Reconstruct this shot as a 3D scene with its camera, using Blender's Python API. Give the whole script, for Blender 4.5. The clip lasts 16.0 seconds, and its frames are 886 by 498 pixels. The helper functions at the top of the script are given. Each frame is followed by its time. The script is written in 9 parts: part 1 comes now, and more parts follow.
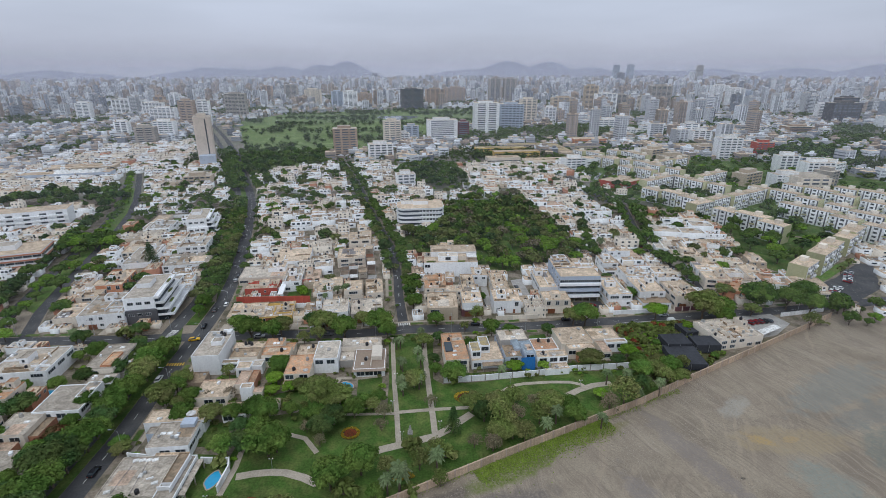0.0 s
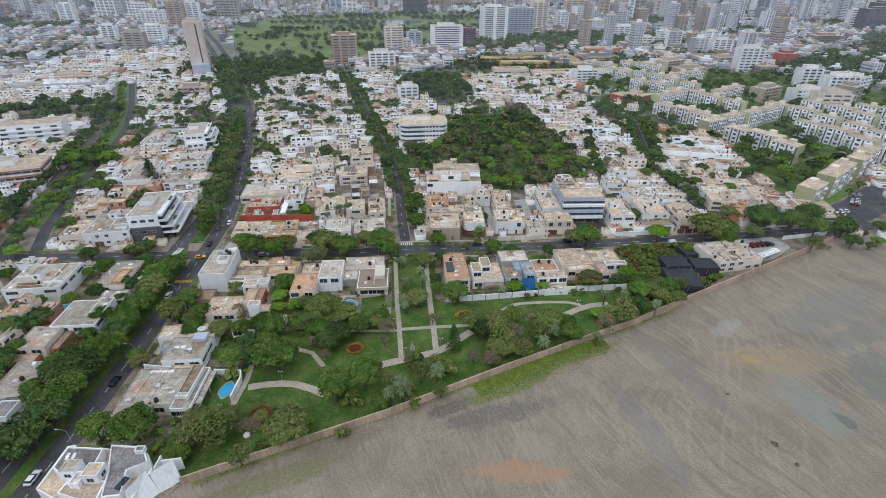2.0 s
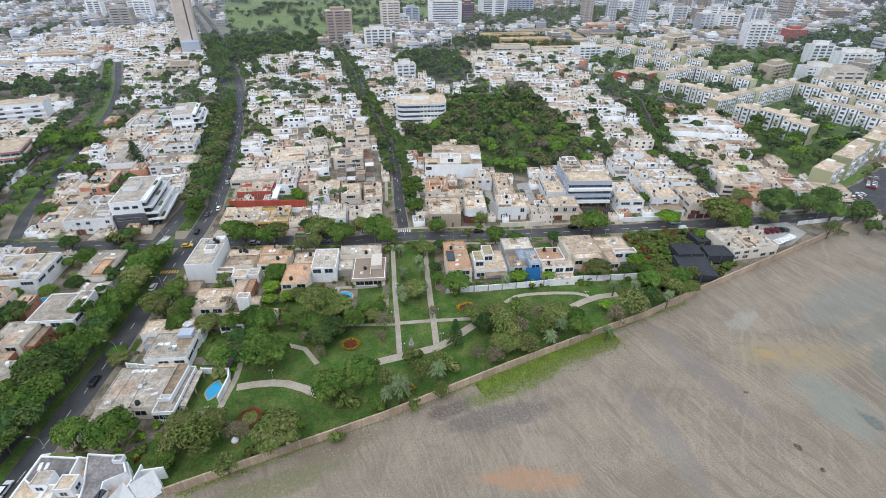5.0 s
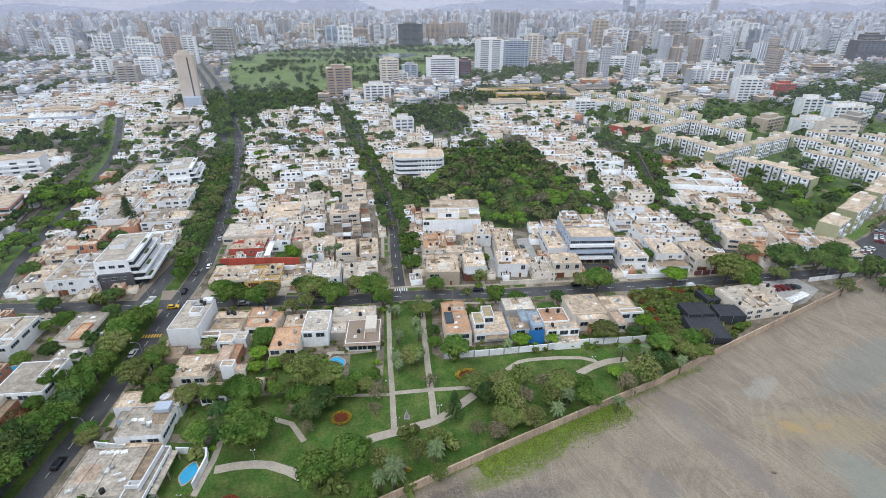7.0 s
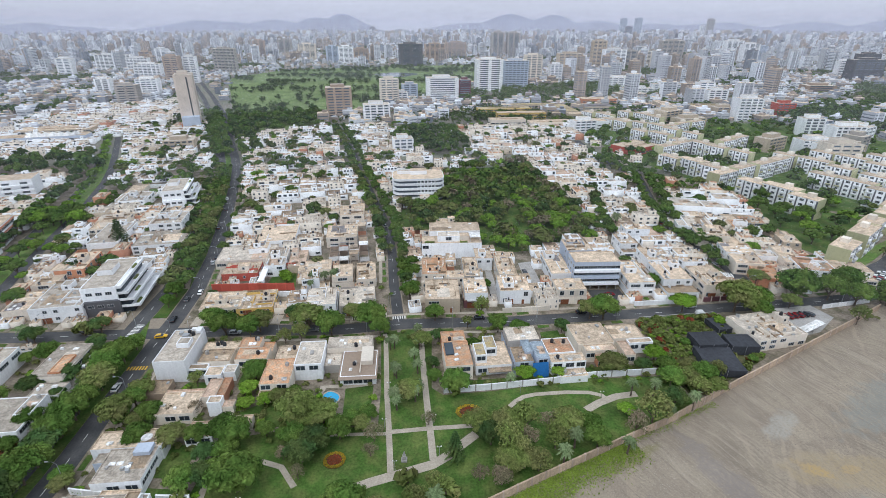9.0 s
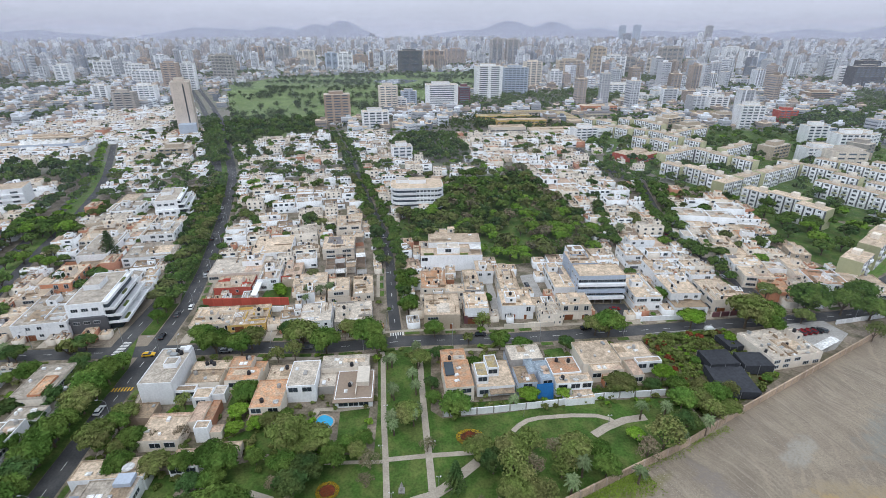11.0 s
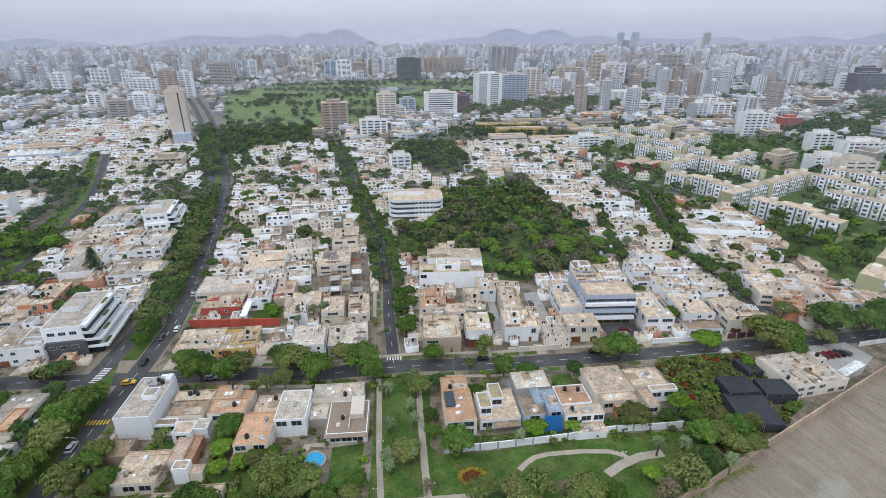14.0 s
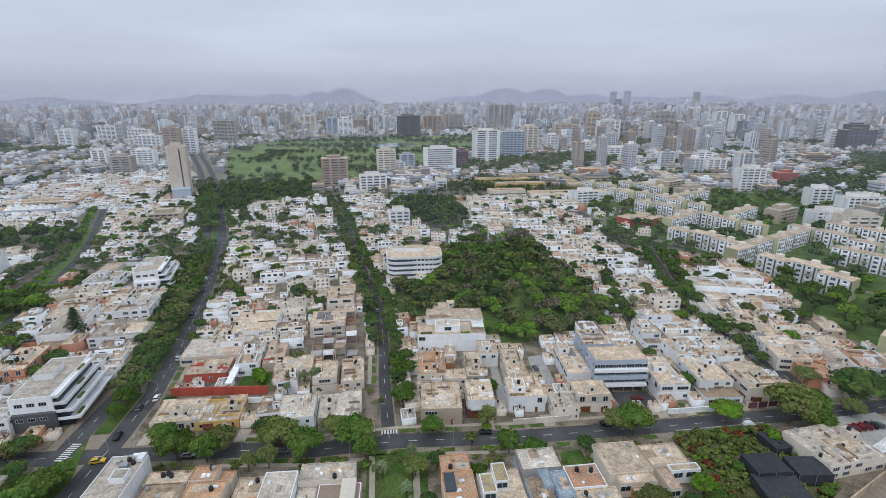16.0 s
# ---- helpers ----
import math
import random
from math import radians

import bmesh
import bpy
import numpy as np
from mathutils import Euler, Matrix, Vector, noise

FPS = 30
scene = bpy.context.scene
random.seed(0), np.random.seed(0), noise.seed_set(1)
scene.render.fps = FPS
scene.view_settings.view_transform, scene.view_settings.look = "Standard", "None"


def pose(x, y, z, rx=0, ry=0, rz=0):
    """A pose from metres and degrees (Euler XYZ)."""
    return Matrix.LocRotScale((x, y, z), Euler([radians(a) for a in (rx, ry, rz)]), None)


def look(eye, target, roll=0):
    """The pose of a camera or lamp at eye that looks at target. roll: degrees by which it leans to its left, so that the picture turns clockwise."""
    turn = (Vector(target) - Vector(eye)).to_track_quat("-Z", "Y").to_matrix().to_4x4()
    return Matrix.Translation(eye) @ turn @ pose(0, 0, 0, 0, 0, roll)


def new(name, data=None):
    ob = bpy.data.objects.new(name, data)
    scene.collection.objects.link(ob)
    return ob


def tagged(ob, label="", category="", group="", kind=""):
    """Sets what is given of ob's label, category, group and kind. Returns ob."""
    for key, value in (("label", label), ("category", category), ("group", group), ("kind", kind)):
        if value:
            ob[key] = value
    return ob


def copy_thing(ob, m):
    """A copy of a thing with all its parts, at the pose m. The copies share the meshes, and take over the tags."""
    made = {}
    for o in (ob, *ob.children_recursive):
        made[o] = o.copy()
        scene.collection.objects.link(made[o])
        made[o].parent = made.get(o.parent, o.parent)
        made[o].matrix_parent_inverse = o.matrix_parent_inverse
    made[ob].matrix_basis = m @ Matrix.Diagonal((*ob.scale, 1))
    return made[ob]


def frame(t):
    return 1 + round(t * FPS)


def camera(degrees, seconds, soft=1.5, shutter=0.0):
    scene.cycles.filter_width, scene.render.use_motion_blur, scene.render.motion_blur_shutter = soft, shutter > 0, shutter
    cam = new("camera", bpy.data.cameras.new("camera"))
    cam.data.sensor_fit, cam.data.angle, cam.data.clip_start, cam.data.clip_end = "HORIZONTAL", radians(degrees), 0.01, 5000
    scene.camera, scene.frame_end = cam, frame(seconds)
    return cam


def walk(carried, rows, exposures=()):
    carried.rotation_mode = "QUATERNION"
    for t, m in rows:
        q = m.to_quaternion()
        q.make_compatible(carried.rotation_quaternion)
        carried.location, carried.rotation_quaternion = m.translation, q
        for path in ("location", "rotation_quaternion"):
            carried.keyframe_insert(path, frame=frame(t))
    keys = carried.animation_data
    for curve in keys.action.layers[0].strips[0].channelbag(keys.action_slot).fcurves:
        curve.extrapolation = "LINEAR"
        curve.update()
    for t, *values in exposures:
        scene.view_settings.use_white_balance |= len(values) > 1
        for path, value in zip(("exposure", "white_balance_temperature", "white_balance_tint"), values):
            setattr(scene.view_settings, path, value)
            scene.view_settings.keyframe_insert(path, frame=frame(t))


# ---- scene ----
cam = camera(83.7, 16.0, soft=0.5)
PATH = [
    (0, (-0.789, 3.014, 109.961), (-0.716, 4.89, 109.273), -0.1),
    (0.5, (-0.845, 3.919, 110.243), (-0.775, 5.764, 109.475), -0.1),
    (1, (-0.91, 4.111, 110.37), (-0.843, 5.914, 109.507), 0.1),
    (1.5, (-0.358, 4.191, 111.269), (-0.3, 5.956, 110.33), 0.1),
    (2, (-0.208, 4.752, 111.721), (-0.154, 6.485, 110.723), 0.2),
    (2.5, (-0.486, 5.901, 111.475), (-0.43, 7.603, 110.425), 0.2),
    (3, (-0.793, 8.195, 110.679), (-0.734, 9.871, 109.59), 0.3),
    (3.2, (-0.778, 8.699, 110.708), (-0.717, 10.367, 109.606), 0.4),
    (5.3, (-0.602, 16.303, 108.673), (-0.54, 18.01, 107.632), 0.1),
    (5.5, (-0.449, 17.028, 108.826), (-0.385, 18.749, 107.81), 0.1),
    (6, (-0.201, 19.714, 108.723), (-0.137, 21.464, 107.759), 0.1),
    (6.5, (0.012, 22.203, 108.829), (0.077, 23.974, 107.902), -0.0),
    (7, (-0.02, 24.522, 108.893), (0.049, 26.308, 107.996), -0.0),
    (7.5, (0.056, 26.606, 108.943), (0.126, 28.404, 108.068), 0.0),
    (8, (0.334, 28.643, 109.024), (0.403, 30.449, 108.166), -0.0),
    (8.5, (0.375, 30.749, 109.074), (0.445, 32.56, 108.228), -0.0),
    (9, (0.296, 32.726, 109.161), (0.367, 34.541, 108.324), -0.0),
    (11.5, (0.58, 42.566, 108.939), (0.654, 44.392, 108.125), -0.0),
    (12, (0.581, 44.612, 108.863), (0.655, 46.438, 108.05), -0.0),
    (12.5, (0.591, 46.472, 108.866), (0.666, 48.298, 108.054), 0.0),
    (13, (0.671, 48.426, 108.912), (0.745, 50.253, 108.101), -0.0),
    (13.5, (0.639, 50.369, 108.96), (0.714, 52.195, 108.149), -0.0),
    (14, (0.836, 52.266, 108.817), (0.913, 54.101, 108.025), -0.1),
    (14.5, (1.046, 54.836, 108.744), (1.124, 56.696, 108.013), -0.1),
    (15, (1.167, 57.343, 108.759), (1.248, 59.224, 108.085), -0.1),
    (15.5, (1.282, 59.629, 108.727), (1.363, 61.525, 108.098), -0.1),
    (16, (1.154, 61.767, 108.956), (1.238, 63.674, 108.36), -0.1),
]

EXPOSURES = [(0.0, -0.33, 6100, 6), (1.5, -0.25, 6100, 6), (3.0, -0.02, 6100, 6), (6.5, 0.15, 6100, 6), (9.0, 0.10, 6100, 6), (13.0, 0.01, 6100, 6), (15.0, -0.06, 6100, 6), (16.0, -0.21, 6100, 6)]
walk(cam, [(t, look(eye, at, roll)) for t, eye, at, roll in PATH], EXPOSURES)

# ---- world, sun ----
SUN_EL, SUN_AZ = radians(58), radians(200)
world = bpy.data.worlds.new("overcast")
scene.world = world
world.use_nodes = True
wn, wl = world.node_tree.nodes, world.node_tree.links
wn.clear()
w_out = wn.new("ShaderNodeOutputWorld")
w_sky = wn.new("ShaderNodeTexSky")
w_sky.sky_type, w_sky.sun_disc, w_sky.sun_elevation, w_sky.sun_rotation = "NISHITA", False, SUN_EL, SUN_AZ
w_bg1 = wn.new("ShaderNodeBackground")
w_bg1.inputs[1].default_value = 0.012
wl.new(w_sky.outputs[0], w_bg1.inputs[0])
w_tc = wn.new("ShaderNodeTexCoord")
w_sep = wn.new("ShaderNodeSeparateXYZ")
wl.new(w_tc.outputs["Generated"], w_sep.inputs[0])
w_ramp = wn.new("ShaderNodeValToRGB")
w_el = w_ramp.color_ramp.elements
w_el[0].position, w_el[0].color = 0.0, (0.505, 0.505, 0.62, 1)
w_el[1].position, w_el[1].color = 1.0, (0.98, 1.02, 1.10, 1)
for p, c in ((0.04, (0.57, 0.575, 0.69)), (0.13, (0.68, 0.70, 0.81)), (0.35, (0.76, 0.80, 0.90))):
    e = w_el.new(p)
    e.color = (*c, 1)
wl.new(w_sep.outputs[2], w_ramp.inputs[0])
w_map = wn.new("ShaderNodeMapping")
w_map.inputs["Scale"].default_value = (1.2, 1.2, 7.0)
wl.new(w_tc.outputs["Generated"], w_map.inputs[0])
w_noise = wn.new("ShaderNodeTexNoise")
w_noise.inputs["Scale"].default_value, w_noise.inputs["Detail"].default_value = 1.6, 5
wl.new(w_map.outputs[0], w_noise.inputs[0])
w_mr = wn.new("ShaderNodeMapRange")
w_mr.inputs[1].default_value, w_mr.inputs[2].default_value = 0.3, 0.7
w_mr.inputs[3].default_value, w_mr.inputs[4].default_value = 0.90, 1.08
wl.new(w_noise.outputs[0], w_mr.inputs[0])
w_mul = wn.new("ShaderNodeVectorMath")
w_mul.operation = "MULTIPLY"
wl.new(w_ramp.outputs[0], w_mul.inputs[0])
wl.new(w_mr.outputs[0], w_mul.inputs[1])
w_bg2 = wn.new("ShaderNodeBackground")
w_bg2.inputs[1].default_value = 1.0
wl.new(w_mul.outputs[0], w_bg2.inputs[0])
w_add = wn.new("ShaderNodeAddShader")
wl.new(w_bg1.outputs[0], w_add.inputs[0])
wl.new(w_bg2.outputs[0], w_add.inputs[1])
wl.new(w_add.outputs[0], w_out.inputs[0])

sun = new("sun", bpy.data.lights.new("sun", "SUN"))
sun.data.energy, sun.data.angle, sun.data.color = 0.9, radians(25), (1.0, 0.98, 0.95)
sun.rotation_euler = (radians(90) - SUN_EL, 0, radians(-20))


# ---- materials ----
def material(name, colour, rough=0.85, coarse=0.15, fine=0.12, s1=0.12, s2=1.5, spread=0.12, metal=0.0, streak=0.0, island=0.0, bump=0.2, tint=None):
    """Paint, plaster, stone or soil: the base colour with two scales of wear and a small change from object to object."""
    m = bpy.data.materials.new(name)
    m.use_nodes = True
    n, l = m.node_tree.nodes, m.node_tree.links
    b = n["Principled BSDF"]
    b.inputs["Roughness"].default_value, b.inputs["Metallic"].default_value = rough, metal
    b.inputs["Specular IOR Level"].default_value = 0.25
    geo, info = n.new("ShaderNodeNewGeometry"), n.new("ShaderNodeObjectInfo")

    def noise_node(scale, detail, source):
        t = n.new("ShaderNodeTexNoise")
        t.inputs["Scale"].default_value, t.inputs["Detail"].default_value = scale, detail
        l.new(source, t.inputs[0])
        return t.outputs[0]

    def ranged(value, low, high, a=0.3, z=0.7):
        r = n.new("ShaderNodeMapRange")
        for k, v in enumerate((a, z, low, high)):
            r.inputs[k + 1].default_value = v
        l.new(value, r.inputs[0])
        return r.outputs[0]

    def times(a, c):
        k = n.new("ShaderNodeMath")
        k.operation = "MULTIPLY"
        l.new(a, k.inputs[0])
        l.new(c, k.inputs[1])
        return k.outputs[0]

    fine_out = noise_node(s2, 6, geo.outputs["Position"])
    f = times(ranged(noise_node(s1, 3, geo.outputs["Position"]), 1 - coarse, 1 + coarse), ranged(fine_out, 1 - fine, 1 + fine))
    if streak:
        mp = n.new("ShaderNodeMapping")
        mp.inputs["Scale"].default_value = (0.9, 0.9, 0.12)
        l.new(geo.outputs["Position"], mp.inputs[0])
        f = times(f, ranged(noise_node(1.4, 4, mp.outputs[0]), 1 - streak, 1.0, 0.35, 0.55))
    if spread:
        f = times(f, ranged(info.outputs["Random"], 1 - spread, 1 + spread, 0, 1))
    if island:
        f = times(f, ranged(geo.outputs["Random Per Island"], 1 - island, 1 + island, 0, 1))
    col = n.new("ShaderNodeVectorMath")
    col.operation = "SCALE"
    col.inputs[0].default_value = colour
    if tint:
        mix = n.new("ShaderNodeMix")
        mix.data_type = "RGBA"
        mix.inputs[6].default_value, mix.inputs[7].default_value = (*colour, 1), (*tint, 1)
        l.new(ranged(noise_node(s1 * 2.3, 4, geo.outputs["Position"]), 0, 1, 0.42, 0.62), mix.inputs[0])
        l.new(mix.outputs[2], col.inputs[0])
    l.new(f, col.inputs["Scale"])
    l.new(col.outputs[0], b.inputs["Base Color"])
    if bump:
        bp = n.new("ShaderNodeBump")
        bp.inputs["Strength"].default_value, bp.inputs["Distance"].default_value = bump, 0.05
        l.new(fine_out, bp.inputs["Height"])
        l.new(bp.outputs[0], b.inputs["Normal"])
    return m


WALL = {k: material("wall_" + k, c, 0.85, 0.06, 0.07, streak=0.07) for k, c in {
    "sand": (0.68, 0.585, 0.51), "white": (0.85, 0.85, 0.86), "cream": (0.74, 0.66, 0.565), "tan": (0.52, 0.43, 0.33), "grey": (0.40, 0.37, 0.34), "brown": (0.34, 0.26, 0.20),
    "orange": (0.55, 0.25, 0.14), "red": (0.47, 0.10, 0.07), "yellow": (0.66, 0.45, 0.15), "plum": (0.17, 0.08, 0.09), "bluegrey": (0.46, 0.51, 0.60),
    "rust": (0.46, 0.22, 0.14), "brick": (0.44, 0.34, 0.27), "olive": (0.44, 0.43, 0.26), "charcoal": (0.12, 0.12, 0.13)}.items()}
ROOF = {k: material("roof_" + k, c, 0.92, 0.20, 0.30, 0.25, 1.7, 0.16, tint=t) for k, c, t in (
    ("flat", (0.55, 0.48, 0.405), (0.42, 0.365, 0.305)), ("dusty", (0.43, 0.375, 0.315), (0.33, 0.285, 0.235)), ("tan", (0.60, 0.475, 0.355), (0.46, 0.36, 0.265)), ("brown", (0.34, 0.25, 0.17), (0.25, 0.195, 0.14)),
    ("orange", (0.52, 0.29, 0.165), (0.44, 0.31, 0.215)), ("pink", (0.54, 0.39, 0.295), (0.44, 0.335, 0.255)), ("red", (0.36, 0.14, 0.09), (0.30, 0.185, 0.135)),
    ("rust", (0.46, 0.25, 0.15), (0.39, 0.26, 0.175)), ("ochre", (0.43, 0.335, 0.17), (0.36, 0.305, 0.225)), ("grey", (0.25, 0.225, 0.22), (0.19, 0.175, 0.175)),
    ("blue", (0.36, 0.42, 0.48), (0.30, 0.34, 0.38)), ("white", (0.74, 0.73, 0.72), (0.60, 0.58, 0.56)))}
EARTH = material("bare_earth", (0.295, 0.246, 0.186), 0.95, 0.12, 0.17, 0.05, 2.0, 0, bump=0.03, tint=(0.25, 0.205, 0.158))
URBAN = material("dusty_urban_ground", (0.19, 0.17, 0.14), 0.95, 0.2, 0.2, 0.02, 0.5, 0, tint=(0.17, 0.18, 0.13))
PAVING = material("concrete_paving", (0.255, 0.21, 0.165), 0.9, 0.2, 0.3, 0.08, 1.2, 0, tint=(0.125, 0.112, 0.072))
PATH_STONE = material("pale_path", (0.41, 0.355, 0.29), 0.9, 0.12, 0.16, 0.3, 2.5, 0.04)
ASPHALT = material("asphalt", (0.066, 0.066, 0.070), 0.9, 0.15, 0.18, 0.06, 2.0, 0, tint=(0.092, 0.090, 0.090))
LAWN = material("lawn", (0.060, 0.114, 0.021), 0.95, 0.28, 0.3, 0.09, 1.6, 0, tint=(0.104, 0.136, 0.036))
BRIGHT_LAWN = material("watered_lawn", (0.115, 0.20, 0.04), 0.95, 0.2, 0.3, 0.06, 1.2, 0, tint=(0.15, 0.19, 0.06))
GOLF = material("fairway", (0.16, 0.212, 0.072), 0.95, 0.15, 0.2, 0.012, 0.1, 0, tint=(0.125, 0.18, 0.05))
MARKING = material("road_paint", (0.72, 0.71, 0.68), 0.8, 0.1, 0.25, 0.5, 4.0, 0)
MARK_YELLOW = material("yellow_road_paint", (0.72, 0.45, 0.05), 0.8, 0.1, 0.25, 0.5, 4.0, 0)
BARK = material("bark", (0.13, 0.10, 0.075), 0.95, 0.15, 0.3, 0.8, 6.0)
GLASS = material("window_glass", (0.035, 0.045, 0.055), 0.12, 0.1, 0.05, 0.2, 1, 0.5, bump=0)
FRAME = material("window_frame", (0.55, 0.55, 0.55), 0.6, 0.05, 0.05)
WOOD = material("brown_wood", (0.20, 0.075, 0.035), 0.6, 0.12, 0.2, 0.5, 5)
# Dark glass made paler: the muting by haze is mixed into its colour.
TOWER_GLASS = material("tower_glass_hazed", (0.11, 0.13, 0.16), 0.3, 0.1, 0.05, 0.05, 0.4, 0.45, island=0.4, bump=0)
CONCRETE = material("concrete", (0.38, 0.36, 0.34), 0.9, 0.15, 0.2, 0.3, 3.0)
METAL = material("grey_metal", (0.42, 0.43, 0.44), 0.45, 0.05, 0.08, metal=0.6)
BLACK_TANK = material("black_plastic", (0.03, 0.03, 0.035), 0.5)
BLUE_TANK = material("blue_tarpaulin", (0.03, 0.16, 0.42), 0.6)
NET = material("dark_shade_net", (0.045, 0.047, 0.055), 0.9, 0.15, 0.2, 0.1, 1.0)
BRICKWALL = material("pink_brown_wall", (0.46, 0.345, 0.25), 0.95, 0.18, 0.2, 0.1, 2.0, 0.12, streak=0.2)
POOL = material("pool_water", (0.05, 0.36, 0.62), 0.08, 0.06, 0.06, 0.3, 1.5, 0.02)
TYRE = material("tyre", (0.02, 0.02, 0.02), 0.8)


WEED = material("weeds", (0.17, 0.23, 0.035), 0.9, 0.2, 0.2, 0.3, 2.0, 0, island=0.35, bump=0)
SOIL = material("garden_soil", (0.13, 0.115, 0.06), 0.95, 0.25, 0.3, 0.2, 1.5, 0, tint=(0.09, 0.12, 0.04))


def foliage(name, colour, tint):
    m = material(name, colour, 0.85, 0.24, 0.2, 0.07, 1.1, 0.24, island=0.30, bump=0, tint=tint)
    m.node_tree.nodes["Principled BSDF"].inputs["Specular IOR Level"].default_value = 0.08
    return m


LEAF = {"deep": foliage("leaf_deep", (0.081, 0.147, 0.030), (0.124, 0.179, 0.041)), "bright": foliage("leaf_bright", (0.149, 0.270, 0.030), (0.178, 0.270, 0.041)),
        "olive": foliage("leaf_olive", (0.144, 0.186, 0.051), (0.167, 0.172, 0.064)), "dark": foliage("leaf_dark", (0.057, 0.106, 0.034), (0.098, 0.132, 0.041)),
        "dry": foliage("leaf_dry", (0.230, 0.185, 0.125), (0.170, 0.165, 0.090)), "palm": foliage("leaf_palm", (0.132, 0.178, 0.081), (0.155, 0.184, 0.092)),
        "flower_red": foliage("flower_red", (0.200, 0.055, 0.030), (0.140, 0.070, 0.030)), "flower_yellow": foliage("flower_yellow", (0.400, 0.290, 0.030), (0.260, 0.200, 0.030)),
        "rusty": foliage("leaf_rusty", (0.200, 0.085, 0.050), (0.120, 0.100, 0.045)), "magenta": foliage("leaf_magenta", (0.330, 0.050, 0.150), (0.220, 0.070, 0.100))}


def stain_earth(m, stains, streak_turn):
    """Tyre streaks and stains of other soils, with ragged edges, on the bare field."""
    n, l = m.node_tree.nodes, m.node_tree.links
    b = n["Principled BSDF"]
    now = b.inputs["Base Color"].links[0].from_socket
    geo = n.new("ShaderNodeNewGeometry")

    def calc(op, a, c):
        k = n.new("ShaderNodeMath")
        k.operation = op
        for i, v in enumerate((a, c)):
            if isinstance(v, (int, float)):
                k.inputs[i].default_value = v
            else:
                l.new(v, k.inputs[i])
        return k.outputs[0]

    def blend(fac, first, colour):
        x = n.new("ShaderNodeMix")
        x.data_type = "RGBA"
        l.new(fac, x.inputs[0])
        l.new(first, x.inputs[6])
        x.inputs[7].default_value = (*colour, 1)
        return x.outputs[2]

    def span(value, a, z, low, high):
        r = n.new("ShaderNodeMapRange")
        r.interpolation_type = "SMOOTHSTEP"
        for k, v in enumerate((a, z, low, high)):
            r.inputs[k + 1].default_value = v
        l.new(value, r.inputs[0])
        return r.outputs[0]

    def big_noise(scale, shift, detail=3):
        move = n.new("ShaderNodeMapping")
        move.inputs["Location"].default_value = (shift, shift * 1.7, 0)
        l.new(geo.outputs["Position"], move.inputs[0])
        t = n.new("ShaderNodeTexNoise")
        t.inputs["Scale"].default_value, t.inputs["Detail"].default_value = scale, detail
        l.new(move.outputs[0], t.inputs[0])
        return t

    bend = n.new("ShaderNodeVectorMath")
    bend.operation = "MULTIPLY_ADD"
    l.new(big_noise(0.018, 40).outputs["Color"], bend.inputs[0])
    bend.inputs[1].default_value = (26, 26, 0)
    l.new(geo.outputs["Position"], bend.inputs[2])
    for k, (turn, sx, sy, colour, most) in enumerate(streak_turn):
        mp = n.new("ShaderNodeMapping")
        mp.vector_type = "TEXTURE"
        mp.inputs["Rotation"].default_value = (0, 0, radians(turn))
        mp.inputs["Scale"].default_value = (1 / sx, 1 / sy, 1)
        l.new(bend.outputs[0], mp.inputs[0])
        t = n.new("ShaderNodeTexNoise")
        t.inputs["Scale"].default_value, t.inputs["Detail"].default_value, t.inputs["Distortion"].default_value = 1.0, 6, 0.5
        l.new(mp.outputs[0], t.inputs[0])
        where = span(big_noise(0.03, 31 * k).outputs[0], 0.42, 0.58, 0.05, 1.0)
        now = blend(calc("MULTIPLY", span(t.outputs[0], 0.50, 0.66, 0, most), where), now, colour)
    for scale, low, colour, most, shift in ((3.4, 0.60, (0.44, 0.40, 0.35), 0.75, 300), (2.6, 0.60, (0.12, 0.095, 0.075), 0.6, 500), (0.5, 0.55, (0.20, 0.165, 0.13), 0.4, 700)):
        spot = span(big_noise(scale, shift, 2).outputs[0], low, low + 0.09, 0, most)
        now = blend(calc("MULTIPLY", spot, span(big_noise(0.05, shift + 90).outputs[0], 0.42, 0.6, 0.15, 1.0)), now, colour)
    edge = n.new("ShaderNodeTexNoise")
    edge.inputs["Scale"].default_value, edge.inputs["Detail"].default_value = 0.22, 7
    l.new(geo.outputs["Position"], edge.inputs[0])
    grit = n.new("ShaderNodeTexNoise")
    grit.inputs["Scale"].default_value, grit.inputs["Detail"].default_value = 1.4, 5
    l.new(geo.outputs["Position"], grit.inputs[0])
    for x, y, rx, ry, turn, colour, most in stains:
        mp = n.new("ShaderNodeMapping")
        mp.vector_type = "TEXTURE"
        mp.inputs["Location"].default_value = (x, y, 0)
        mp.inputs["Rotation"].default_value = (0, 0, radians(turn))
        mp.inputs["Scale"].default_value = (rx, ry, 1000)
        l.new(geo.outputs["Position"], mp.inputs[0])
        ln = n.new("ShaderNodeVectorMath")
        ln.operation = "LENGTH"
        l.new(mp.outputs[0], ln.inputs[0])
        d = calc("ADD", ln.outputs["Value"], calc("MULTIPLY", calc("SUBTRACT", edge.outputs[0], 0.5), 1.5))
        fac = calc("MULTIPLY", span(d, 0.55, 1.05, most, 0), span(grit.outputs[0], 0.30, 0.62, 0.35, 1.0))
        now = blend(fac, now, colour)
    l.new(now, b.inputs["Base Color"])


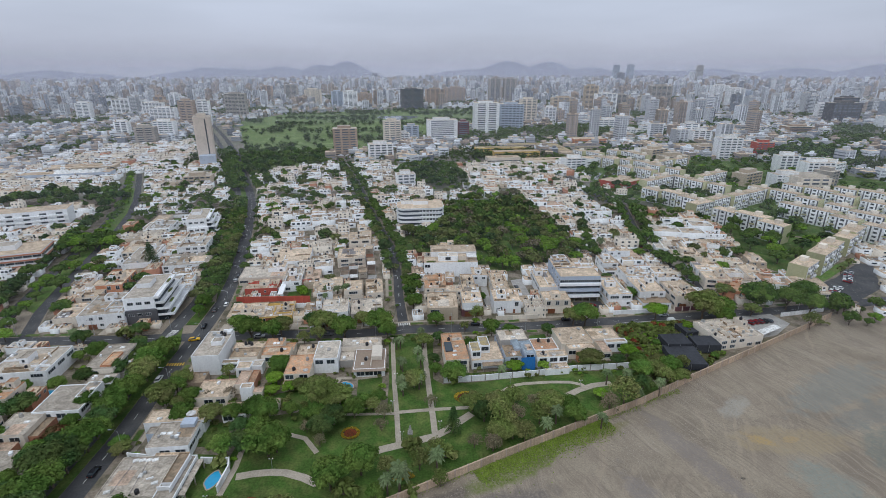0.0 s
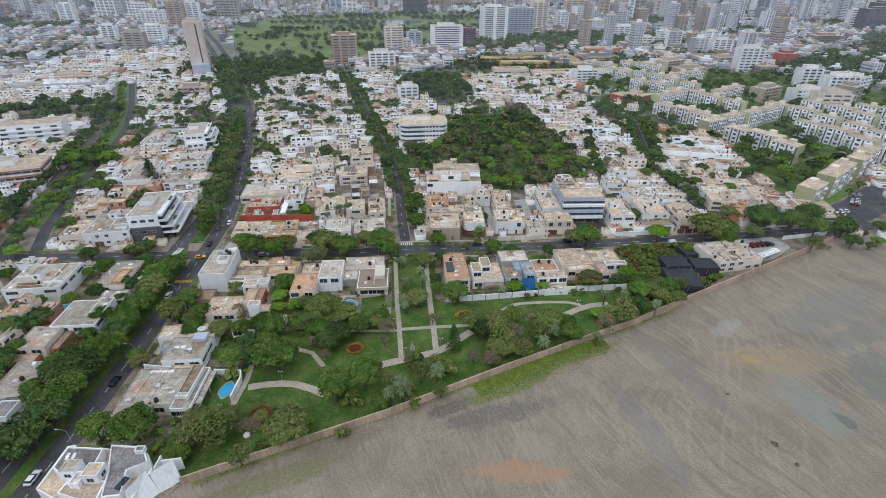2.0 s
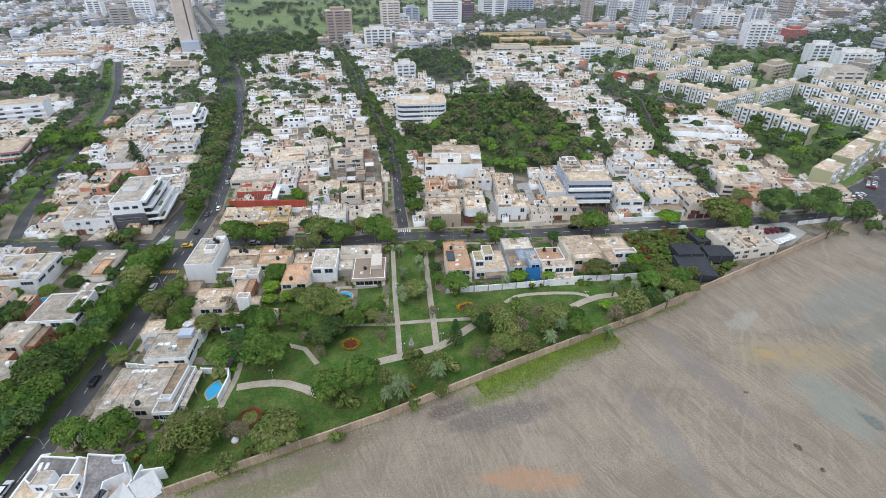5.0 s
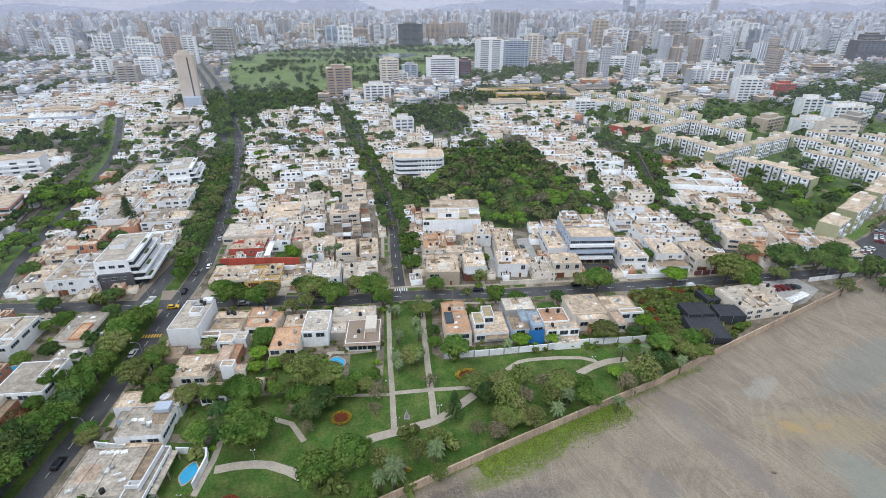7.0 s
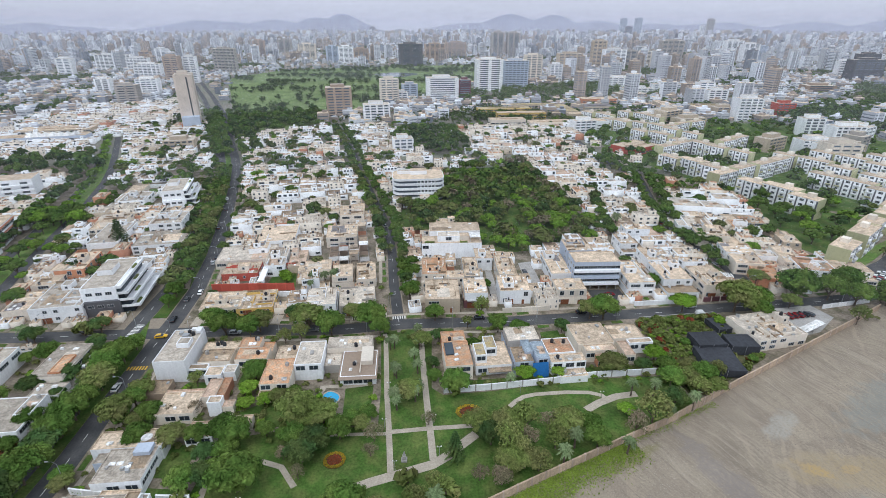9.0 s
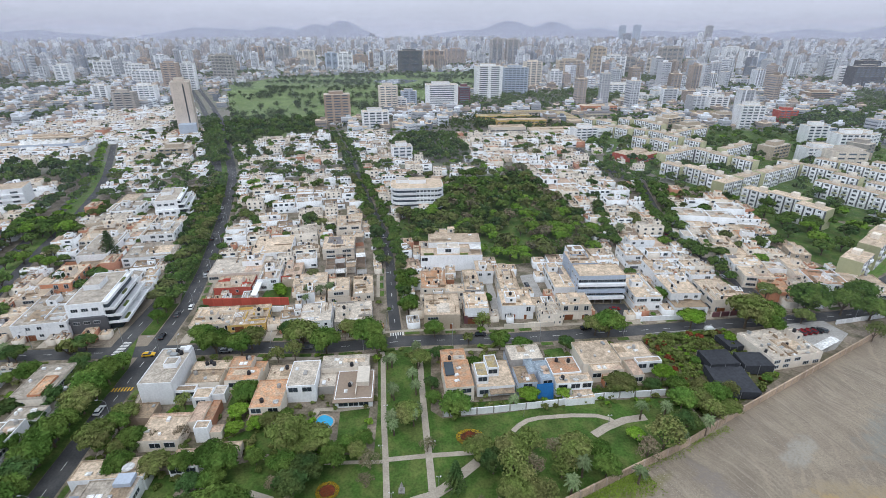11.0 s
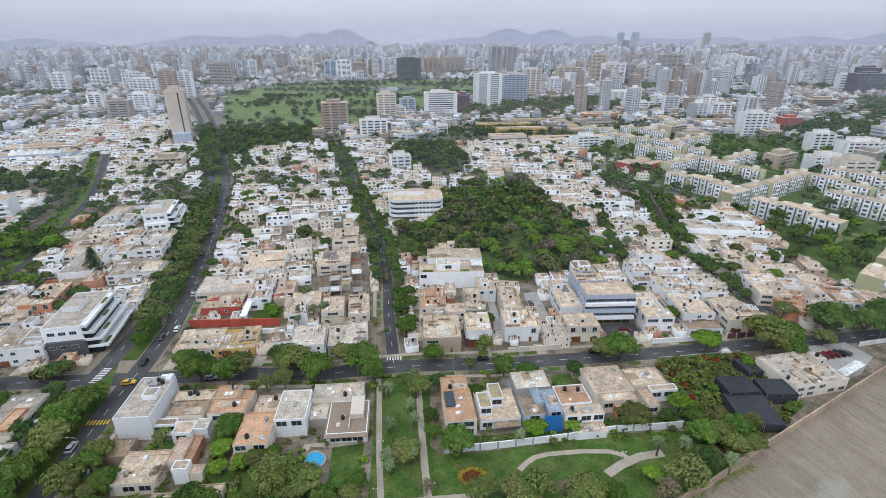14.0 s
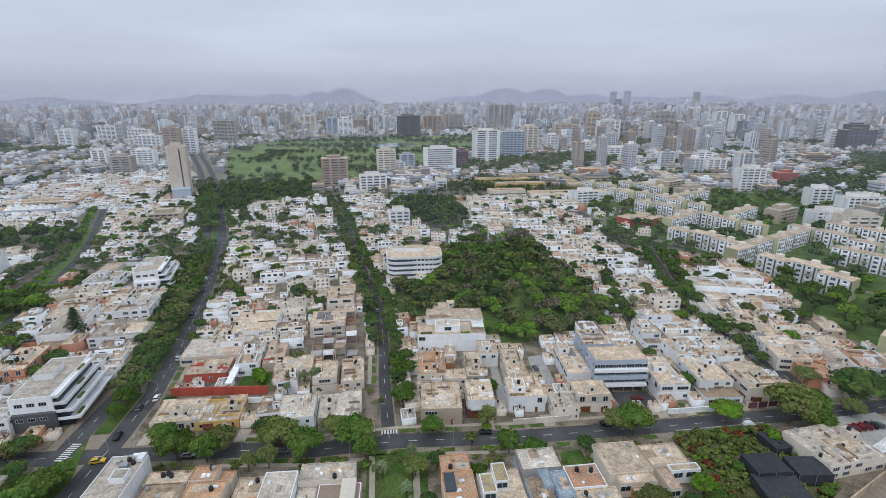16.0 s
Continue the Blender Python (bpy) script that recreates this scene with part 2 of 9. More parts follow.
stain_earth(EARTH, [
    (114, 123.5, 22, 7.5, -3, (0.34, 0.265, 0.16), 0.6), (103, 124.5, 5, 2.6, -30, (0.43, 0.29, 0.11), 0.6), (113, 124, 4, 1.6, 10, (0.42, 0.29, 0.13), 0.5), (22, 84.8, 14, 3.6, -5, (0.40, 0.23, 0.135), 0.85), (28, 93, 8, 5, 10, (0.33, 0.285, 0.22), 0.6),
    (-40, 84, 24, 4.0, 22, (0.17, 0.165, 0.08), 0.8), (18, 103.5, 20, 4.4, 12, (0.145, 0.125, 0.115), 0.8), (5, 106, 9, 3, 24, (0.11, 0.09, 0.08), 0.8), (-24, 95, 14, 3, 24, (0.19, 0.15, 0.10), 0.7), (24, 114.5, 20, 4.0, 26, (0.14, 0.165, 0.045), 0.95), (54, 129, 14, 2.6, 26, (0.20, 0.185, 0.08), 0.75),
    (112, 104, 9, 14, 12, (0.235, 0.255, 0.225), 0.75), (117, 98.5, 2.4, 4, 15, (0.13, 0.14, 0.13), 0.85), (150, 150, 34, 10, 25, (0.22, 0.225, 0.205), 0.7), (80, 118, 5, 26, 20, (0.22, 0.19, 0.175), 0.7),
    (60, 96, 5, 22, 12, (0.225, 0.20, 0.19), 0.6), (140, 116, 16, 9, 60, (0.16, 0.18, 0.16), 0.7), (150, 135, 24, 6, 20, (0.18, 0.19, 0.18), 0.6), (105, 140, 9, 4, 40, (0.35, 0.33, 0.29), 0.7), (92, 91.5, 1.0, 1.2, 20, (0.06, 0.055, 0.05), 0.95),
    (88.8, 109.4, 1.2, 0.7, 0, (0.06, 0.055, 0.05), 0.95), (94, 85, 1.2, 0.9, 20, (0.05, 0.045, 0.04), 0.95)],
    [(98, 0.03, 0.16, (0.225, 0.182, 0.14), 0.5), (72, 0.012, 0.4, (0.39, 0.315, 0.235), 0.4), (112, 0.03, 0.7, (0.185, 0.15, 0.12), 0.5), (104, 0.02, 1.3, (0.40, 0.335, 0.265), 0.45), (120, 0.02, 1.6, (0.17, 0.135, 0.105), 0.45), (30, 0.05, 0.11, (0.24, 0.195, 0.15), 0.25), (60, 0.5, 0.9, (0.21, 0.17, 0.135), 0.22)])

# ---- mesh helpers ----
class Shape:
    """Corners and faces of one part, with a material slot for each face."""

    def __init__(self):
        self.v, self.f, self.s = [], [], []

    def face(self, pts, slot=0):
        k = len(self.v)
        self.v += [tuple(p) for p in pts]
        self.f.append(tuple(range(k, k + len(pts))))
        self.s.append(slot)

    def box(self, x, y, z, sx, sy, sz, turn=0.0, slot=0, bottom=False):
        """A box on z, turned about its own middle by so many degrees."""
        c, s = math.cos(radians(turn)), math.sin(radians(turn))
        k = len(self.v)
        for dz in (0, sz):
            for dx, dy in ((-1, -1), (1, -1), (1, 1), (-1, 1)):
                a, b = dx * sx / 2, dy * sy / 2
                self.v.append((x + a * c - b * s, y + a * s + b * c, z + dz))
        fs = [(4, 5, 6, 7), (0, 1, 5, 4), (1, 2, 6, 5), (2, 3, 7, 6), (3, 0, 4, 7)] + ([(3, 2, 1, 0)] if bottom else [])
        self.f += [tuple(k + i for i in q) for q in fs]
        self.s += [slot] * len(fs)
        return self

    def prism(self, poly, z0, z1, slot=0, top=None):
        """An upright block over a plan outline, given anticlockwise."""
        k, n = len(self.v), len(poly)
        self.v += [(*p[:2], z0) for p in poly] + [(*p[:2], z1) for p in poly]
        self.f.append(tuple(range(k + n, k + 2 * n)))
        self.s.append(slot if top is None else top)
        for i in range(n):
            j = (i + 1) % n
            self.f.append((k + i, k + j, k + n + j, k + n + i))
            self.s.append(slot)
        return self

    def tube(self, x, y, z0, z1, r0, r1, n=10, slot=0, lean=(0, 0)):
        k = len(self.v)
        for z, r, o in ((z0, r0, (0, 0)), (z1, r1, lean)):
            self.v += [(x + o[0] + r * math.cos(6.2832 * i / n), y + o[1] + r * math.sin(6.2832 * i / n), z) for i in range(n)]
        for i in range(n):
            j = (i + 1) % n
            self.f.append((k + i, k + j, k + n + j, k + n + i))
            self.s.append(slot)
        self.f.append(tuple(range(k + n, k + 2 * n)))
        self.s.append(slot)
        return self

    def limb(self, a, b, r0, r1, n=6, slot=0):
        """A tapered round bar from a to b."""
        a, b = Vector(a), Vector(b)
        q = (b - a).to_track_quat("Z", "Y")
        k = len(self.v)
        for p, r in ((a, r0), (b, r1)):
            self.v += [tuple(p + q @ Vector((r * math.cos(6.2832 * i / n), r * math.sin(6.2832 * i / n), 0))) for i in range(n)]
        for i in range(n):
            j = (i + 1) % n
            self.f.append((k + i, k + j, k + n + j, k + n + i))
            self.s.append(slot)
        return self

    def weld(self):
        """Joins corners that lie on one another."""
        index, move = {}, []
        for p in self.v:
            move.append(index.setdefault(tuple(round(a, 4) for a in p), len(index)))
        self.v = list(index)
        self.f = [tuple(move[i] for i in f) for f in self.f]
        return self

    def mesh(self, name, mats):
        me = bpy.data.meshes.new(name)
        me.from_pydata(self.v, [], self.f)
        for m in mats:
            me.materials.append(m)
        me.polygons.foreach_set("material_index", self.s)
        me.update()
        return me


def part(name, shape, mats, parent=None, label="", at=None):
    """One mesh object under a thing or a part; shape may be a ready mesh."""
    me = shape if isinstance(shape, bpy.types.Mesh) else shape.mesh(name, mats if isinstance(mats, (list, tuple)) else [mats])
    ob = new(name, me)
    ob.parent = parent
    if at is not None:
        ob.matrix_basis = at
    return tagged(ob, label) if label else ob


def thing(name, at, label, category, group="", kind=""):
    e = new(name)
    e.empty_display_size = 0.3
    e.matrix_basis = at
    return tagged(e, label, category, group, kind)


def setting(name, shape, mats, label, category):
    return tagged(part(name, shape, mats), label, category, kind="structure")


def offset_line(pts, dist):
    """A line beside another one, dist to its left."""
    out = []
    for i, p in enumerate(pts):
        a, b = Vector(pts[max(i - 1, 0)][:2]), Vector(pts[min(i + 1, len(pts) - 1)][:2])
        d = (b - a).normalized()
        out.append((p[0] - d.y * dist, p[1] + d.x * dist))
    return out


def ribbon(pts, width, z, thick=0.0):
    s = Shape()
    left, right = offset_line(pts, width / 2), offset_line(pts, -width / 2)
    for i in range(len(pts) - 1):
        s.face([(*right[i], z), (*right[i + 1], z), (*left[i + 1], z), (*left[i], z)])
        if thick:
            s.face([(*right[i], z - thick), (*right[i + 1], z - thick), (*right[i + 1], z), (*right[i], z)])
            s.face([(*left[i + 1], z - thick), (*left[i], z - thick), (*left[i], z), (*left[i + 1], z)])
    return s


def along(pts, step, start=0.0):
    """Places and headings at even steps along a line."""
    out, left = [], start
    for a, b in zip(pts, pts[1:]):
        d = math.dist(a[:2], b[:2])
        while left < d:
            u = left / d
            out.append((a[0] + (b[0] - a[0]) * u, a[1] + (b[1] - a[1]) * u, math.degrees(math.atan2(b[1] - a[1], b[0] - a[0]))))
            left += step
        left -= d
    return out


def inside(x, y, poly):
    hit, j = False, len(poly) - 1
    for i in range(len(poly)):
        (xi, yi), (xj, yj) = poly[i], poly[j]
        if (yi > y) != (yj > y) and x < (xj - xi) * (y - yi) / (yj - yi) + xi:
            hit = not hit
        j = i
    return hit


def near_line(x, y, pts, dist):
    p = Vector((x, y))
    for a, b in zip(pts, pts[1:]):
        a, b = Vector(a), Vector(b)
        ab = b - a
        u = max(0, min(1, (p - a).dot(ab) / ab.length_squared))
        if (a + ab * u - p).length < dist:
            return True
    return False


# ---- plan: streets and blocks ----
ROAD_A = [(-392.7, 194.1), (-221.2, 195.4), (-149.9, 195.2), (-97.6, 196.1), (-61.6, 196.8), (-34.1, 195.9), (-7.4, 198.9), (33.3, 199.1), (92.1, 203.0), (120.5, 205.6), (168.7, 209.3), (200.8, 213.9), (318.2, 230.1)]
ROAD_B = [(-99.0, 32.5), (-98.3, 85.1), (-98.0, 131.2), (-99.6, 164.3), (-100.4, 186.5), (-100.7, 204.7), (-102.2, 231.6), (-108.5, 267.2), (-122.6, 325.8), (-134.4, 370.9), (-151.3, 430.2), (-166, 469), (-262, 707), (-338, 871), (-466, 1133), (-616, 1411)]
ROAD_BW = [(-109.6, 32.5), (-108.3, 131.8), (-110.9, 164.9), (-113.3, 187.2), (-114.1, 205.3), (-114.5, 232.3), (-120.9, 267.9), (-135.0, 326.4), (-146.7, 371.4), (-163.7, 430.7), (-178.2, 469), (-277, 706), (-354, 872), (-482, 1134), (-632, 1414)]
ROAD_C = [(-10.6, 199.2), (-14.5, 233.6), (-16.8, 264.2), (-21.6, 303.2), (-28.7, 331.7), (-47.9, 409.6), (-59, 463), (-76, 531), (-93, 595)]
ROAD_D = [(146.0, 209.1), (147.4, 238.7), (148.1, 256.3), (146.0, 270.0), (143.5, 288.5), (144.7, 310.6), (152.6, 347.4), (165.0, 396.5), (152, 462), (154, 524)]
ROAD_E = [(-173.6, 195.5), (-185.8, 223.1), (-194.9, 253.0), (-206.7, 295.4), (-220.3, 346.0), (-237.9, 398.4), (-256.1, 440.8), (-279, 487), (-316, 560)]
ROAD_EW = [(-188.8, 196.2), (-199.7, 226.5), (-208.8, 256.5), (-220.4, 298.9), (-233.9, 349.2), (-251.4, 401.8), (-269.5, 444.1), (-292, 490), (-329, 563)]
ROADS = [(ROAD_A, 7.0), (ROAD_B, 7.0), (ROAD_BW, 7.0), (ROAD_C, 4.6), (ROAD_D, 7.0), (ROAD_E, 5.4), (ROAD_EW, 5.4)]
WALL_LINE = [(-130, 56), (-62, 83.6), (-46.6, 89.9), (-12.9, 103.6), (5.4, 112.4), (24, 121.2), (55.2, 135.2), (72.5, 142.6), (92, 153), (124.6, 169.5), (168, 191.4), (191, 203.4)]
WOODS = [(7.7, 271.5), (28.8, 276.4), (37.5, 262.5), (58.7, 266.0), (78.2, 272.7), (93.1, 287.1), (98.2, 303), (95, 335), (89, 366), (86, 402), (80.3, 432.6), (34.2, 424), (15.9, 405), (12, 360), (1.1, 337.3), (-13.7, 330.4), (-16.8, 309.2)]
WOODS_2 = [(-14, 477), (35, 466), (46, 511), (31, 572), (-13, 592), (-33, 549)]
GOLF_AREA = [(-192, 555), (-137, 588), (-118, 672), (-67, 720), (-25, 878), (69, 951), (145, 1114), (181, 1473), (-70, 1439), (-339, 1332), (-407, 1136), (-322, 909), (-248, 706)]
ESTATE = [(177, 460), (216.9, 343.0), (289.2, 297.3), (398.9, 340.5), (485.5, 448.4), (417, 600), (320, 621), (275, 715), (203, 676), (167, 576)]

disc = Shape()
ring = [(4930 * math.cos(6.2832 * i / 96), 4930 * math.sin(6.2832 * i / 96)) for i in range(96)]
disc.face([(*p, 0.0) for p in ring])
setting("ground", disc, EARTH, "bare grey-brown earth field with tyre tracks and stains", "ground")

PARK = [(-77.7, 78.0), (-62, 84.2), (-46.6, 90.5), (-12.9, 104.2), (5.4, 113.0), (24, 121.8), (55.2, 135.8), (72.5, 143.2), (84.5, 149.6), (82.0, 163.6), (55.4, 163.1), (21.2, 158.4), (5.2, 157.2), (1.6, 160.7), (2.2, 193.4), (-17.2, 192.7), (-14.9, 160.9), (-14.6, 144.1), (-38.2, 144.7), (-59.1, 140.8), (-60.8, 117.7), (-61.4, 106.6), (-79.6, 92.6)]


def block(name, poly, mat=None, top=0.15, label="concrete pavement and yards of a city block", cat="pavement"):
    return setting(name, Shape().prism(poly, -0.05, top), mat or PAVING, label, cat)


a_south, a_north = offset_line(ROAD_A, -3.5), offset_line(ROAD_A, 3.5)
bw_west, b_east = offset_line(ROAD_BW, 3.5), offset_line(ROAD_B, -3.5)
c_west, c_east = offset_line(ROAD_C, 2.5), offset_line(ROAD_C, -2.5)
d_west, d_east = offset_line(ROAD_D, 4), offset_line(ROAD_D, -4)
e_east, e_west = offset_line(ROAD_E, -3.2), offset_line(ROAD_EW, 3.2)
block("pavement_south", b_east[1:5] + [(-94.5, 192.5)] + a_south[4:12] + [(192.3, 204.6)] + list(reversed(WALL_LINE[1:11])) + [(-69, 75), (-80, 66), (-94.9, 50)])
block("pavement_north_1", [(-95.9, 202.6)] + a_north[4:6] + [(-13.4, 201.8)] + c_west[1:6] + [(-39.0, 423.1), (-146.2, 427.3)] + list(reversed(b_east[6:10])))
block("pavement_north_2", [(-7.7, 202.5)] + a_north[7:10] + [(141.3, 211.2)] + d_west[1:8] + [(151.7, 415.6), (-46.3, 423.4)] + list(reversed(c_east[1:6])))
block("pavement_north_3", [(150.8, 212.4)] + a_north[10:12] + [(318.1, 234.0), (399.2, 331.1), (289.2, 297.3), (216.9, 343.0), (169.7, 396.4)] + list(reversed(d_east[1:7])))
block("pavement_west_1", [(-170.6, 199.0), (-149.7, 198.7), (-120.7, 200.1)] + bw_west[6:11] + [(-220.3, 434.7), (-243.1, 412.6)] + list(reversed(e_east[1:6])))
block("pavement_west_2", [(-395.7, 71.5), (-113.4, 42.5), (-111.7, 131.9), (-114.2, 165.0), (-117.2, 187.3), (-118.7, 191.9), (-150.2, 191.6), (-221.4, 191.9), (-393.0, 190.6)])
block("pavement_west_3", [(-392.3, 197.6), (-194.3, 199.4)] + e_west[1:7] + [(-364, 454)])
strip_a, strip_b = offset_line(ROAD_BW, 3.9)[:4], offset_line(ROAD_BW, 6.6)[:4]
block("verge_west", strip_a + list(reversed(strip_b)), LAWN, 0.19, "long grass verge under street trees", "verge")
median_b = [(x, y) for x, y in offset_line(ROAD_B, 3.6)]
for nm, ys in (("median_south", (0, 1, 2, 3, 4)), ("median_north", (6, 7, 8, 9, 10, 11))):
    lf = [offset_line(ROAD_BW, -3.6)[i] for i in ys]
    rt = [median_b[i] for i in ys]
    block(nm, rt + list(reversed(lf)), LAWN, 0.14, "grass median strip between two carriageways", "median")
block("median_corner", [(-110.3, 207), (-104.8, 207), (-106.2, 231), (-110.9, 231)], LAWN, 0.14, "grass median strip between two carriageways", "median")
le, re_ = offset_line(ROAD_E, 2.8), offset_line(ROAD_EW, -2.8)
block("median_far", le[1:8] + list(reversed(re_[1:8])), BRIGHT_LAWN, 0.14, "grass median strip between two carriageways", "median")
far_ground = Shape()
far_ground.face([(x, y, 0.03) for x, y in [(-4000, 300), (-418.0, 426.1), (-197.3, 422.3), (-147.1, 422.9), (151.7, 413.3), (303.7, 339.6), (524.2, 297.6), (2200, 600), (3800, 2600), (2500, 4000), (0, 4700), (-2500, 4000), (-3900, 2600)]])
setting("ground_city", far_ground, URBAN, "dusty built-up ground between distant city blocks", "ground")
for i, (line, width) in enumerate(ROADS):
    setting("road_%d" % (i + 1), ribbon(line, width, 0.045 + 0.004 * i), ASPHALT, "dark grey asphalt street with worn lane lines", "road")
setting("ground_park", Shape().prism(PARK, 0.1, 0.2), LAWN, "mown green park lawn", "lawn")
golf = Shape().prism(GOLF_AREA, 0.0, 0.12)
setting("ground_estate", Shape().prism(ESTATE, 0.0, 0.09), LAWN, "green lawns between blocks of flats", "lawn")
setting("ground_woods", Shape().prism(WOODS, 0.1, 0.2), LAWN, "rough grass under the trees of a wooded park", "lawn")
setting("ground_golf", golf, GOLF, "pale green golf course fairways", "lawn")

# ---- windows, doors and roof things shared by the houses ----
def window_mesh(name, w, h, bars=1, deep=0.10):
    """A framed window that looks along -y, in one piece; slot 0 is the frame, slot 1 the glass set back in it."""
    t, n, index, s = 0.09, bars + 1, {}, Shape()

    def quad(pts, slot):
        ids = []
        for p in pts:
            key = tuple(round(a, 4) for a in p)
            if key not in index:
                index[key] = len(s.v)
                s.v.append(key)
            ids.append(index[key])
        s.f.append(tuple(ids))
        s.s.append(slot)

    xs, f, g = [], -deep, -0.03
    pane = (w - t * (n + 1)) / n
    for k in range(n):
        a = -w / 2 + t + k * (pane + t)
        xs += [a, a + pane]
    x_all, z_all = [-w / 2, *xs, w / 2], [-h / 2, -h / 2 + t, h / 2 - t, h / 2]
    for i in range(len(x_all) - 1):
        for j in range(3):
            x0, x1, z0, z1 = x_all[i], x_all[i + 1], z_all[j], z_all[j + 1]
            if i % 2 and j == 1:
                o = [(x0, f, z0), (x1, f, z0), (x1, f, z1), (x0, f, z1)]
                q = [(p[0], g, p[2]) for p in o]
                quad(q, 1)
                for m in range(4):
                    quad([o[m], o[(m + 1) % 4], q[(m + 1) % 4], q[m]], 0)
            else:
                quad([(x0, f, z0), (x1, f, z0), (x1, f, z1), (x0, f, z1)], 0)
            if j == 2:
                quad([(x0, f, z1), (x1, f, z1), (x1, 0, z1), (x0, 0, z1)], 0)
            if j == 0:
                quad([(x0, 0, z0), (x1, 0, z0), (x1, f, z0), (x0, f, z0)], 0)
            if i == 0:
                quad([(x0, 0, z0), (x0, f, z0), (x0, f, z1), (x0, 0, z1)], 0)
            if i == len(x_all) - 2:
                quad([(x1, f, z0), (x1, 0, z0), (x1, 0, z1), (x1, f, z1)], 0)
    return s.mesh(name, [FRAME, GLASS])


WINDOWS = [window_mesh("window_small", 1.1, 1.2, 0), window_mesh("window_wide", 2.4, 1.4, 2), window_mesh("window_pair", 1.6, 1.3, 1), window_mesh("window_tall", 1.8, 2.1, 1)]
RIBBON_WINDOW = window_mesh("window_ribbon", 4.2, 1.4, 3)
BIG_WINDOW = window_mesh("window_big", 3.0, 1.8, 1)


def split_window(me):
    """The frame and the panes of a window mesh, apart."""
    out = []
    for slot, name, mat in ((0, "frame", FRAME), (1, "pane", GLASS)):
        s = Shape()
        for p in me.polygons:
            if p.material_index == slot:
                s.face([me.vertices[i].co for i in p.vertices])
        out.append(s.weld().mesh(name, [mat]))
    return out


SPLIT = {me.name: split_window(me) for me in WINDOWS + [RIBBON_WINDOW, BIG_WINDOW]}


def framed(e, me, at):
    """A window of two pieces: the frame, and the glass in it."""
    w = part("window", SPLIT[me.name][0], None, e, at=at)
    part("pane", SPLIT[me.name][1], None, w, "dark glass panes")
    return w


def garage_mesh():
    """A wooden up-and-over door with level ribs."""
    s = Shape()
    rows = [(0.0, -0.06)]
    for k in range(5):
        z = k * 0.48
        rows += [(z + 0.06, -0.12), (z + 0.42, -0.12), (z + 0.48, -0.06)]
    for (z0, y0), (z1, y1) in zip(rows, rows[1:]):
        s.face([(-1.7, y0, z0), (1.7, y0, z0), (1.7, y1, z1), (-1.7, y1, z1)])
        for sx, flip in ((-1.7, 1), (1.7, -1)):
            s.face([(sx, 0, z0), (sx, y0, z0), (sx, y1, z1), (sx, 0, z1)][::flip])
    s.face([(-1.7, -0.06, 2.4), (1.7, -0.06, 2.4), (1.7, 0, 2.4), (-1.7, 0, 2.4)])
    return s.weld().mesh("garage_door", [WOOD])


def tank_mesh(mat):
    s = Shape()
    s.tube(0, 0, 0.0, 1.1, 0.62, 0.62, 12).tube(0, 0, 1.1, 1.4, 0.62, 0.25, 12).tube(0, 0, 1.4, 1.5, 0.25, 0.25, 8)
    return s.mesh("water_tank", [mat])


def skylight_mesh():
    return Shape().box(0, 0, 0, 1.6, 1.1, 0.25).box(0, 0, 0.25, 1.4, 0.9, 0.06).mesh("skylight", [ROOF["white"]])


GARAGE, TANK_BLACK, TANK_WHITE, SKYLIGHT = garage_mesh(), tank_mesh(BLACK_TANK), tank_mesh(CONCRETE), skylight_mesh()
STREET_DOOR = Shape().box(0, -0.04, 0, 1.0, 0.08, 2.1).box(0, -0.09, 0.2, 0.8, 0.03, 1.7).mesh("front_door", [WOOD])
COLOUR_WORD = {"white": "white-painted", "cream": "cream", "sand": "sand-coloured", "tan": "tan", "grey": "grey concrete", "brown": "brown", "orange": "orange-painted", "red": "red-painted",
               "yellow": "yellow-painted", "plum": "dark plum", "bluegrey": "blue-grey", "rust": "rust-red", "olive": "olive and white"}
ROOF_WORD = {"flat": "grey flat roof", "dusty": "dusty grey flat roof", "tan": "dusty tan flat roof", "brown": "brown flat roof", "orange": "orange-brown roof", "pink": "pinkish roof terrace",
             "red": "red roof", "rust": "rust tile roof", "ochre": "ochre roof terrace", "grey": "dark grey roof", "white": "white flat roof"}

# ---- which square metres are built on ----
GX, GY, GW, GH = -460, 40, 1020, 1000
TAKEN = np.zeros((GW, GH), dtype=bool)
CELL_X, CELL_Y = np.meshgrid(np.arange(GW) + GX + 0.5, np.arange(GH) + GY + 0.5, indexing="ij")


def footprint(x, y, turn, w, d):
    """The cells of the plan under a turned rectangle."""
    r = int(math.hypot(w, d) / 2) + 2
    i0, i1, j0, j1 = max(0, int(x) - GX - r), min(GW, int(x) - GX + r), max(0, int(y) - GY - r), min(GH, int(y) - GY + r)
    if i0 >= i1 or j0 >= j1:
        return None
    a, b = CELL_X[i0:i1, j0:j1] - x, CELL_Y[i0:i1, j0:j1] - y
    c, s = math.cos(radians(turn)), math.sin(radians(turn))
    return (slice(i0, i1), slice(j0, j1)), (np.abs(a * c + b * s) <= w / 2) & (np.abs(-a * s + b * c) <= d / 2)


def mark(x, y, turn, w, d):
    m = footprint(x, y, turn, w, d)
    if m:
        TAKEN[m[0]] |= m[1]


def is_free(x, y, turn, w, d):
    m = footprint(x, y, turn, w, d)
    return bool(m) and not (TAKEN[m[0]] & m[1]).any()


def mark_line(pts, width):
    for a, b in zip(pts, pts[1:]):
        length = math.dist(a, b)
        mark((a[0] + b[0]) / 2, (a[1] + b[1]) / 2, math.degrees(math.atan2(b[1] - a[1], b[0] - a[0])), length + width * 0.5, width)


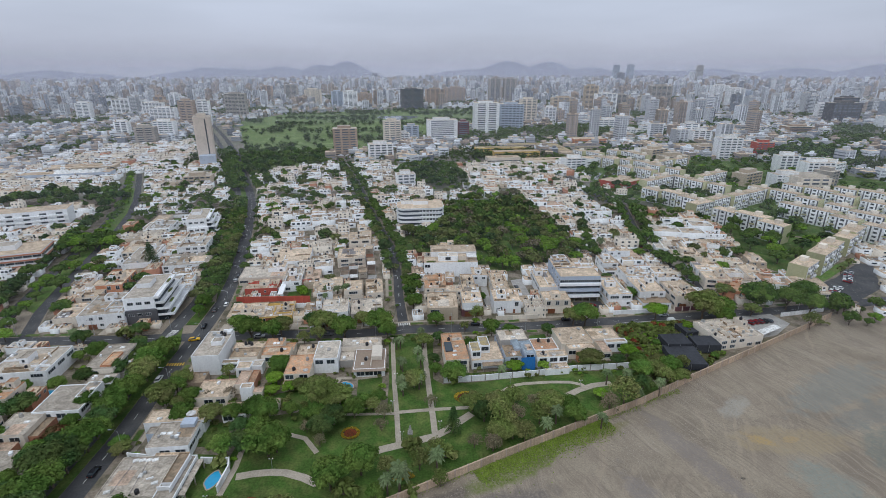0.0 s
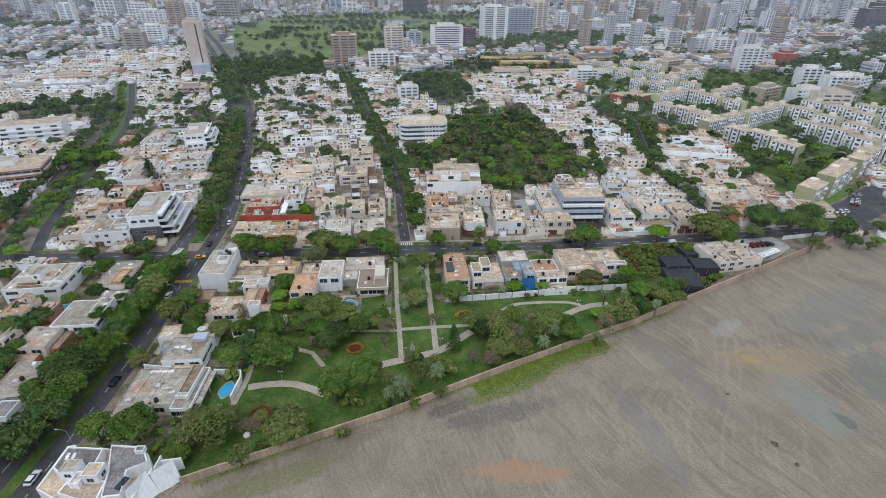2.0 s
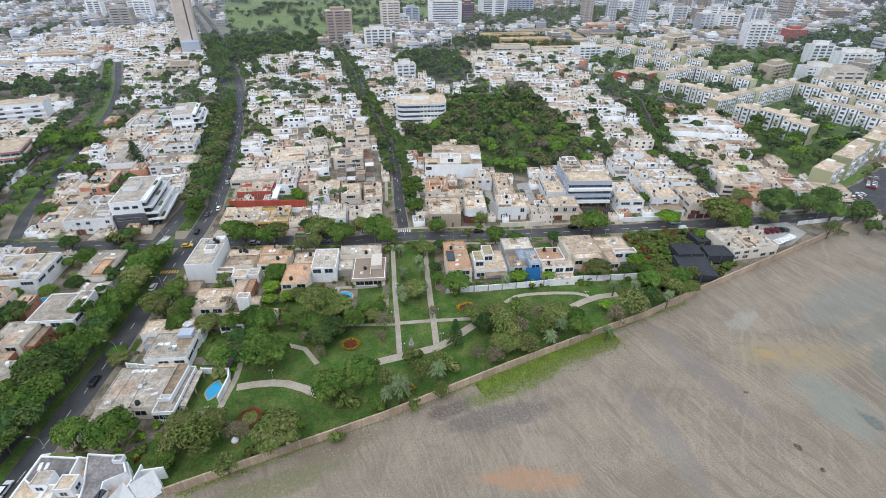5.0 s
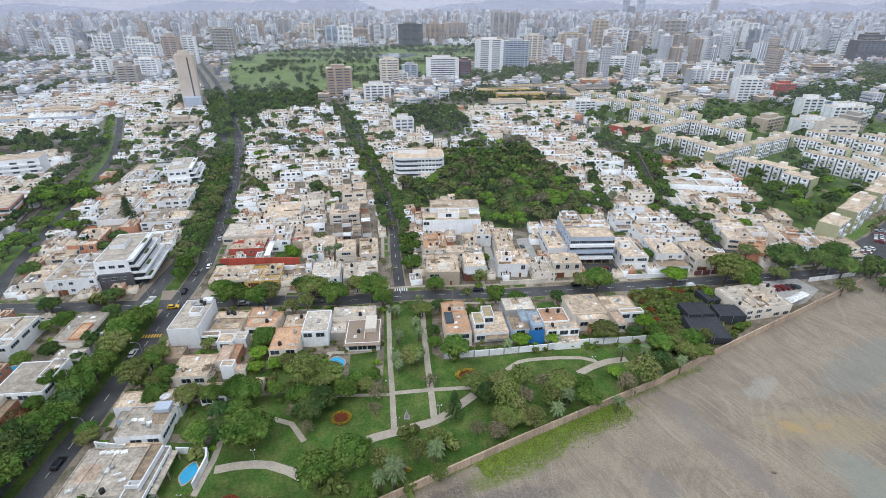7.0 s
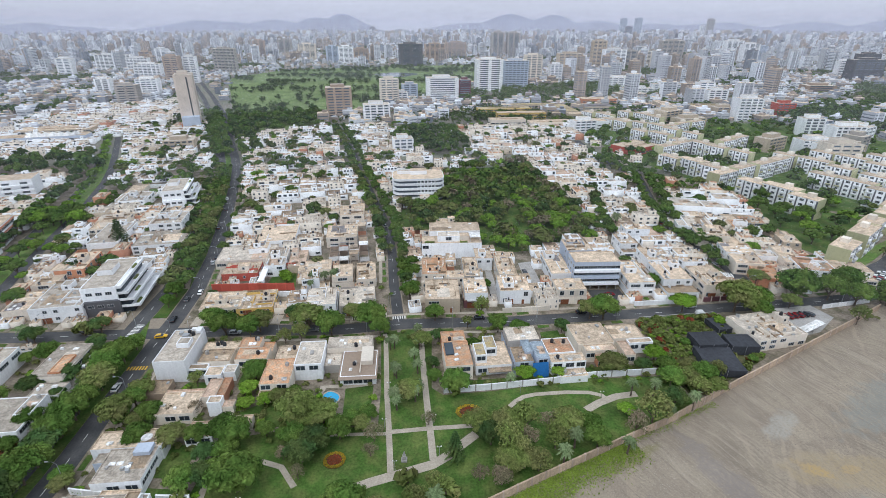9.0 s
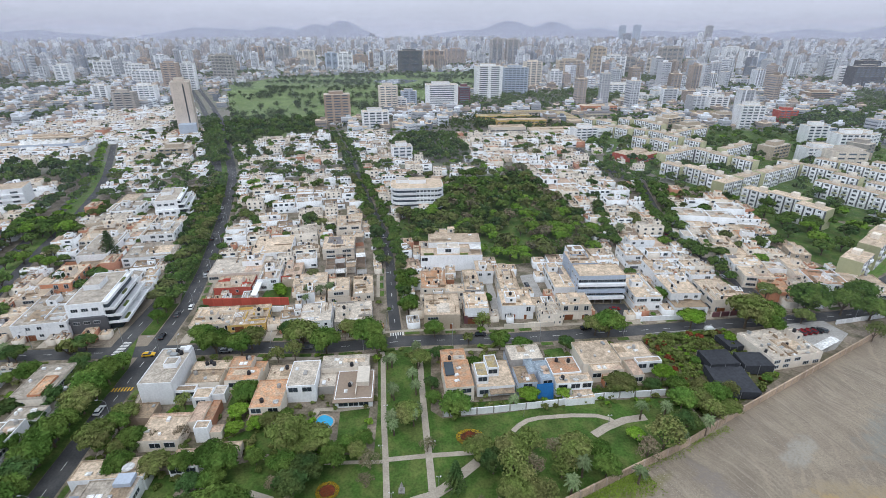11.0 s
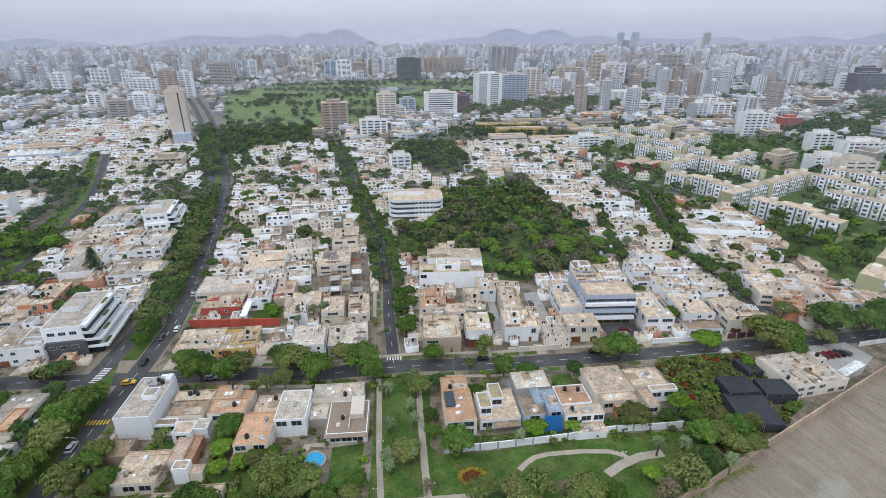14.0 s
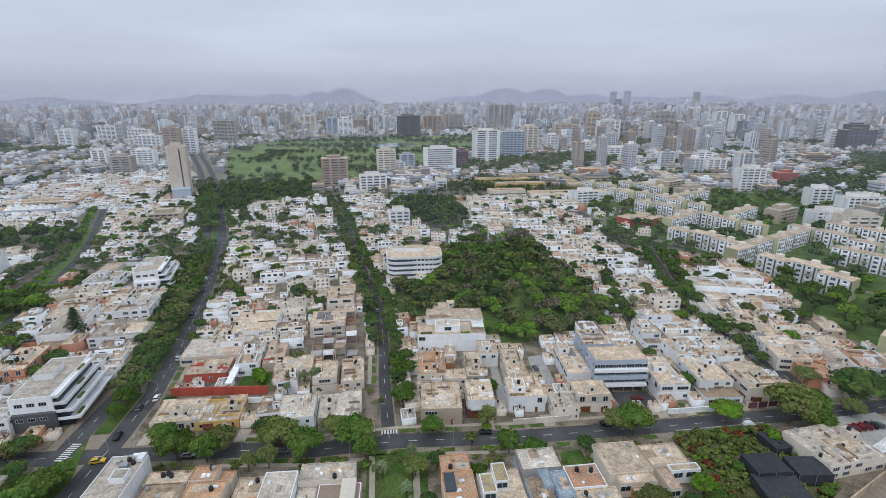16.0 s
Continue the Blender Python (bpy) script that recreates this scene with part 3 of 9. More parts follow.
def mark_area(poly):
    xs, ys = [p[0] for p in poly], [p[1] for p in poly]
    i0, i1, j0, j1 = max(0, int(min(xs)) - GX), min(GW, int(max(xs)) - GX + 1), max(0, int(min(ys)) - GY), min(GH, int(max(ys)) - GY + 1)
    a, b = CELL_X[i0:i1, j0:j1], CELL_Y[i0:i1, j0:j1]
    hit = np.zeros(a.shape, dtype=bool)
    for (xi, yi), (xj, yj) in zip(poly, poly[-1:] + poly[:-1]):
        if yi != yj:
            hit ^= ((yi > b) != (yj > b)) & (a < (xj - xi) * (b - yi) / (yj - yi) + xi)
    TAKEN[i0:i1, j0:j1] |= hit


class Crowd:
    """Many copies of ready meshes, joined into one object of kind stuff."""

    def __init__(self):
        self.items = []

    def add(self, me, m):
        self.items.append((me, m))

    def build(self, name, label, category):
        cache, slots = {}, []
        vs, ls, ts, ms, base = [], [], [], [], 0
        for me, m in self.items:
            if me.name not in cache:
                v = np.empty(len(me.vertices) * 3, np.float32)
                me.vertices.foreach_get("co", v)
                lv = np.empty(len(me.loops), np.int32)
                me.loops.foreach_get("vertex_index", lv)
                lt = np.empty(len(me.polygons), np.int32)
                me.polygons.foreach_get("loop_total", lt)
                mi = np.empty(len(me.polygons), np.int32)
                me.polygons.foreach_get("material_index", mi)
                table = []
                for mat in me.materials:
                    if mat not in slots:
                        slots.append(mat)
                    table.append(slots.index(mat))
                cache[me.name] = (v.reshape(-1, 3), lv, lt, np.array(table, np.int32)[mi])
            v, lv, lt, mi = cache[me.name]
            k = np.array(m)
            vs.append(v @ k[:3, :3].T + k[:3, 3])
            ls.append(lv + base)
            ts.append(lt)
            ms.append(mi)
            base += len(v)
        if not vs:
            return None
        vs, ls, ts, ms = np.concatenate(vs).astype(np.float32), np.concatenate(ls).astype(np.int32), np.concatenate(ts), np.concatenate(ms)
        me = bpy.data.meshes.new(name)
        me.vertices.add(len(vs))
        me.vertices.foreach_set("co", vs.ravel())
        me.loops.add(len(ls))
        me.loops.foreach_set("vertex_index", ls)
        me.polygons.add(len(ts))
        me.polygons.foreach_set("loop_start", np.concatenate(([0], np.cumsum(ts)[:-1])).astype(np.int32))
        for mat in slots:
            me.materials.append(mat)
        me.polygons.foreach_set("material_index", ms)
        me.update(calc_edges=True)
        return tagged(new(name, me), label, category, kind="stuff")


FAR_TREES, FAR_HOUSES = Crowd(), Crowd()
HOUSES = np.zeros((GW, GH), dtype=bool)


def volume(h, name, x0, x1, y0, y1, z0, z1, wall, roof, label=""):
    """One walled volume with its roof and parapet, as two parts."""
    cx, cy, w, d = (x0 + x1) / 2, (y0 + y1) / 2, x1 - x0, y1 - y0
    p, s = 0.22, Shape()
    low = z0 - (0.25 if z0 == 0 else 0)
    for k, z in ((0, low), (0, z1), (p, z1), (p, z1 - 0.35)):
        s.v += [(x0 + k, y0 + k, z), (x1 - k, y0 + k, z), (x1 - k, y1 - k, z), (x0 + k, y1 - k, z)]
    for ring in (0, 4, 8):
        s.f += [(ring + i, ring + (i + 1) % 4, ring + 4 + (i + 1) % 4, ring + 4 + i) for i in range(4)]
    s.f.append((12, 13, 14, 15))
    capped = wall != "white" or roof in ("tan", "brown", "pink", "orange") and w * d > 30 or int(abs(cx * 7 + cy * 5 + z1 * 11 + w * 3)) % 3 == 0
    s.s = [0] * 4 + [1 if capped else 0] * (len(s.f) - 4)
    part(name, s, [WALL[wall], ROOF[roof]], h, label)
    part("roof", Shape().box(cx, cy, z1 - 0.346, w - 2 * p, d - 2 * p, 0.06), ROOF[roof], h)


def windows_on(h, rng, x0, x1, y0, y1, z0, z1, sides="sew", chance=0.85):
    """Rows of windows on the walls of one volume, storey by storey."""
    floors = max(1, round((z1 - z0) / 3.1))
    for side in sides:
        span = (x1 - x0) if side in "sn" else (y1 - y0)
        count = max(1, int(span / (3.6 if side in "sn" else 4.6)))
        me = rng.choice(WINDOWS + [RIBBON_WINDOW, RIBBON_WINDOW, WINDOWS[1]])
        if me is RIBBON_WINDOW:
            if span < 5.4:
                me = WINDOWS[1]
            else:
                count = max(1, int(span / 5.4))
        for fl in range(floors):
            zc = z0 + (z1 - z0 - 0.35) * (fl + 0.55) / floors
            for k in range(count):
                if rng.random() > chance:
                    continue
                u = (k + 0.5) / count
                if side == "s":
                    at = pose(x0 + u * span, y0, zc)
                elif side == "n":
                    at = pose(x0 + u * span, y1, zc, 0, 0, 180)
                elif side == "e":
                    at = pose(x1, y0 + u * span, zc, 0, 0, 90)
                else:
                    at = pose(x0, y0 + u * span, zc, 0, 0, -90)
                if -100 < h.matrix_basis.translation.y < 190:
                    framed(h, me, at)
                else:
                    part("window", me, None, h, at=at)


def clutter(e, rng, a0, a1, b0, b1, z, wall):
    """Small things on a roof terrace: low walls, boxes, vents, pipes, a water tank, stacked boards."""
    s, W, D = Shape(), a1 - a0, b1 - b0
    if W < 3 or D < 3:
        return
    for k in range(rng.randint(3, 5 + int(W * D / 14))):
        q, kind = rng.uniform(0.3, 0.9), rng.random()
        x, y = rng.uniform(a0 + 0.7, a1 - 0.7), rng.uniform(b0 + 0.7, b1 - 0.7)
        if kind < 0.3:
            s.box(x, y, z - 0.3, q, q * rng.uniform(0.6, 1.8), rng.uniform(0.3, 1.1), rng.choice((0, 0, 90, 25)), rng.choice((0, 0, 1, 2)))
        elif kind < 0.55:
            n = min(W, D) * rng.uniform(0.25, 0.5)
            s.box(max(a0 + n / 2 + 0.3, min(a1 - n / 2 - 0.3, x)), y, z - 0.3, n, 0.18, rng.uniform(0.5, 1.2), 0, rng.choice((0, 1)))
        elif kind < 0.75:
            n = D * rng.uniform(0.2, 0.42)
            s.box(x, max(b0 + n / 2 + 0.3, min(b1 - n / 2 - 0.3, y)), z - 0.3, 0.18, n, rng.uniform(0.5, 1.2), 0, rng.choice((0, 1)))
        elif kind < 0.85:
            s.tube(x, y, z - 0.3, z + rng.uniform(0.5, 1.0), 0.5, 0.45, 8, rng.choice((2, 3, 3)))
        else:
            s.box(x, y, z - 0.3, rng.uniform(0.8, 2.0), rng.uniform(0.6, 1.6), rng.uniform(0.1, 0.3), rng.choice((0, 90, 12)), rng.choice((1, 2, 4)))
    part("roof_clutter", s, [WALL[wall if wall != "plum" else "white"], ROOF["brown"], METAL, BLACK_TANK, ROOF["pink"]], e, "low walls, boxes and pipes on the roof")["kind"] = "stuff"


def house(x, y, turn, w, d, h, wall, roof, plain=None, garage=False, seed=None, sides=None, base=0.15, court=None):
    """A flat-roofed house: ground floor over the plot, a smaller upper part, a stair room, tanks and skylights on the roof."""
    rng = random.Random(int(x * 13 + y * 7) if seed is None else seed)
    mark(x, y, turn, w + 0.6, d + 0.6)
    m = footprint(x, y, turn, w, d)
    if m:
        HOUSES[m[0]] |= m[1]
    e = thing("house", pose(x, y, base, 0, 0, turn), COLOUR_WORD[wall] + " house with a " + ROOF_WORD[roof] + " and parapets", "house", "houses of the district")
    sides = sides or ("sw" if x > 15 else "se" if x < -15 else "sew")
    X, Y = w / 2, d / 2
    if plain is None:
        plain = rng.random() < 0.35
    if h <= 4.6 or plain:
        volume(e, "wall", -X, X, -Y, Y, 0, h, wall, roof)
        windows_on(e, rng, -X, X, -Y, Y, 0.2, h, sides, 0.75 if not plain else 0.5)
        top = (-X, X, -Y, Y, h)
    else:
        low = h * 0.52 if h < 8 else h * 0.36
        deep, terrace = d, rng.choice((roof, roof, "tan", "pink", "flat", "brown"))
        if court is not False and w > 8 and d > 9 and rng.random() < 0.6:
            deep, part_w, right = d * rng.uniform(0.52, 0.68), w * rng.uniform(0.38, 0.6), rng.random() < 0.5
            ys = -Y + deep
            wing = (X - part_w, X) if right else (-X, -X + part_w)
            yard = (-X, X - part_w - 0.05) if right else (-X + part_w + 0.05, X)
            volume(e, "wall", -X, X, -Y, ys, 0, low, wall, terrace)
            volume(e, "wing", *wing, ys + 0.02, Y, 0, low * rng.uniform(0.8, 0.98), rng.choice((wall, "cream" if wall != "plum" else "white")), rng.choice(("tan", "brown", roof)))
            edge = yard[0] + 0.12 if right else yard[1] - 0.12
            part("yard_wall", Shape().box((yard[0] + yard[1]) / 2, Y - 0.12, -0.25, yard[1] - yard[0], 0.24, 2.7).box(edge, (ys + Y) / 2 - 0.12, -0.25, 0.24, Y - ys - 0.28, 2.65), WALL[wall if wall != "plum" else "cream"], e)
            if rng.random() < 0.45:
                part("yard_lawn", Shape().box((yard[0] + yard[1]) / 2, (ys + Y) / 2, -0.05, (yard[1] - yard[0]) * 0.8, (Y - ys) * 0.75, 0.1), LAWN, e)
        else:
            volume(e, "wall", -X, X, -Y, Y, 0, low, wall, terrace)
        windows_on(e, rng, -X, X, -Y, -Y + deep, 0.1, low, sides, 0.6)
        f0, f1 = rng.choice([(0.0, 0.72), (0.0, 0.85), (0.12, 0.95), (0.25, 1.0), (0.02, 1.0)])
        g0, g1 = rng.choice([(0.03, 0.97), (0.03, 0.97), (0.0, 0.7), (0.3, 1.0)])
        a0, a1, b0, b1 = -X + w * g0 + 0.05, -X + w * g1 - 0.05, -Y + deep * f0 + 0.05, -Y + deep * f1 - 0.05
        upper = wall if wall != "plum" else "white"
        volume(e, "upper_wall", a0, a1, b0, b1, low, h, upper, roof)
        windows_on(e, rng, a0, a1, b0, b1, low + 0.1, h, sides)
        top = (a0, a1, b0, b1, h)
        if rng.random() < 0.45:
            s = Shape()
            yb = b0 - 0.6
            s.box((a0 + a1) / 2, yb, low + 0.02, (a1 - a0) * 0.8, 1.2, 0.16).box((a0 + a1) / 2, yb - 0.55, low + 0.18, (a1 - a0) * 0.8, 0.1, 0.8)
            part("balcony", s, WALL["white"], e)
        for k in range(rng.choice((0, 1, 1, 2))):
            aw, ad = w * rng.uniform(0.25, 0.42), deep * rng.uniform(0.25, 0.45)
            ax, ay = rng.uniform(-X + aw / 2 + 0.13, X - aw / 2 - 0.13), rng.uniform(-Y + ad / 2 + 0.13, -Y + deep - ad / 2 - 0.13)
            volume(e, "annex", ax - aw / 2, ax + aw / 2, ay - ad / 2, ay + ad / 2, low - 0.4, low + (h - low) * rng.choice((0.62, 0.86, 1.13)), rng.choice((upper, "white", "cream")), rng.choice((roof, "flat", "tan")))
        clutter(e, rng, -X, X, -Y, -Y + deep, low, wall)
    a0, a1, b0, b1, z = top
    W, D = a1 - a0, b1 - b0
    clutter(e, rng, a0, a1, b0, b1, z, wall)
    if W > 6 and D > 6:
        rw, rd = rng.uniform(2.6, min(5, W * 0.5)), rng.uniform(2.8, min(6, D * 0.45))
        rx, ry = rng.uniform(a0 + rw / 2 + 0.4, a1 - rw / 2 - 0.4), rng.uniform(b0 + D * 0.35, b1 - rd / 2 - 0.4)
        has_room = rng.random() < 0.6
        if has_room:
            volume(e, "stair_room", rx - rw / 2, rx + rw / 2, ry - rd / 2, ry + rd / 2, z - 0.3, z + 2.2, "white" if wall in ("white", "plum") else "cream", roof)
        if has_room:
            part("window", WINDOWS[0], None, e, at=pose(rx, ry - rd / 2, z + 1.0))
        if has_room and rng.random() < 0.5:
            part("water_tank", TANK_BLACK if rng.random() < 0.75 else TANK_WHITE, None, e, at=pose(rx, ry, z + 1.92))
        for k in range(rng.randint(1, 3)):
            part("skylight", SKYLIGHT, None, e, at=pose(rng.uniform(a0 + 1.2, a1 - 1.2), rng.uniform(b0 + 1, b0 + D * 0.3), z - 0.29, 0, 0, rng.choice((0, 90))))
        for k in range(rng.randint(0, 2)):
            pw, pd = rng.uniform(0.25, 0.5) * W, rng.uniform(0.25, 0.5) * D
            part("roof_patch", Shape().box(rng.uniform(a0 + pw / 2 + 0.4, a1 - pw / 2 - 0.4), rng.uniform(b0 + pd / 2 + 0.4, b1 - pd / 2 - 0.4), z - 0.29, pw, pd, 0.03 + 0.012 * k), ROOF[rng.choice(("tan", "pink", "flat", "brown", "tan", "grey"))], e)
        if rng.random() < 0.15:
            px, py, paint_of = rng.uniform(a0 + 2, a1 - 2), rng.uniform(b0 + 2, b1 - 2), WALL[rng.choice(("brown", "white"))]
            top_beam = part("pergola", Shape().box(px, py - 1.6, z + 1.78, 3.4, 0.14, 0.12, bottom=True), paint_of, e)
            for k in range(7):
                part("slat", Shape().box(px - 1.5 + k * 0.5, py, z + 1.9, 0.14, 3.4, 0.12, bottom=True), paint_of, top_beam)
            part("beam", Shape().box(px, py + 1.6, z + 1.78, 3.4, 0.14, 0.12, bottom=True), paint_of, top_beam)
            for sx, sy in ((-1.6, -1.6), (1.6, -1.6), (1.6, 1.6), (-1.6, 1.6)):
                part("post", Shape().box(px + sx, py + sy, z - 0.29, 0.12, 0.12, 2.08), paint_of, top_beam)
        if rng.random() < 0.6:
            part("roof_unit", Shape().box(rng.uniform(a0 + 1.5, a1 - 1.5), rng.uniform(b0 + 1, b1 - 1), z - 0.29, 0.9, 0.7, 0.8), METAL, e)
            part("dividing_wall", Shape().box(rng.uniform(a0 + 1.5, a1 - 1.5), rng.uniform(b0 + D * 0.3, b1 - D * 0.3), z - 0.29, 0.16, D * 0.5, 0.9), WALL[wall if wall != "plum" else "white"], e)
    if garage:
        part("garage_door", GARAGE, None, e, at=pose(-X + w * 0.3, -Y - 0.01, 0))
        part("front_door", STREET_DOOR, None, e, at=pose(X - w * 0.25, -Y - 0.01, 0))
    return e


# ---- trees ----
def tuft(s, p, n, size, rng, slot=0):
    """One bent spray of leaves at p that faces about n."""
    n = Vector(n)
    u = n.cross(Vector((rng.uniform(-1, 1), rng.uniform(-1, 1), rng.uniform(-1, 1)))).normalized()
    v = n.cross(u).normalized()
    a, b = size * rng.uniform(0.6, 1.1), size * rng.uniform(0.35, 0.7)
    p = Vector(p)
    lift = n * size * 0.22
    k = len(s.v)
    s.v += [tuple(p - u * a), tuple(p - v * b + lift), tuple(p + u * a - lift * 0.6), tuple(p + v * b + lift)]
    s.f += [(k, k + 1, k + 2, k + 3)]
    s.s += [slot]


def crown_shape(seed, r, h, base, lobes=20, tufts=1700, size=0.36, gap=0.0):
    """A crown of many leaf sprays on uneven lobes, wider than it is deep."""
    rng = random.Random(seed)
    s = Shape()
    balls = []
    for k in range(lobes):
        a, q = 6.2832 * (k * 0.382 + rng.random() * 0.12), math.sqrt((k + 0.5) / lobes)
        q *= rng.uniform(0.8, 1.0)
        rad = r * rng.uniform(0.24, 0.38) * min(1.0, (16 / lobes) ** 0.3)
        z = base + h * (0.32 + 0.40 * (1 - q * q) + rng.uniform(-0.08, 0.08))
        balls.append((Vector((math.cos(a) * (r - rad) * q * 1.05, math.sin(a) * (r - rad) * q * 1.05, z)), rad, rad * h / r * rng.uniform(0.65, 0.9)))
    bm = bmesh.new()
    for c, rad, rz in balls:
        bmesh.ops.create_icosphere(bm, subdivisions=1, radius=1, matrix=Matrix.Translation(c) @ Matrix.Diagonal((rad * 0.82, rad * 0.82, rz * 0.82, 1)))
    for v in bm.verts:
        v.co += noise.noise_vector(v.co * 1.3) * r * 0.06
    bm.verts.ensure_lookup_table()
    if gap < 0.5:
        s.v = [tuple(v.co) for v in bm.verts]
        s.f = [tuple(v.index for v in f.verts) for f in bm.faces]
        s.s = [0] * len(s.f)
    bm.free()
    for k in range(tufts):
        c, rad, rz = balls[rng.randrange(lobes)]
        d = Vector((rng.gauss(0, 1), rng.gauss(0, 1), rng.gauss(0.35, 1))).normalized()
        p = c + Vector((d.x * rad, d.y * rad, d.z * rz)) * rng.uniform(0.74, 1.14)
        tuft(s, p, (d + Vector((rng.uniform(-0.5, 0.5), rng.uniform(-0.5, 0.5), rng.uniform(-0.1, 0.6)))).normalized(), size * rng.uniform(0.7, 1.5), rng)
    return s, balls


def trunk_shape(seed, base, h, r, balls):
    rng = random.Random(seed)
    s = Shape()
    s.limb((0, 0, -0.1), (0.1, 0.05, base * 0.7), r, r * 0.75, 8)
    for c, rad, rz in balls[:: max(1, len(balls) // 6)]:
        mid = Vector((c.x * 0.45, c.y * 0.45, base + (c.z - base) * 0.3))
        s.limb((0.1, 0.05, base * 0.65), mid, r * 0.6, r * 0.36, 6)
        s.limb(mid, c, r * 0.36, r * 0.14, 5)
    return s


PLACES = {}


def tree_kind(key, leaf, seed, r, h, base, label, tufts=1700, size=0.36, lobes=20, gap=0.0):
    """The model of one kind of tree, kept until its first place is known."""
    cs, balls = crown_shape(seed, r, h, base, lobes, tufts, size, gap)
    PLACES[key] = dict(crown=cs.mesh("crown", [LEAF[leaf]]), trunk=trunk_shape(seed, base, h, max(0.16, r * 0.055), balls).mesh("trunk", [BARK]), label=label, r=r, first=None)
    few = crown_shape(seed, r, h, base, max(5, lobes * 3 // 4), int(tufts * 0.25), size * 1.8, gap)[0]
    PLACES[key]["few"] = few.mesh("crown_middle", [LEAF[leaf]])
    least = crown_shape(seed, r, h, base, 7, int(tufts * 0.065), size * 3.0, gap)[0]
    PLACES[key]["least"] = least.mesh("crown_far", [LEAF[leaf]])


tree_kind("ficus_1", "deep", 11, 5.0, 4.6, 2.6, "dense dark green broadleaf tree with a rounded crown")
tree_kind("ficus_2", "deep", 12, 5.0, 5.2, 2.4, "dense dark green broadleaf tree with a rounded crown")
tree_kind("ficus_3", "olive", 13, 5.0, 4.4, 2.8, "olive green broadleaf tree with an uneven crown")
tree_kind("ficus_4", "dark", 14, 5.0, 5.4, 2.6, "very dark green dense broadleaf tree")
tree_kind("bright_1", "bright", 15, 5.0, 3.8, 2.6, "fresh bright green spreading tree", 1700)
tree_kind("poinciana", "bright", 16, 6.0, 2.6, 4.0, "flat-topped bright green spreading tree", 1900, 0.36, 15)
tree_kind("dry_1", "dry", 17, 4.2, 4.8, 2.2, "grey-brown half-bare tree with thin twigs", 650, 0.30, 12, 1.0)
tree_kind("open_1", "olive", 18, 4.2, 5.0, 2.4, "thin olive tree with an open crown", 800, 0.34, 12, 1.0)
tree_kind("shrub", "olive", 19, 1.5, 1.7, 0.0, "rounded olive green garden shrub", 260, 0.26, 5)
tree_kind("shrub_red", "flower_red", 20, 1.4, 1.6, 0.0, "garden shrub covered with red flowers", 260, 0.24, 5)
tree_kind("rusty", "rusty", 23, 3.0, 2.4, 0.1, "rust-brown climbing bush over a garden wall", 520, 0.30, 8)
tree_kind("magenta", "magenta", 21, 2.4, 2.2, 0.2, "magenta bougainvillea bush over a wall", 420, 0.28, 8)


def tree(key, x, y, r=None, z=0.15, tall=1.0):
    """A tree of that kind, of crown radius r, at a place."""
    k = PLACES[key]
    f = (r or k["r"]) / k["r"]
    rng = random.Random(int(x * 31 + y * 17))
    m = Matrix.Translation((x, y, z)) @ Matrix.Rotation(rng.uniform(0, 6.28), 4, "Z") @ Matrix.Diagonal((f * rng.uniform(0.94, 1.06), f * rng.uniform(0.94, 1.06), f * tall * rng.uniform(0.9, 1.1), 1))
    if y > 230 or abs(x) > 190:
        FAR_TREES.add(k.get("few" if y < 335 and abs(x) < 230 else "least", k["crown"]), m)
        if y < 330 and abs(x) < 260:
            FAR_TREES.add(k["trunk"], m)
        return None
    level = "crown" if y < 232 and (r or k["r"]) > (2.7 if y < 192 else 3.7) or "few" not in k else "few"
    if k["first"] is None:
        k["first"] = {}
    if level not in k["first"]:
        e = thing("shrub" if "shrub" in key or key in ("magenta", "rusty") else "tree", m, k["label"], "shrub" if "shrub" in key or key in ("magenta", "rusty") else "tree", "garden shrubs" if "shrub" in key else "street and park trees")
        part("trunk", k["trunk"], None, e)
        part("crown", k[level], None, e)
        k["first"][level] = e
        return e
    return copy_thing(k["first"][level], m)


def palm_model(seed):
    rng = random.Random(seed)
    t, c = Shape(), Shape()
    pts = [(0, 0, -0.1), (0.08, 0.02, 2.4), (0.05, 0.1, 5.0)]
    t.limb(pts[0], pts[1], 0.27, 0.21, 8).limb(pts[1], pts[2], 0.21, 0.20, 8)
    top = Vector(pts[2])
    for k in range(38):
        a, up = 6.2832 * k * 0.382, rng.uniform(-0.1, 1.25)
        d = Vector((math.cos(a), math.sin(a), 0))
        side = Vector((-d.y, d.x, 0))
        length, prev = rng.uniform(1.6, 2.2), None
        for i in range(7):
            u = i / 6
            p = top + d * length * u * (1 - 0.15 * up) + Vector((0, 0, length * (up * u * 0.8 - 0.75 * u * u)))
            wd = 0.30 * math.sin(math.pi * (0.12 + 0.85 * u)) + 0.02
            row = [p - side * wd - Vector((0, 0, wd * 0.5)), p, p + side * wd - Vector((0, 0, wd * 0.5))]
            if prev:
                for j in range(2):
                    c.face([prev[j], prev[j + 1], row[j + 1], row[j]] if i % 2 else [prev[j], prev[j + 1], row[j + 1] * 0.6 + prev[j + 1] * 0.4 if j == 0 else row[j + 1], row[j]])
            prev = row
    PLACES["palm"] = dict(crown=c.mesh("crown", [LEAF["palm"]]), trunk=t.mesh("trunk", [BARK]), label="palm tree with a tuft of arching fronds", r=2.3, first=None)


palm_model(5)


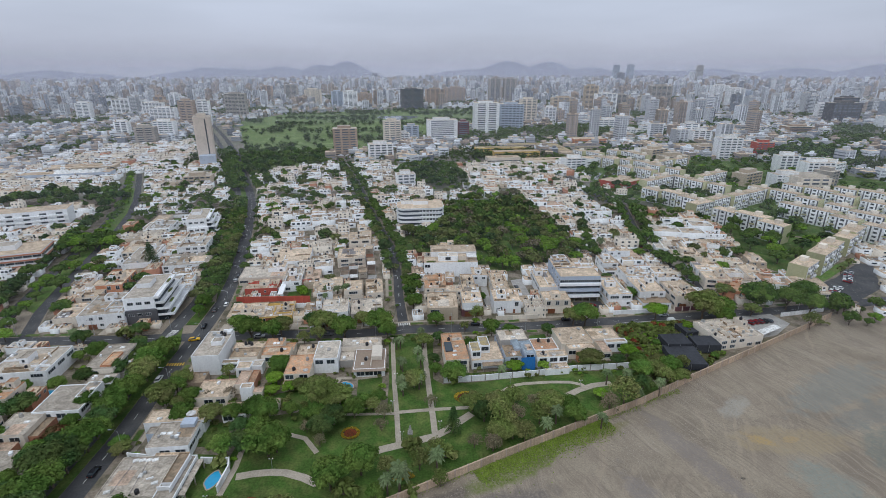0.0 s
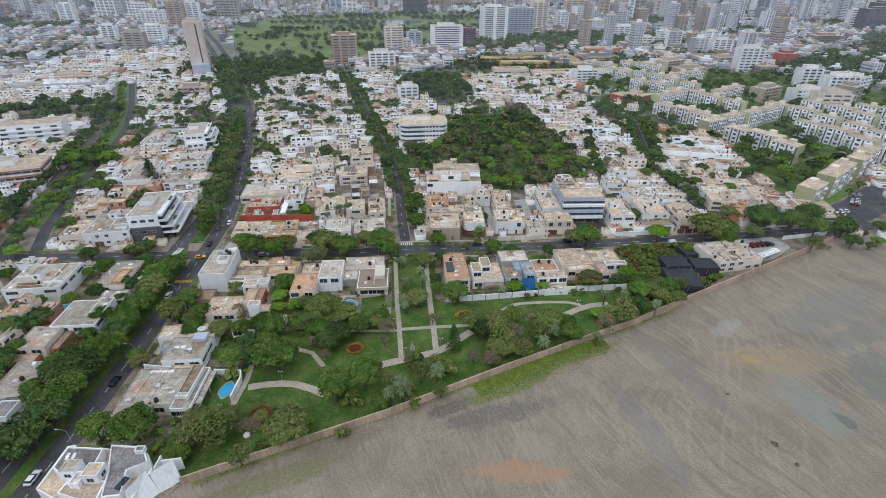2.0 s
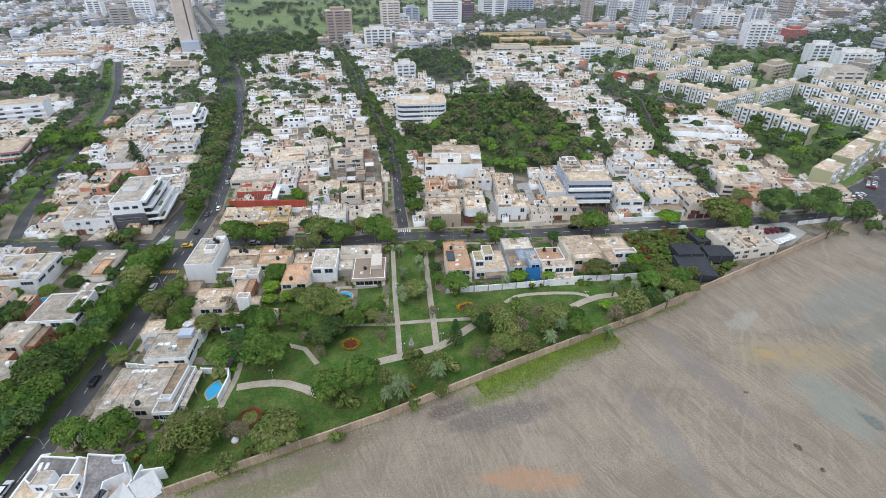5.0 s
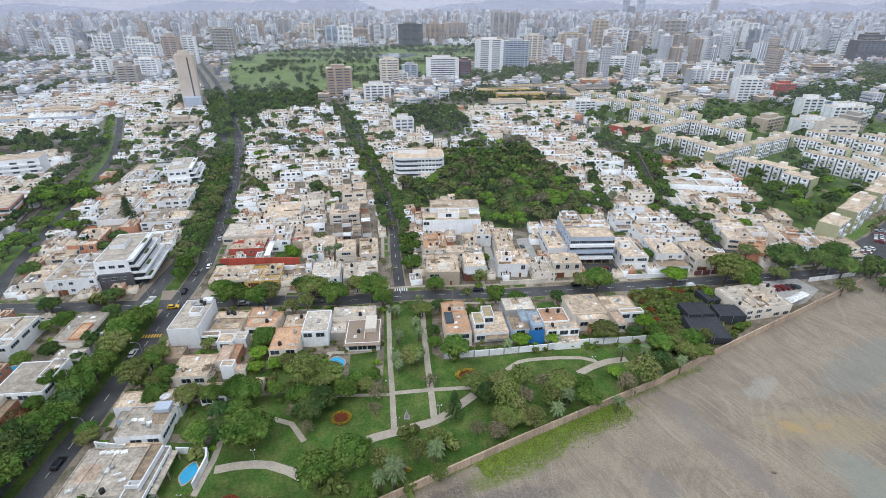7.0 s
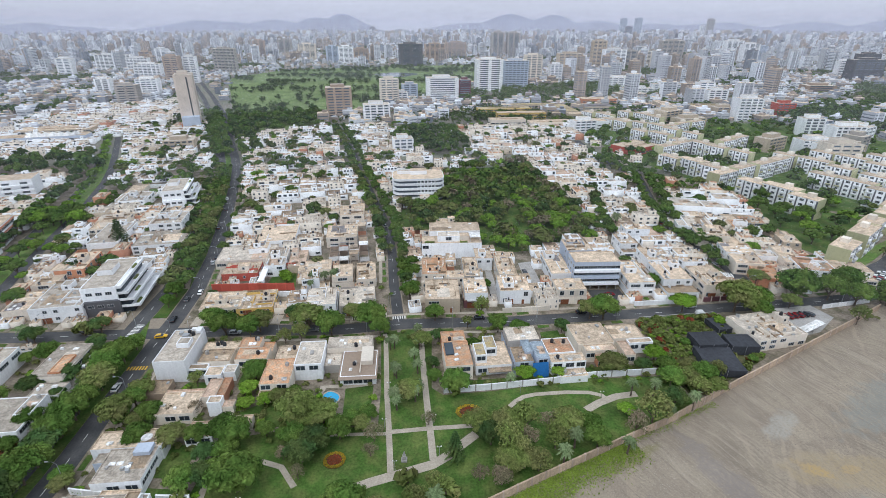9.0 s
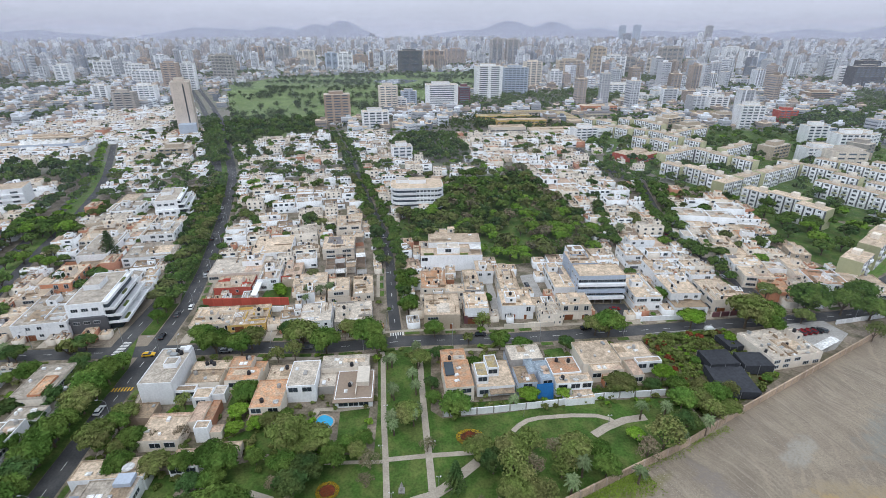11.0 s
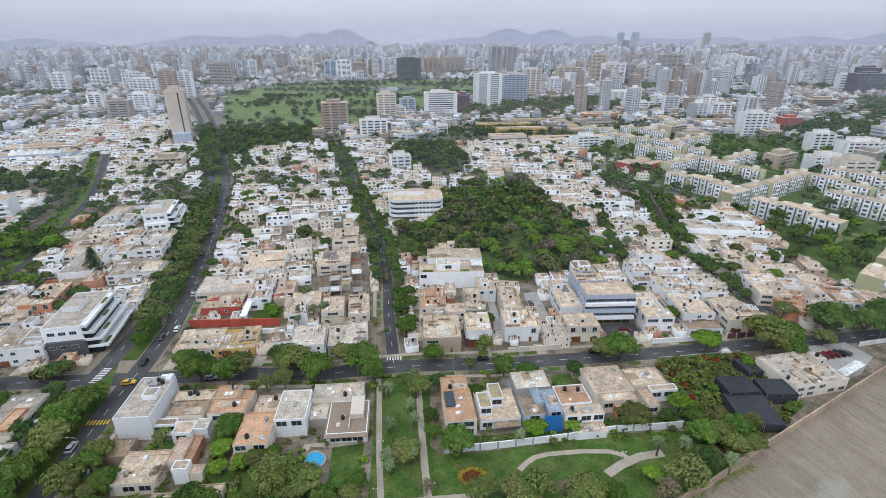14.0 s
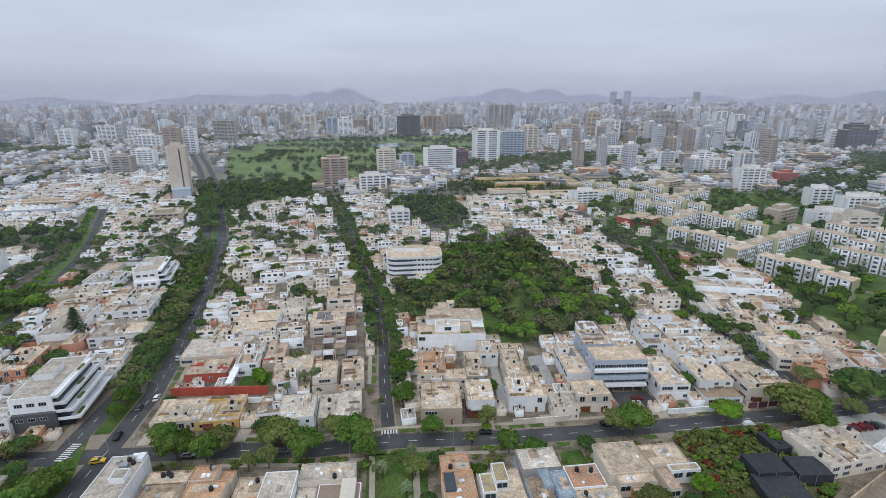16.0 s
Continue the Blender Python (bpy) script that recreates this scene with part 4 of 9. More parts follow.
def conifer_model(seed):
    rng = random.Random(seed)
    c, t = Shape(), Shape()
    t.limb((0, 0, -0.1), (0, 0, 9.0), 0.25, 0.05, 8)
    for lv in range(15):
        z, rad = 1.4 + lv * 0.55, 2.9 * (1 - lv / 15.5) ** 0.8
        for b in range(9):
            a = 6.2832 * (b / 9 + lv * 0.13)
            for i in range(6):
                u = (i + 0.6) / 6
                tuft(c, (math.cos(a) * rad * u, math.sin(a) * rad * u, z - 0.25 * u * rad * 0.5 + rng.uniform(-0.1, 0.1)), (math.cos(a) * 0.3, math.sin(a) * 0.3, 1), 0.42, rng)
    PLACES["conifer"] = dict(crown=c.mesh("crown", [LEAF["dark"]]), trunk=t.mesh("trunk", [BARK]), label="dark green conifer with level tiers of branches", r=2.9, first=None)


conifer_model(6)
BROAD = ("ficus_1", "ficus_2", "ficus_3", "ficus_4", "ficus_1", "ficus_2", "bright_1")

# ---- houses near the park and the cross street ----
def north(x, y, turn, w, d, h, wall, roof, **kw):
    return house(x, y, turn, w, d, h, wall, roof, garage=True, **kw)


house(-150.1, 170.3, 5, 19.9, 17.7, 6.5, "white", "dusty")
north(-147.5, 216.7, 9, 19.1, 23.4, 7, "white", "dusty")
north(-162.1, 214.7, 9, 13.4, 15.9, 5, "cream", "tan")
house(-167.2, 235.2, 9, 10.8, 15.0, 5, "cream", "tan")
house(-166.7, 254.6, 9, 17.4, 33.9, 6.5, "orange", "tan")
house(-167.4, 284.6, 9, 14.8, 28.8, 6, "white", "dusty")
house(-181.1, 310.4, 9, 18.1, 26.4, 6, "cream", "tan")
house(-138.1, 252.2, 9, 14.3, 11.3, 5, "white", "dusty")
house(-143.5, 301.4, 9, 17.8, 36.6, 9, "white", "dusty")
house(-138.7, 279.7, 9, 24.8, 20.6, 5, "white", "dusty")
house(-192.0, 359.3, 9, 22.5, 47.0, 6, "white", "dusty")
north(-83.7, 213.8, 6, 16.1, 13.6, 4, "cream", "tan")
north(-70.4, 215.4, 6, 14.3, 15.0, 3.2, "yellow", "tan")
north(-42.5, 211.3, 6, 12.4, 16.4, 7, "white", "flat")
north(-28.4, 213.5, 6, 14.7, 15.2, 5, "grey", "flat")
house(-37.8, 238.1, 6, 9.7, 19.4, 6, "cream", "tan")
house(-27.3, 238.1, 6, 8.8, 17.3, 4, "cream", "tan")
house(-52.0, 244.7, 6, 14.9, 10.6, 4, "cream", "tan")
house(-78.2, 280.8, 6, 19.1, 22.3, 6, "white", "tan")
house(-71.2, 250.8, 6, 9.1, 19.3, 6, "white", "flat")
house(-44.5, 282.2, 6, 16.2, 17.5, 6, "cream", "tan")
house(-43.7, 318.4, 6, 14.6, 30.4, 7, "cream", "tan")
house(-61.8, 252.9, 6, 8.1, 17.3, 4, "tan", "pink")
north(7.0, 215.0, 0, 14.2, 16.9, 6.5, "tan", "tan")
north(21.1, 216.7, 0, 10.3, 13.8, 7, "plum", "tan", court=False)
north(37.9, 219.2, 0, 13.0, 13.7, 6.5, "white", "tan", court=False)
house(37.7, 239.0, 0, 9.6, 23.8, 6.5, "cream", "tan", court=False)
north(61.4, 218.1, 0, 13.4, 13.7, 7, "cream", "tan", court=False)
house(4.2, 237.3, 0, 11.8, 20.3, 6, "cream", "orange")
house(21.0, 236.7, 0, 7.5, 20.2, 6, "grey", "tan")
house(28.1, 249.5, 0, 8.1, 11.6, 6.5, "white", "tan")
house(72.6, 245.6, 0, 12.2, 13.1, 12, "bluegrey", "tan", plain=True)
house(61.1, 237.9, 0, 9.3, 22.2, 6.5, "white", "tan")
house(93.9, 230.2, 0, 12.5, 26.2, 6.5, "white", "tan", court=False)
north(110.4, 224.5, 0, 13.9, 23.4, 7, "white", "tan", court=False)
house(111.3, 244.4, 0, 12.7, 16.7, 7, "white", "tan")
north(126.0, 223.0, 0, 12.5, 18.4, 6.5, "cream", "tan")
house(126.1, 240.8, 0, 11.5, 10.8, 7, "white", "tan")
house(118.1, 281.5, 0, 19.2, 14.3, 7, "white", "tan")
house(106.2, 263.5, 0, 12.4, 17.5, 6, "white", "tan")
house(-0.3, 282.8, 0, 10.5, 14.5, 5, "rust", "tan")
house(12.4, 295.2, 0, 12.6, 17.9, 7, "cream", "tan")
house(152.6, 296.4, -12, 20.2, 36.5, 6.5, "white", "flat")
house(154.1, 274.5, -12, 15.9, 16.3, 6.5, "cream", "tan")
house(157.2, 259.5, -12, 15.1, 29.4, 6.5, "white", "tan")
house(153.7, 240.3, -12, 12.9, 12.5, 6, "cream", "tan")
house(156.0, 229.3, -12, 10.2, 16.3, 5, "orange", "orange")
house(175.8, 244.1, -12, 7.7, 19.8, 6, "cream", "tan")
house(180.4, 232.2, -12, 15.1, 15.2, 6.5, "white", "rust")
house(197.6, 230.2, -12, 16.7, 15.0, 5, "cream", "tan")
house(193.1, 272.4, -12, 9.3, 27.7, 5, "tan", "tan")
house(186.3, 296.1, -12, 17.2, 22.8, 5, "tan", "orange")
house(128.3, 185.4, 10, 20.8, 16.6, 5, "cream", "flat", plain=True)
mark(-81, 127, 3, 20, 38)


def villa(x, y, turn, label, blocks, glass):
    """A low house of several joined flat-roofed blocks (x0, x1, y0, y1, height, wall, roof) with window bands (x, y, z, turn)."""
    e = thing("house", pose(x, y, 0.15, 0, 0, turn), label, "house", "houses of the district")
    for k, (x0, x1, y0, y1, h, wall, roof) in enumerate(blocks):
        volume(e, "wall" if k == 0 else "wing", x0, x1, y0, y1, 0, h, wall, roof)
    for px, py, pz, a in glass:
        framed(e, RIBBON_WINDOW if a else BIG_WINDOW, pose(px, py, pz, 0, 0, a))
    g = random.Random(int(x * 3 + y))
    for x0, x1, y0, y1, h, wall, roof in blocks:
        if (x1 - x0) * (y1 - y0) > 36 and not any(c[4] > h + 0.7 and c[0] < x1 - 1 and c[1] > x0 + 1 and c[2] < y1 - 1 and c[3] > y0 + 1 for c in blocks):
            for k in range(g.randint(2, 4)):
                q = g.uniform(0.5, 1.2)
                at = pose(g.uniform(x0 + 1.2, x1 - 1.2), g.uniform(y0 + 1.2, y1 - 1.2), h - 0.29, 0, 0, g.choice((0, 90, 20)))
                kind = g.random()
                if kind < 0.25:
                    part("water_tank", TANK_BLACK if g.random() < 0.5 else TANK_WHITE, None, e, at=at)
                elif kind < 0.55:
                    part("skylight", SKYLIGHT, None, e, at=at)
                else:
                    part("roof_box", Shape().box(0, 0, 0, q, q * g.uniform(0.6, 1.8), g.uniform(0.3, 0.9)), g.choice((CONCRETE, WALL["white"], METAL, WALL["brown"])), e, at=at)
            if g.random() < 0.7:
                pw, pd = (x1 - x0) * g.uniform(0.25, 0.5), (y1 - y0) * g.uniform(0.25, 0.5)
                part("roof_patch", Shape().box(g.uniform(x0 + pw / 2 + 0.4, x1 - pw / 2 - 0.4), g.uniform(y0 + pd / 2 + 0.4, y1 - pd / 2 - 0.4), h - 0.29, pw, pd, 0.03), ROOF[g.choice(("tan", "pink", "flat", "brown"))], e)
    return e


def lot(label, blocks, glass=(), turn=2):
    """A villa given by its blocks' corners on the plan."""
    cx, cy = (blocks[0][0] + blocks[0][1]) / 2, (blocks[0][2] + blocks[0][3]) / 2
    for b in blocks:
        mark((b[0] + b[1]) / 2, (b[2] + b[3]) / 2, turn, b[1] - b[0] + 0.6, b[3] - b[2] + 0.6)
        m = footprint((b[0] + b[1]) / 2, (b[2] + b[3]) / 2, turn, b[1] - b[0], b[3] - b[2])
        HOUSES[m[0]] |= m[1]
    return villa(cx, cy, turn, label, [(b[0] - cx, b[1] - cx, b[2] - cy, b[3] - cy, *b[4:]) for b in blocks], [(g[0] - cx, g[1] - cy, *g[2:]) for g in glass])


lot("long cream house with a tan roof and an orange terrace", [(-128.2, -117.4, 164.2, 182.4, 5.5, "cream", "dusty"), (-122.9, -119.2, 166.0, 175.5, 5.9, "orange", "orange"), (-117.3, -114.6, 165.5, 181.0, 3.0, "grey", "grey")], [(-117.4, 168, 4.0, 90), (-117.4, 173, 4.0, 90), (-117.4, 178, 4.0, 90), (-124.5, 164.2, 3.8, 0)], 3)
lot("white modern house with curved terraces and grey roofs", [(-122.8, -113.6, 156.3, 162.6, 4.6, "white", "dusty"), (-116.4, -108.8, 155.2, 162.4, 2.9, "grey", "grey")], [(-120, 156.3, 3.2, 0), (-115.6, 156.3, 3.2, 0)], 3)
lot("white villa with a stepped grey-tan roof beside a blue pool", [(-129.2, -114.6, 140.4, 155.2, 5.4, "white", "dusty"), (-118.8, -114.2, 146.0, 154.6, 6.6, "white", "dusty"), (-114.1, -110.4, 143.0, 152.0, 3.2, "grey", "grey")], [(-125, 140.4, 3.6, 0), (-120.4, 140.4, 3.6, 0), (-114.6, 143.4, 4.2, 90), (-110.4, 147.5, 2.0, 90)], 3)
lot("cream villa with a rust porch under a dusty flat roof", [(-134.0, -124.2, 129.6, 141.0, 5.0, "cream", "dusty"), (-124.1, -121.2, 130.8, 139.8, 3.4, "rust", "brown"), (-134.6, -126.0, 125.6, 129.5, 2.8, "rust", "pink")], [(-131.6, 129.6, 3.4, 0), (-127.0, 129.6, 3.4, 0)], 3)
lot("low grey villa with a flat roof and side terrace", [(-127.0, -117.2, 109.4, 123.4, 5.0, "cream", "dusty"), (-117.1, -111.0, 109.2, 120.2, 3.4, "grey", "dusty")], [(-125, 109.4, 3.4, 0), (-120.6, 109.4, 3.4, 0), (-117.2, 121.4, 4.2, 90)], 3)
lot("dark-roofed white house behind street trees", [(-122.0, -112.6, 96.6, 108.6, 4.8, "white", "grey"), (-119.0, -114.0, 100.0, 106.0, 6.6, "white", "grey")], [(-118.6, 96.6, 3.2, 0), (-112.6, 100.6, 3.0, 90), (-112.6, 105, 3.0, 90)], 3)
corner = lot("tall blank white corner building with a pale roof", [(-89.4, -79.2, 166.8, 185.4, 8.5, "white", "dusty"), (-84.6, -80.6, 174.5, 178.5, 9.9, "white", "dusty")], (), 2)
part("roof_unit", Shape().box(0.6, 4.6, 8.2, 2.2, 1.6, 1.3), METAL, corner)
part("roof_unit", Shape().box(-1.8, 6.6, 8.2, 1.2, 1.2, 1.0), METAL, corner)
part("water_tank", TANK_BLACK, None, corner, at=pose(2.4, 6.0, 8.2))
part("water_tank", TANK_BLACK, None, corner, at=pose(0.8, 7.2, 8.2))
for gx, gy, gw, gd, gz in ((4.0, 7.8, 1.7, 2.8, 9.6), (2.1, 8.7, 1.9, 1.0, 9.4)):
    part("roof_gable", Shape().box(gx, gy, 8.5, gw, gd, gz - 8.5), WALL["white"], corner, "raised white corner parapet")
lot("low brown-roofed garden rooms behind a wall", [(-90.2, -82.2, 157.8, 164.6, 3.0, "brown", "brown"), (-82.1, -70.4, 157.4, 159.6, 2.8, "rust", "pink")], (), 2)
big = villa(-76.6, 113.0, 1, "large low villa with a dusty tan roof beside a pool", [(-11.6, 3.4, -7.6, 6.9, 4.6, "cream", "dusty"), (3.45, 9.0, -9.4, 6.9, 4.5, "white", "dusty"), (4.3, 7.3, -4.4, 6.6, 5.7, "white", "brown"), (-3.4, 6.2, 6.95, 8.6, 4.2, "white", "tan")],
            [(-8.6, -7.6, 2.4, 0), (-4.6, -7.6, 2.4, 0), (-0.6, -7.6, 2.4, 0), (5.0, -9.4, 2.6, 0), (7.4, -9.4, 2.6, 0), (9.0, -6.6, 3.0, 90), (9.0, -1.8, 3.0, 90), (9.0, 3.0, 3.0, 90)])
part("veranda_roof", Shape().box(9.9, 0, 3.0, 1.7, 13.0, 0.25, bottom=True).box(10.6, -6.2, 0, 0.3, 0.3, 3).box(10.6, 6.2, 0, 0.3, 0.3, 3).box(10.6, 0, 0, 0.3, 0.3, 3), ROOF["dusty"], big)
part("roof_rail", Shape().box(7.5, -0.4, 4.4, 0.3, 12.4, 1.5, -2).box(5.4, -5.6, 4.3, 3.6, 0.3, 1.2), WALL["white"], big, "white raised roof edge")
for px in (-7.6, -5.8, -4.0, -2.2):
    part("skylight", SKYLIGHT, None, big, at=pose(px, 5.6, 4.3, 0, 0, 20))
part("roof_unit", Shape().box(-2.6, 0.6, 4.3, 0.8, 0.7, 0.7), METAL, big)
part("vent_pipe", Shape().box(-0.4, -1.4, 4.3, 1.8, 0.3, 0.4, 20), WALL["white"], big)
part("roof_seam", Shape().box(-3.6, -0.6, 4.3, 0.12, 13.2, 0.12, 4).box(-8.0, -0.6, 4.3, 0.12, 13.2, 0.12, -3), ROOF["grey"], big)
low = villa(-80.8, 131.8, 3, "low white villa with a stepped grey-tan roof", [(-3.8, 8.4, -8.6, 2.4, 4.8, "white", "dusty"), (-9.2, 9.0, 2.45, 9.0, 5.0, "white", "tan"), (-7.2, -3.9, -1.0, 2.4, 3.6, "bluegrey", "dusty")],
            [(8.4, -6, 3, 90), (8.4, -1.5, 3, 90), (9.0, 5.8, 3, 90), (1.5, -8.6, 2.6, 0), (6, -8.6, 2.6, 0)])
part("roof_room", Shape().box(5.2, 1.4, 4.6, 4.2, 3.4, 1.2), WALL["bluegrey"], low)
part("satellite_dish", Shape().tube(4.6, 4.8, 4.7, 5.6, 0.1, 0.1, 6).tube(4.6, 4.8, 5.6, 6.0, 0.3, 1.5, 14), ROOF["white"], low, "white dish aerial")
for px, py in ((2.4, -4.6), (4.0, -5.4)):
    part("roof_unit", Shape().box(px, py, 4.5, 0.9, 0.75, 0.9), METAL, low)
for px in (-1.2, 0.8):
    part("skylight", SKYLIGHT, None, low, at=pose(px, -2.5, 4.5))
house(-83, 64.5, 5, 11, 8, 4.2, "white", "tan", plain=True)
lot("joined low houses with tan and brown flat roofs", [(-77, -66.5, 171, 177.9, 5.0, "cream", "brown"), (-78, -66, 178, 183, 4.7, "cream", "tan"), (-79.4, -73.1, 168.2, 170.9, 4.4, "white", "brown"), (-73, -67.6, 164.9, 169.8, 4.0, "white", "tan"), (-67.5, -63.6, 166.5, 170.9, 3.7, "white", "flat")],
    [(-77.6, 168.2, 2.8, 0), (-74.8, 168.2, 2.8, 0), (-70.4, 164.9, 2.2, 0)])
lot("cream house with orange-brown roof terraces", [(-64.8, -54.2, 171.2, 177.6, 5.5, "cream", "orange"), (-65.2, -58, 177.65, 183.4, 6.0, "cream", "orange"), (-57.9, -54, 177.65, 183.4, 3.6, "cream", "orange")], [(-62, 171.2, 3.6, 0), (-57, 171.2, 3.6, 0)])
lot("wide cream and white house with stained tan roofs", [(-53, -43.7, 158.2, 171, 5.5, "cream", "orange"), (-43.6, -34.6, 166, 179, 6.5, "white", "flat"), (-51, -43.7, 171.05, 178.9, 5.2, "cream", "tan"), (-53, -45, 155.8, 158.15, 3.0, "tan", "pink"), (-60, -52, 144.6, 147.8, 3.0, "cream", "tan")],
    [(-51, 158.2, 4.2, 0), (-46, 158.2, 4.2, 0), (-41.5, 166, 5.0, 0), (-37.2, 166, 5.0, 0)])
terrace_house = lot("large low house with a pale overhanging roof beside a lawn", [(-28.6, -16.9, 163.2, 177, 3.6, "white", "flat"), (-34.6, -18.8, 177.05, 184.1, 5.0, "cream", "flat"), (-34.6, -29.2, 170, 177, 3.2, "grey", "flat")], [(-26, 163.2, 1.5, 0), (-22.8, 163.2, 1.5, 0), (-19.6, 163.2, 1.5, 0)])
part("roof_slab", Shape().box(0, -0.9, 3.3, 12.6, 15.2, 0.2, bottom=True), WALL["brown"], terrace_house, "dark edge of the overhanging roof")
part("dividing_wall", Shape().box(0.6, -1.0, 3.3, 0.3, 9, 1.0).box(2.6, 3.0, 3.3, 4.0, 8.2, 1.9), WALL["cream"], terrace_house)
lot("low house with dusty pink roofs behind trees", [(-81.0, -69.4, 147.6, 157.2, 4.0, "cream", "tan"), (-69.3, -65.4, 154.4, 163.0, 4.0, "cream", "pink"), (-65.3, -62.8, 153.8, 164.0, 3.5, "rust", "rust"), (-66, -62.0, 150.1, 153.2, 5.4, "white", "tan"), (-61.9, -58.7, 150.4, 153.4, 3.3, "cream", "pink")], [(-76, 147.6, 2.2, 0), (-72, 147.6, 2.2, 0)])
lot("small white house with a pinkish roof terrace", [(-67.8, -60.2, 138.4, 144.5, 4.0, "white", "pink")], [(-66, 138.4, 2.4, 0), (-62.4, 138.4, 2.4, 0)])
orange = lot("orange-roofed house with a dark solar panel", [(6, 15, 164.3, 178, 6.0, "cream", "orange"), (6.2, 14.8, 178.05, 185.5, 5.3, "orange", "orange")], [(8, 164.3, 4.4, 0), (12.6, 164.3, 4.4, 0), (8, 164.3, 1.6, 0), (12.6, 164.3, 1.6, 0)], 4)
part("solar_panel", Shape().box(-2.4, 2.6, 5.9, 3.0, 6.8, 0.3), GLASS, orange, "dark solar panel on the roof")
lot("white three-part house with ochre roof terraces", [(16.2, 28.6, 166.8, 180, 3.9, "white", "tan"), (16.3, 20.1, 168.6, 175.6, 7.0, "white", "ochre"), (20.3, 24.2, 172, 179.1, 7.2, "white", "ochre")], [(18.2, 168.6, 5.6, 0), (22.2, 172, 5.7, 0), (18.4, 166.8, 1.9, 0), (22, 166.8, 1.9, 0), (26, 166.8, 1.9, 0)], 4)
lot("blue-grey modern house with pale blue and brown roofs", [(28.9, 40.9, 166.2, 187, 3.5, "bluegrey", "grey"), (36.4, 40.8, 166.4, 175.8, 6.5, "bluegrey", "blue"), (29.1, 35.3, 166.4, 174.8, 5.5, "bluegrey", "brown"), (29.2, 40.6, 177.8, 186.2, 6.0, "grey", "flat"), (33.4, 36.3, 170.6, 177.7, 6.2, "bluegrey", "blue")], [(38.6, 166.4, 5.0, 0), (32.2, 166.4, 4.2, 0), (31, 166.2, 1.7, 0), (38, 166.2, 1.7, 0)], 4)
lot("white house with a rust tile roof and tan terrace", [(41.2, 51, 170, 178.6, 6.0, "white", "rust"), (41.2, 53.2, 165.6, 169.95, 5.5, "white", "tan")], [(43.4, 165.6, 4.0, 0), (47.6, 165.6, 4.0, 0), (51.4, 165.6, 4.0, 0), (44, 165.6, 1.5, 0), (50, 165.6, 1.5, 0)], 4)
lot("wide low house with a stained tan roof and orange porch", [(53.4, 66.6, 176, 188.9, 5.0, "cream", "tan"), (55, 66, 172.2, 175.95, 4.8, "cream", "tan"), (58.3, 65.6, 169.4, 172.15, 3.5, "orange", "pink")], [(60, 169.4, 1.7, 0), (63.8, 169.4, 1.7, 0), (56.6, 172.2, 3.0, 0)], 4)
lot("low house with a tan roof and white front", [(67.2, 79, 179, 187.6, 5.0, "cream", "tan"), (72, 80.9, 176.2, 178.95, 4.7, "white", "tan"), (68.3, 71.9, 170.6, 178.95, 4.0, "cream", "pink")], [(74, 176.2, 3.0, 0), (78, 176.2, 3.0, 0), (70, 170.6, 2.2, 0)], 4)
mark(13.5, 268, 0, 31, 22)
mark(47, 186, 4, 8, 12)
mark(30.5, 230, 0, 4, 26)
mark(50, 240, 0, 6, 30)
mark(79.5, 219, 0, 14, 10)
tall = villa(13.5, 267.9, 0, "tall white-walled house with stepped roof terraces and pergola", [(-15, 15, -10.5, -1.5, 8.6, "white", "tan"), (-11, 15, -1.45, 10.5, 11.4, "white", "tan"), (-7, 4, -8.0, -1.5, 11.2, "white", "flat"), (4.05, 9, -6.5, -1.5, 10.4, "cream", "tan"), (-15, -11.05, -1.45, 8, 7.4, "bluegrey", "flat")],
             [(-1.5, -8.0, 9.9, 0), (-13, -10.5, 6.5, 0)])
part("pergola", Shape().box(11.8, -6, 10.9, 5.4, 6.5, 0.14, bottom=True).box(9.4, -9, 8.3, 0.14, 0.14, 2.7).box(14.2, -9, 8.3, 0.14, 0.14, 2.7), ROOF["white"], tall, "white roof-terrace canopy on thin posts")
part("planter", Shape().box(-11, -9.4, 8.3, 5, 0.7, 0.9).box(6, -9.4, 8.3, 4, 0.7, 0.8), LEAF["olive"], tall, "planted boxes on the roof terrace")
house(-85.5, 243.2, 4, 16, 12, 4.0, "red", "tan", plain=True)
house(-88.0, 259.2, 6, 27, 17, 4.4, "cream", "flat", plain=True)
house(-83.0, 262.5, 6, 9, 8, 6.8, "white", "tan", plain=True)

# ---- trees that stand alone ----
tree("ficus_3", -30.7, 145.9, 6.0)
tree("ficus_4", -31.5, 136.7, 5.0)
tree("ficus_1", -37.2, 137.8, 4.5)
tree("ficus_1", -17.7, 146.6, 4.2)
tree("dry_1", -15.1, 138.8, 3.6)
tree("dry_1", -15.7, 133.3, 3.0)
tree("ficus_2", 9.0, 157.7, 6.0)
tree("ficus_1", 2.4, 163.6, 3.6)
tree("ficus_3", -1.9, 183.0, 4.0)
tree("ficus_4", 2.0, 171.0, 3.0)
tree("ficus_4", 17.9, 136.2, 5.0)
tree("ficus_3", 23.2, 139.6, 5.0)
tree("dry_1", 28.2, 135.6, 4.5)
tree("dry_1", 35.8, 141.0, 4.5)
tree("open_1", 35.8, 134.2, 4.2)
tree("open_1", 25.0, 130.8, 4.0)
tree("dry_1", 19.1, 122.8, 4.0)
tree("conifer", 7.4, 131.4, 3.2)
tree("open_1", 29.5, 126.8, 4.0)
tree("ficus_1", 47.6, 134.0, 5.0)
tree("dry_1", 60.6, 138.8, 5.0)
tree("open_1", 67.1, 142.8, 6.0)
tree("ficus_4", 76.1, 148.8, 5.0)
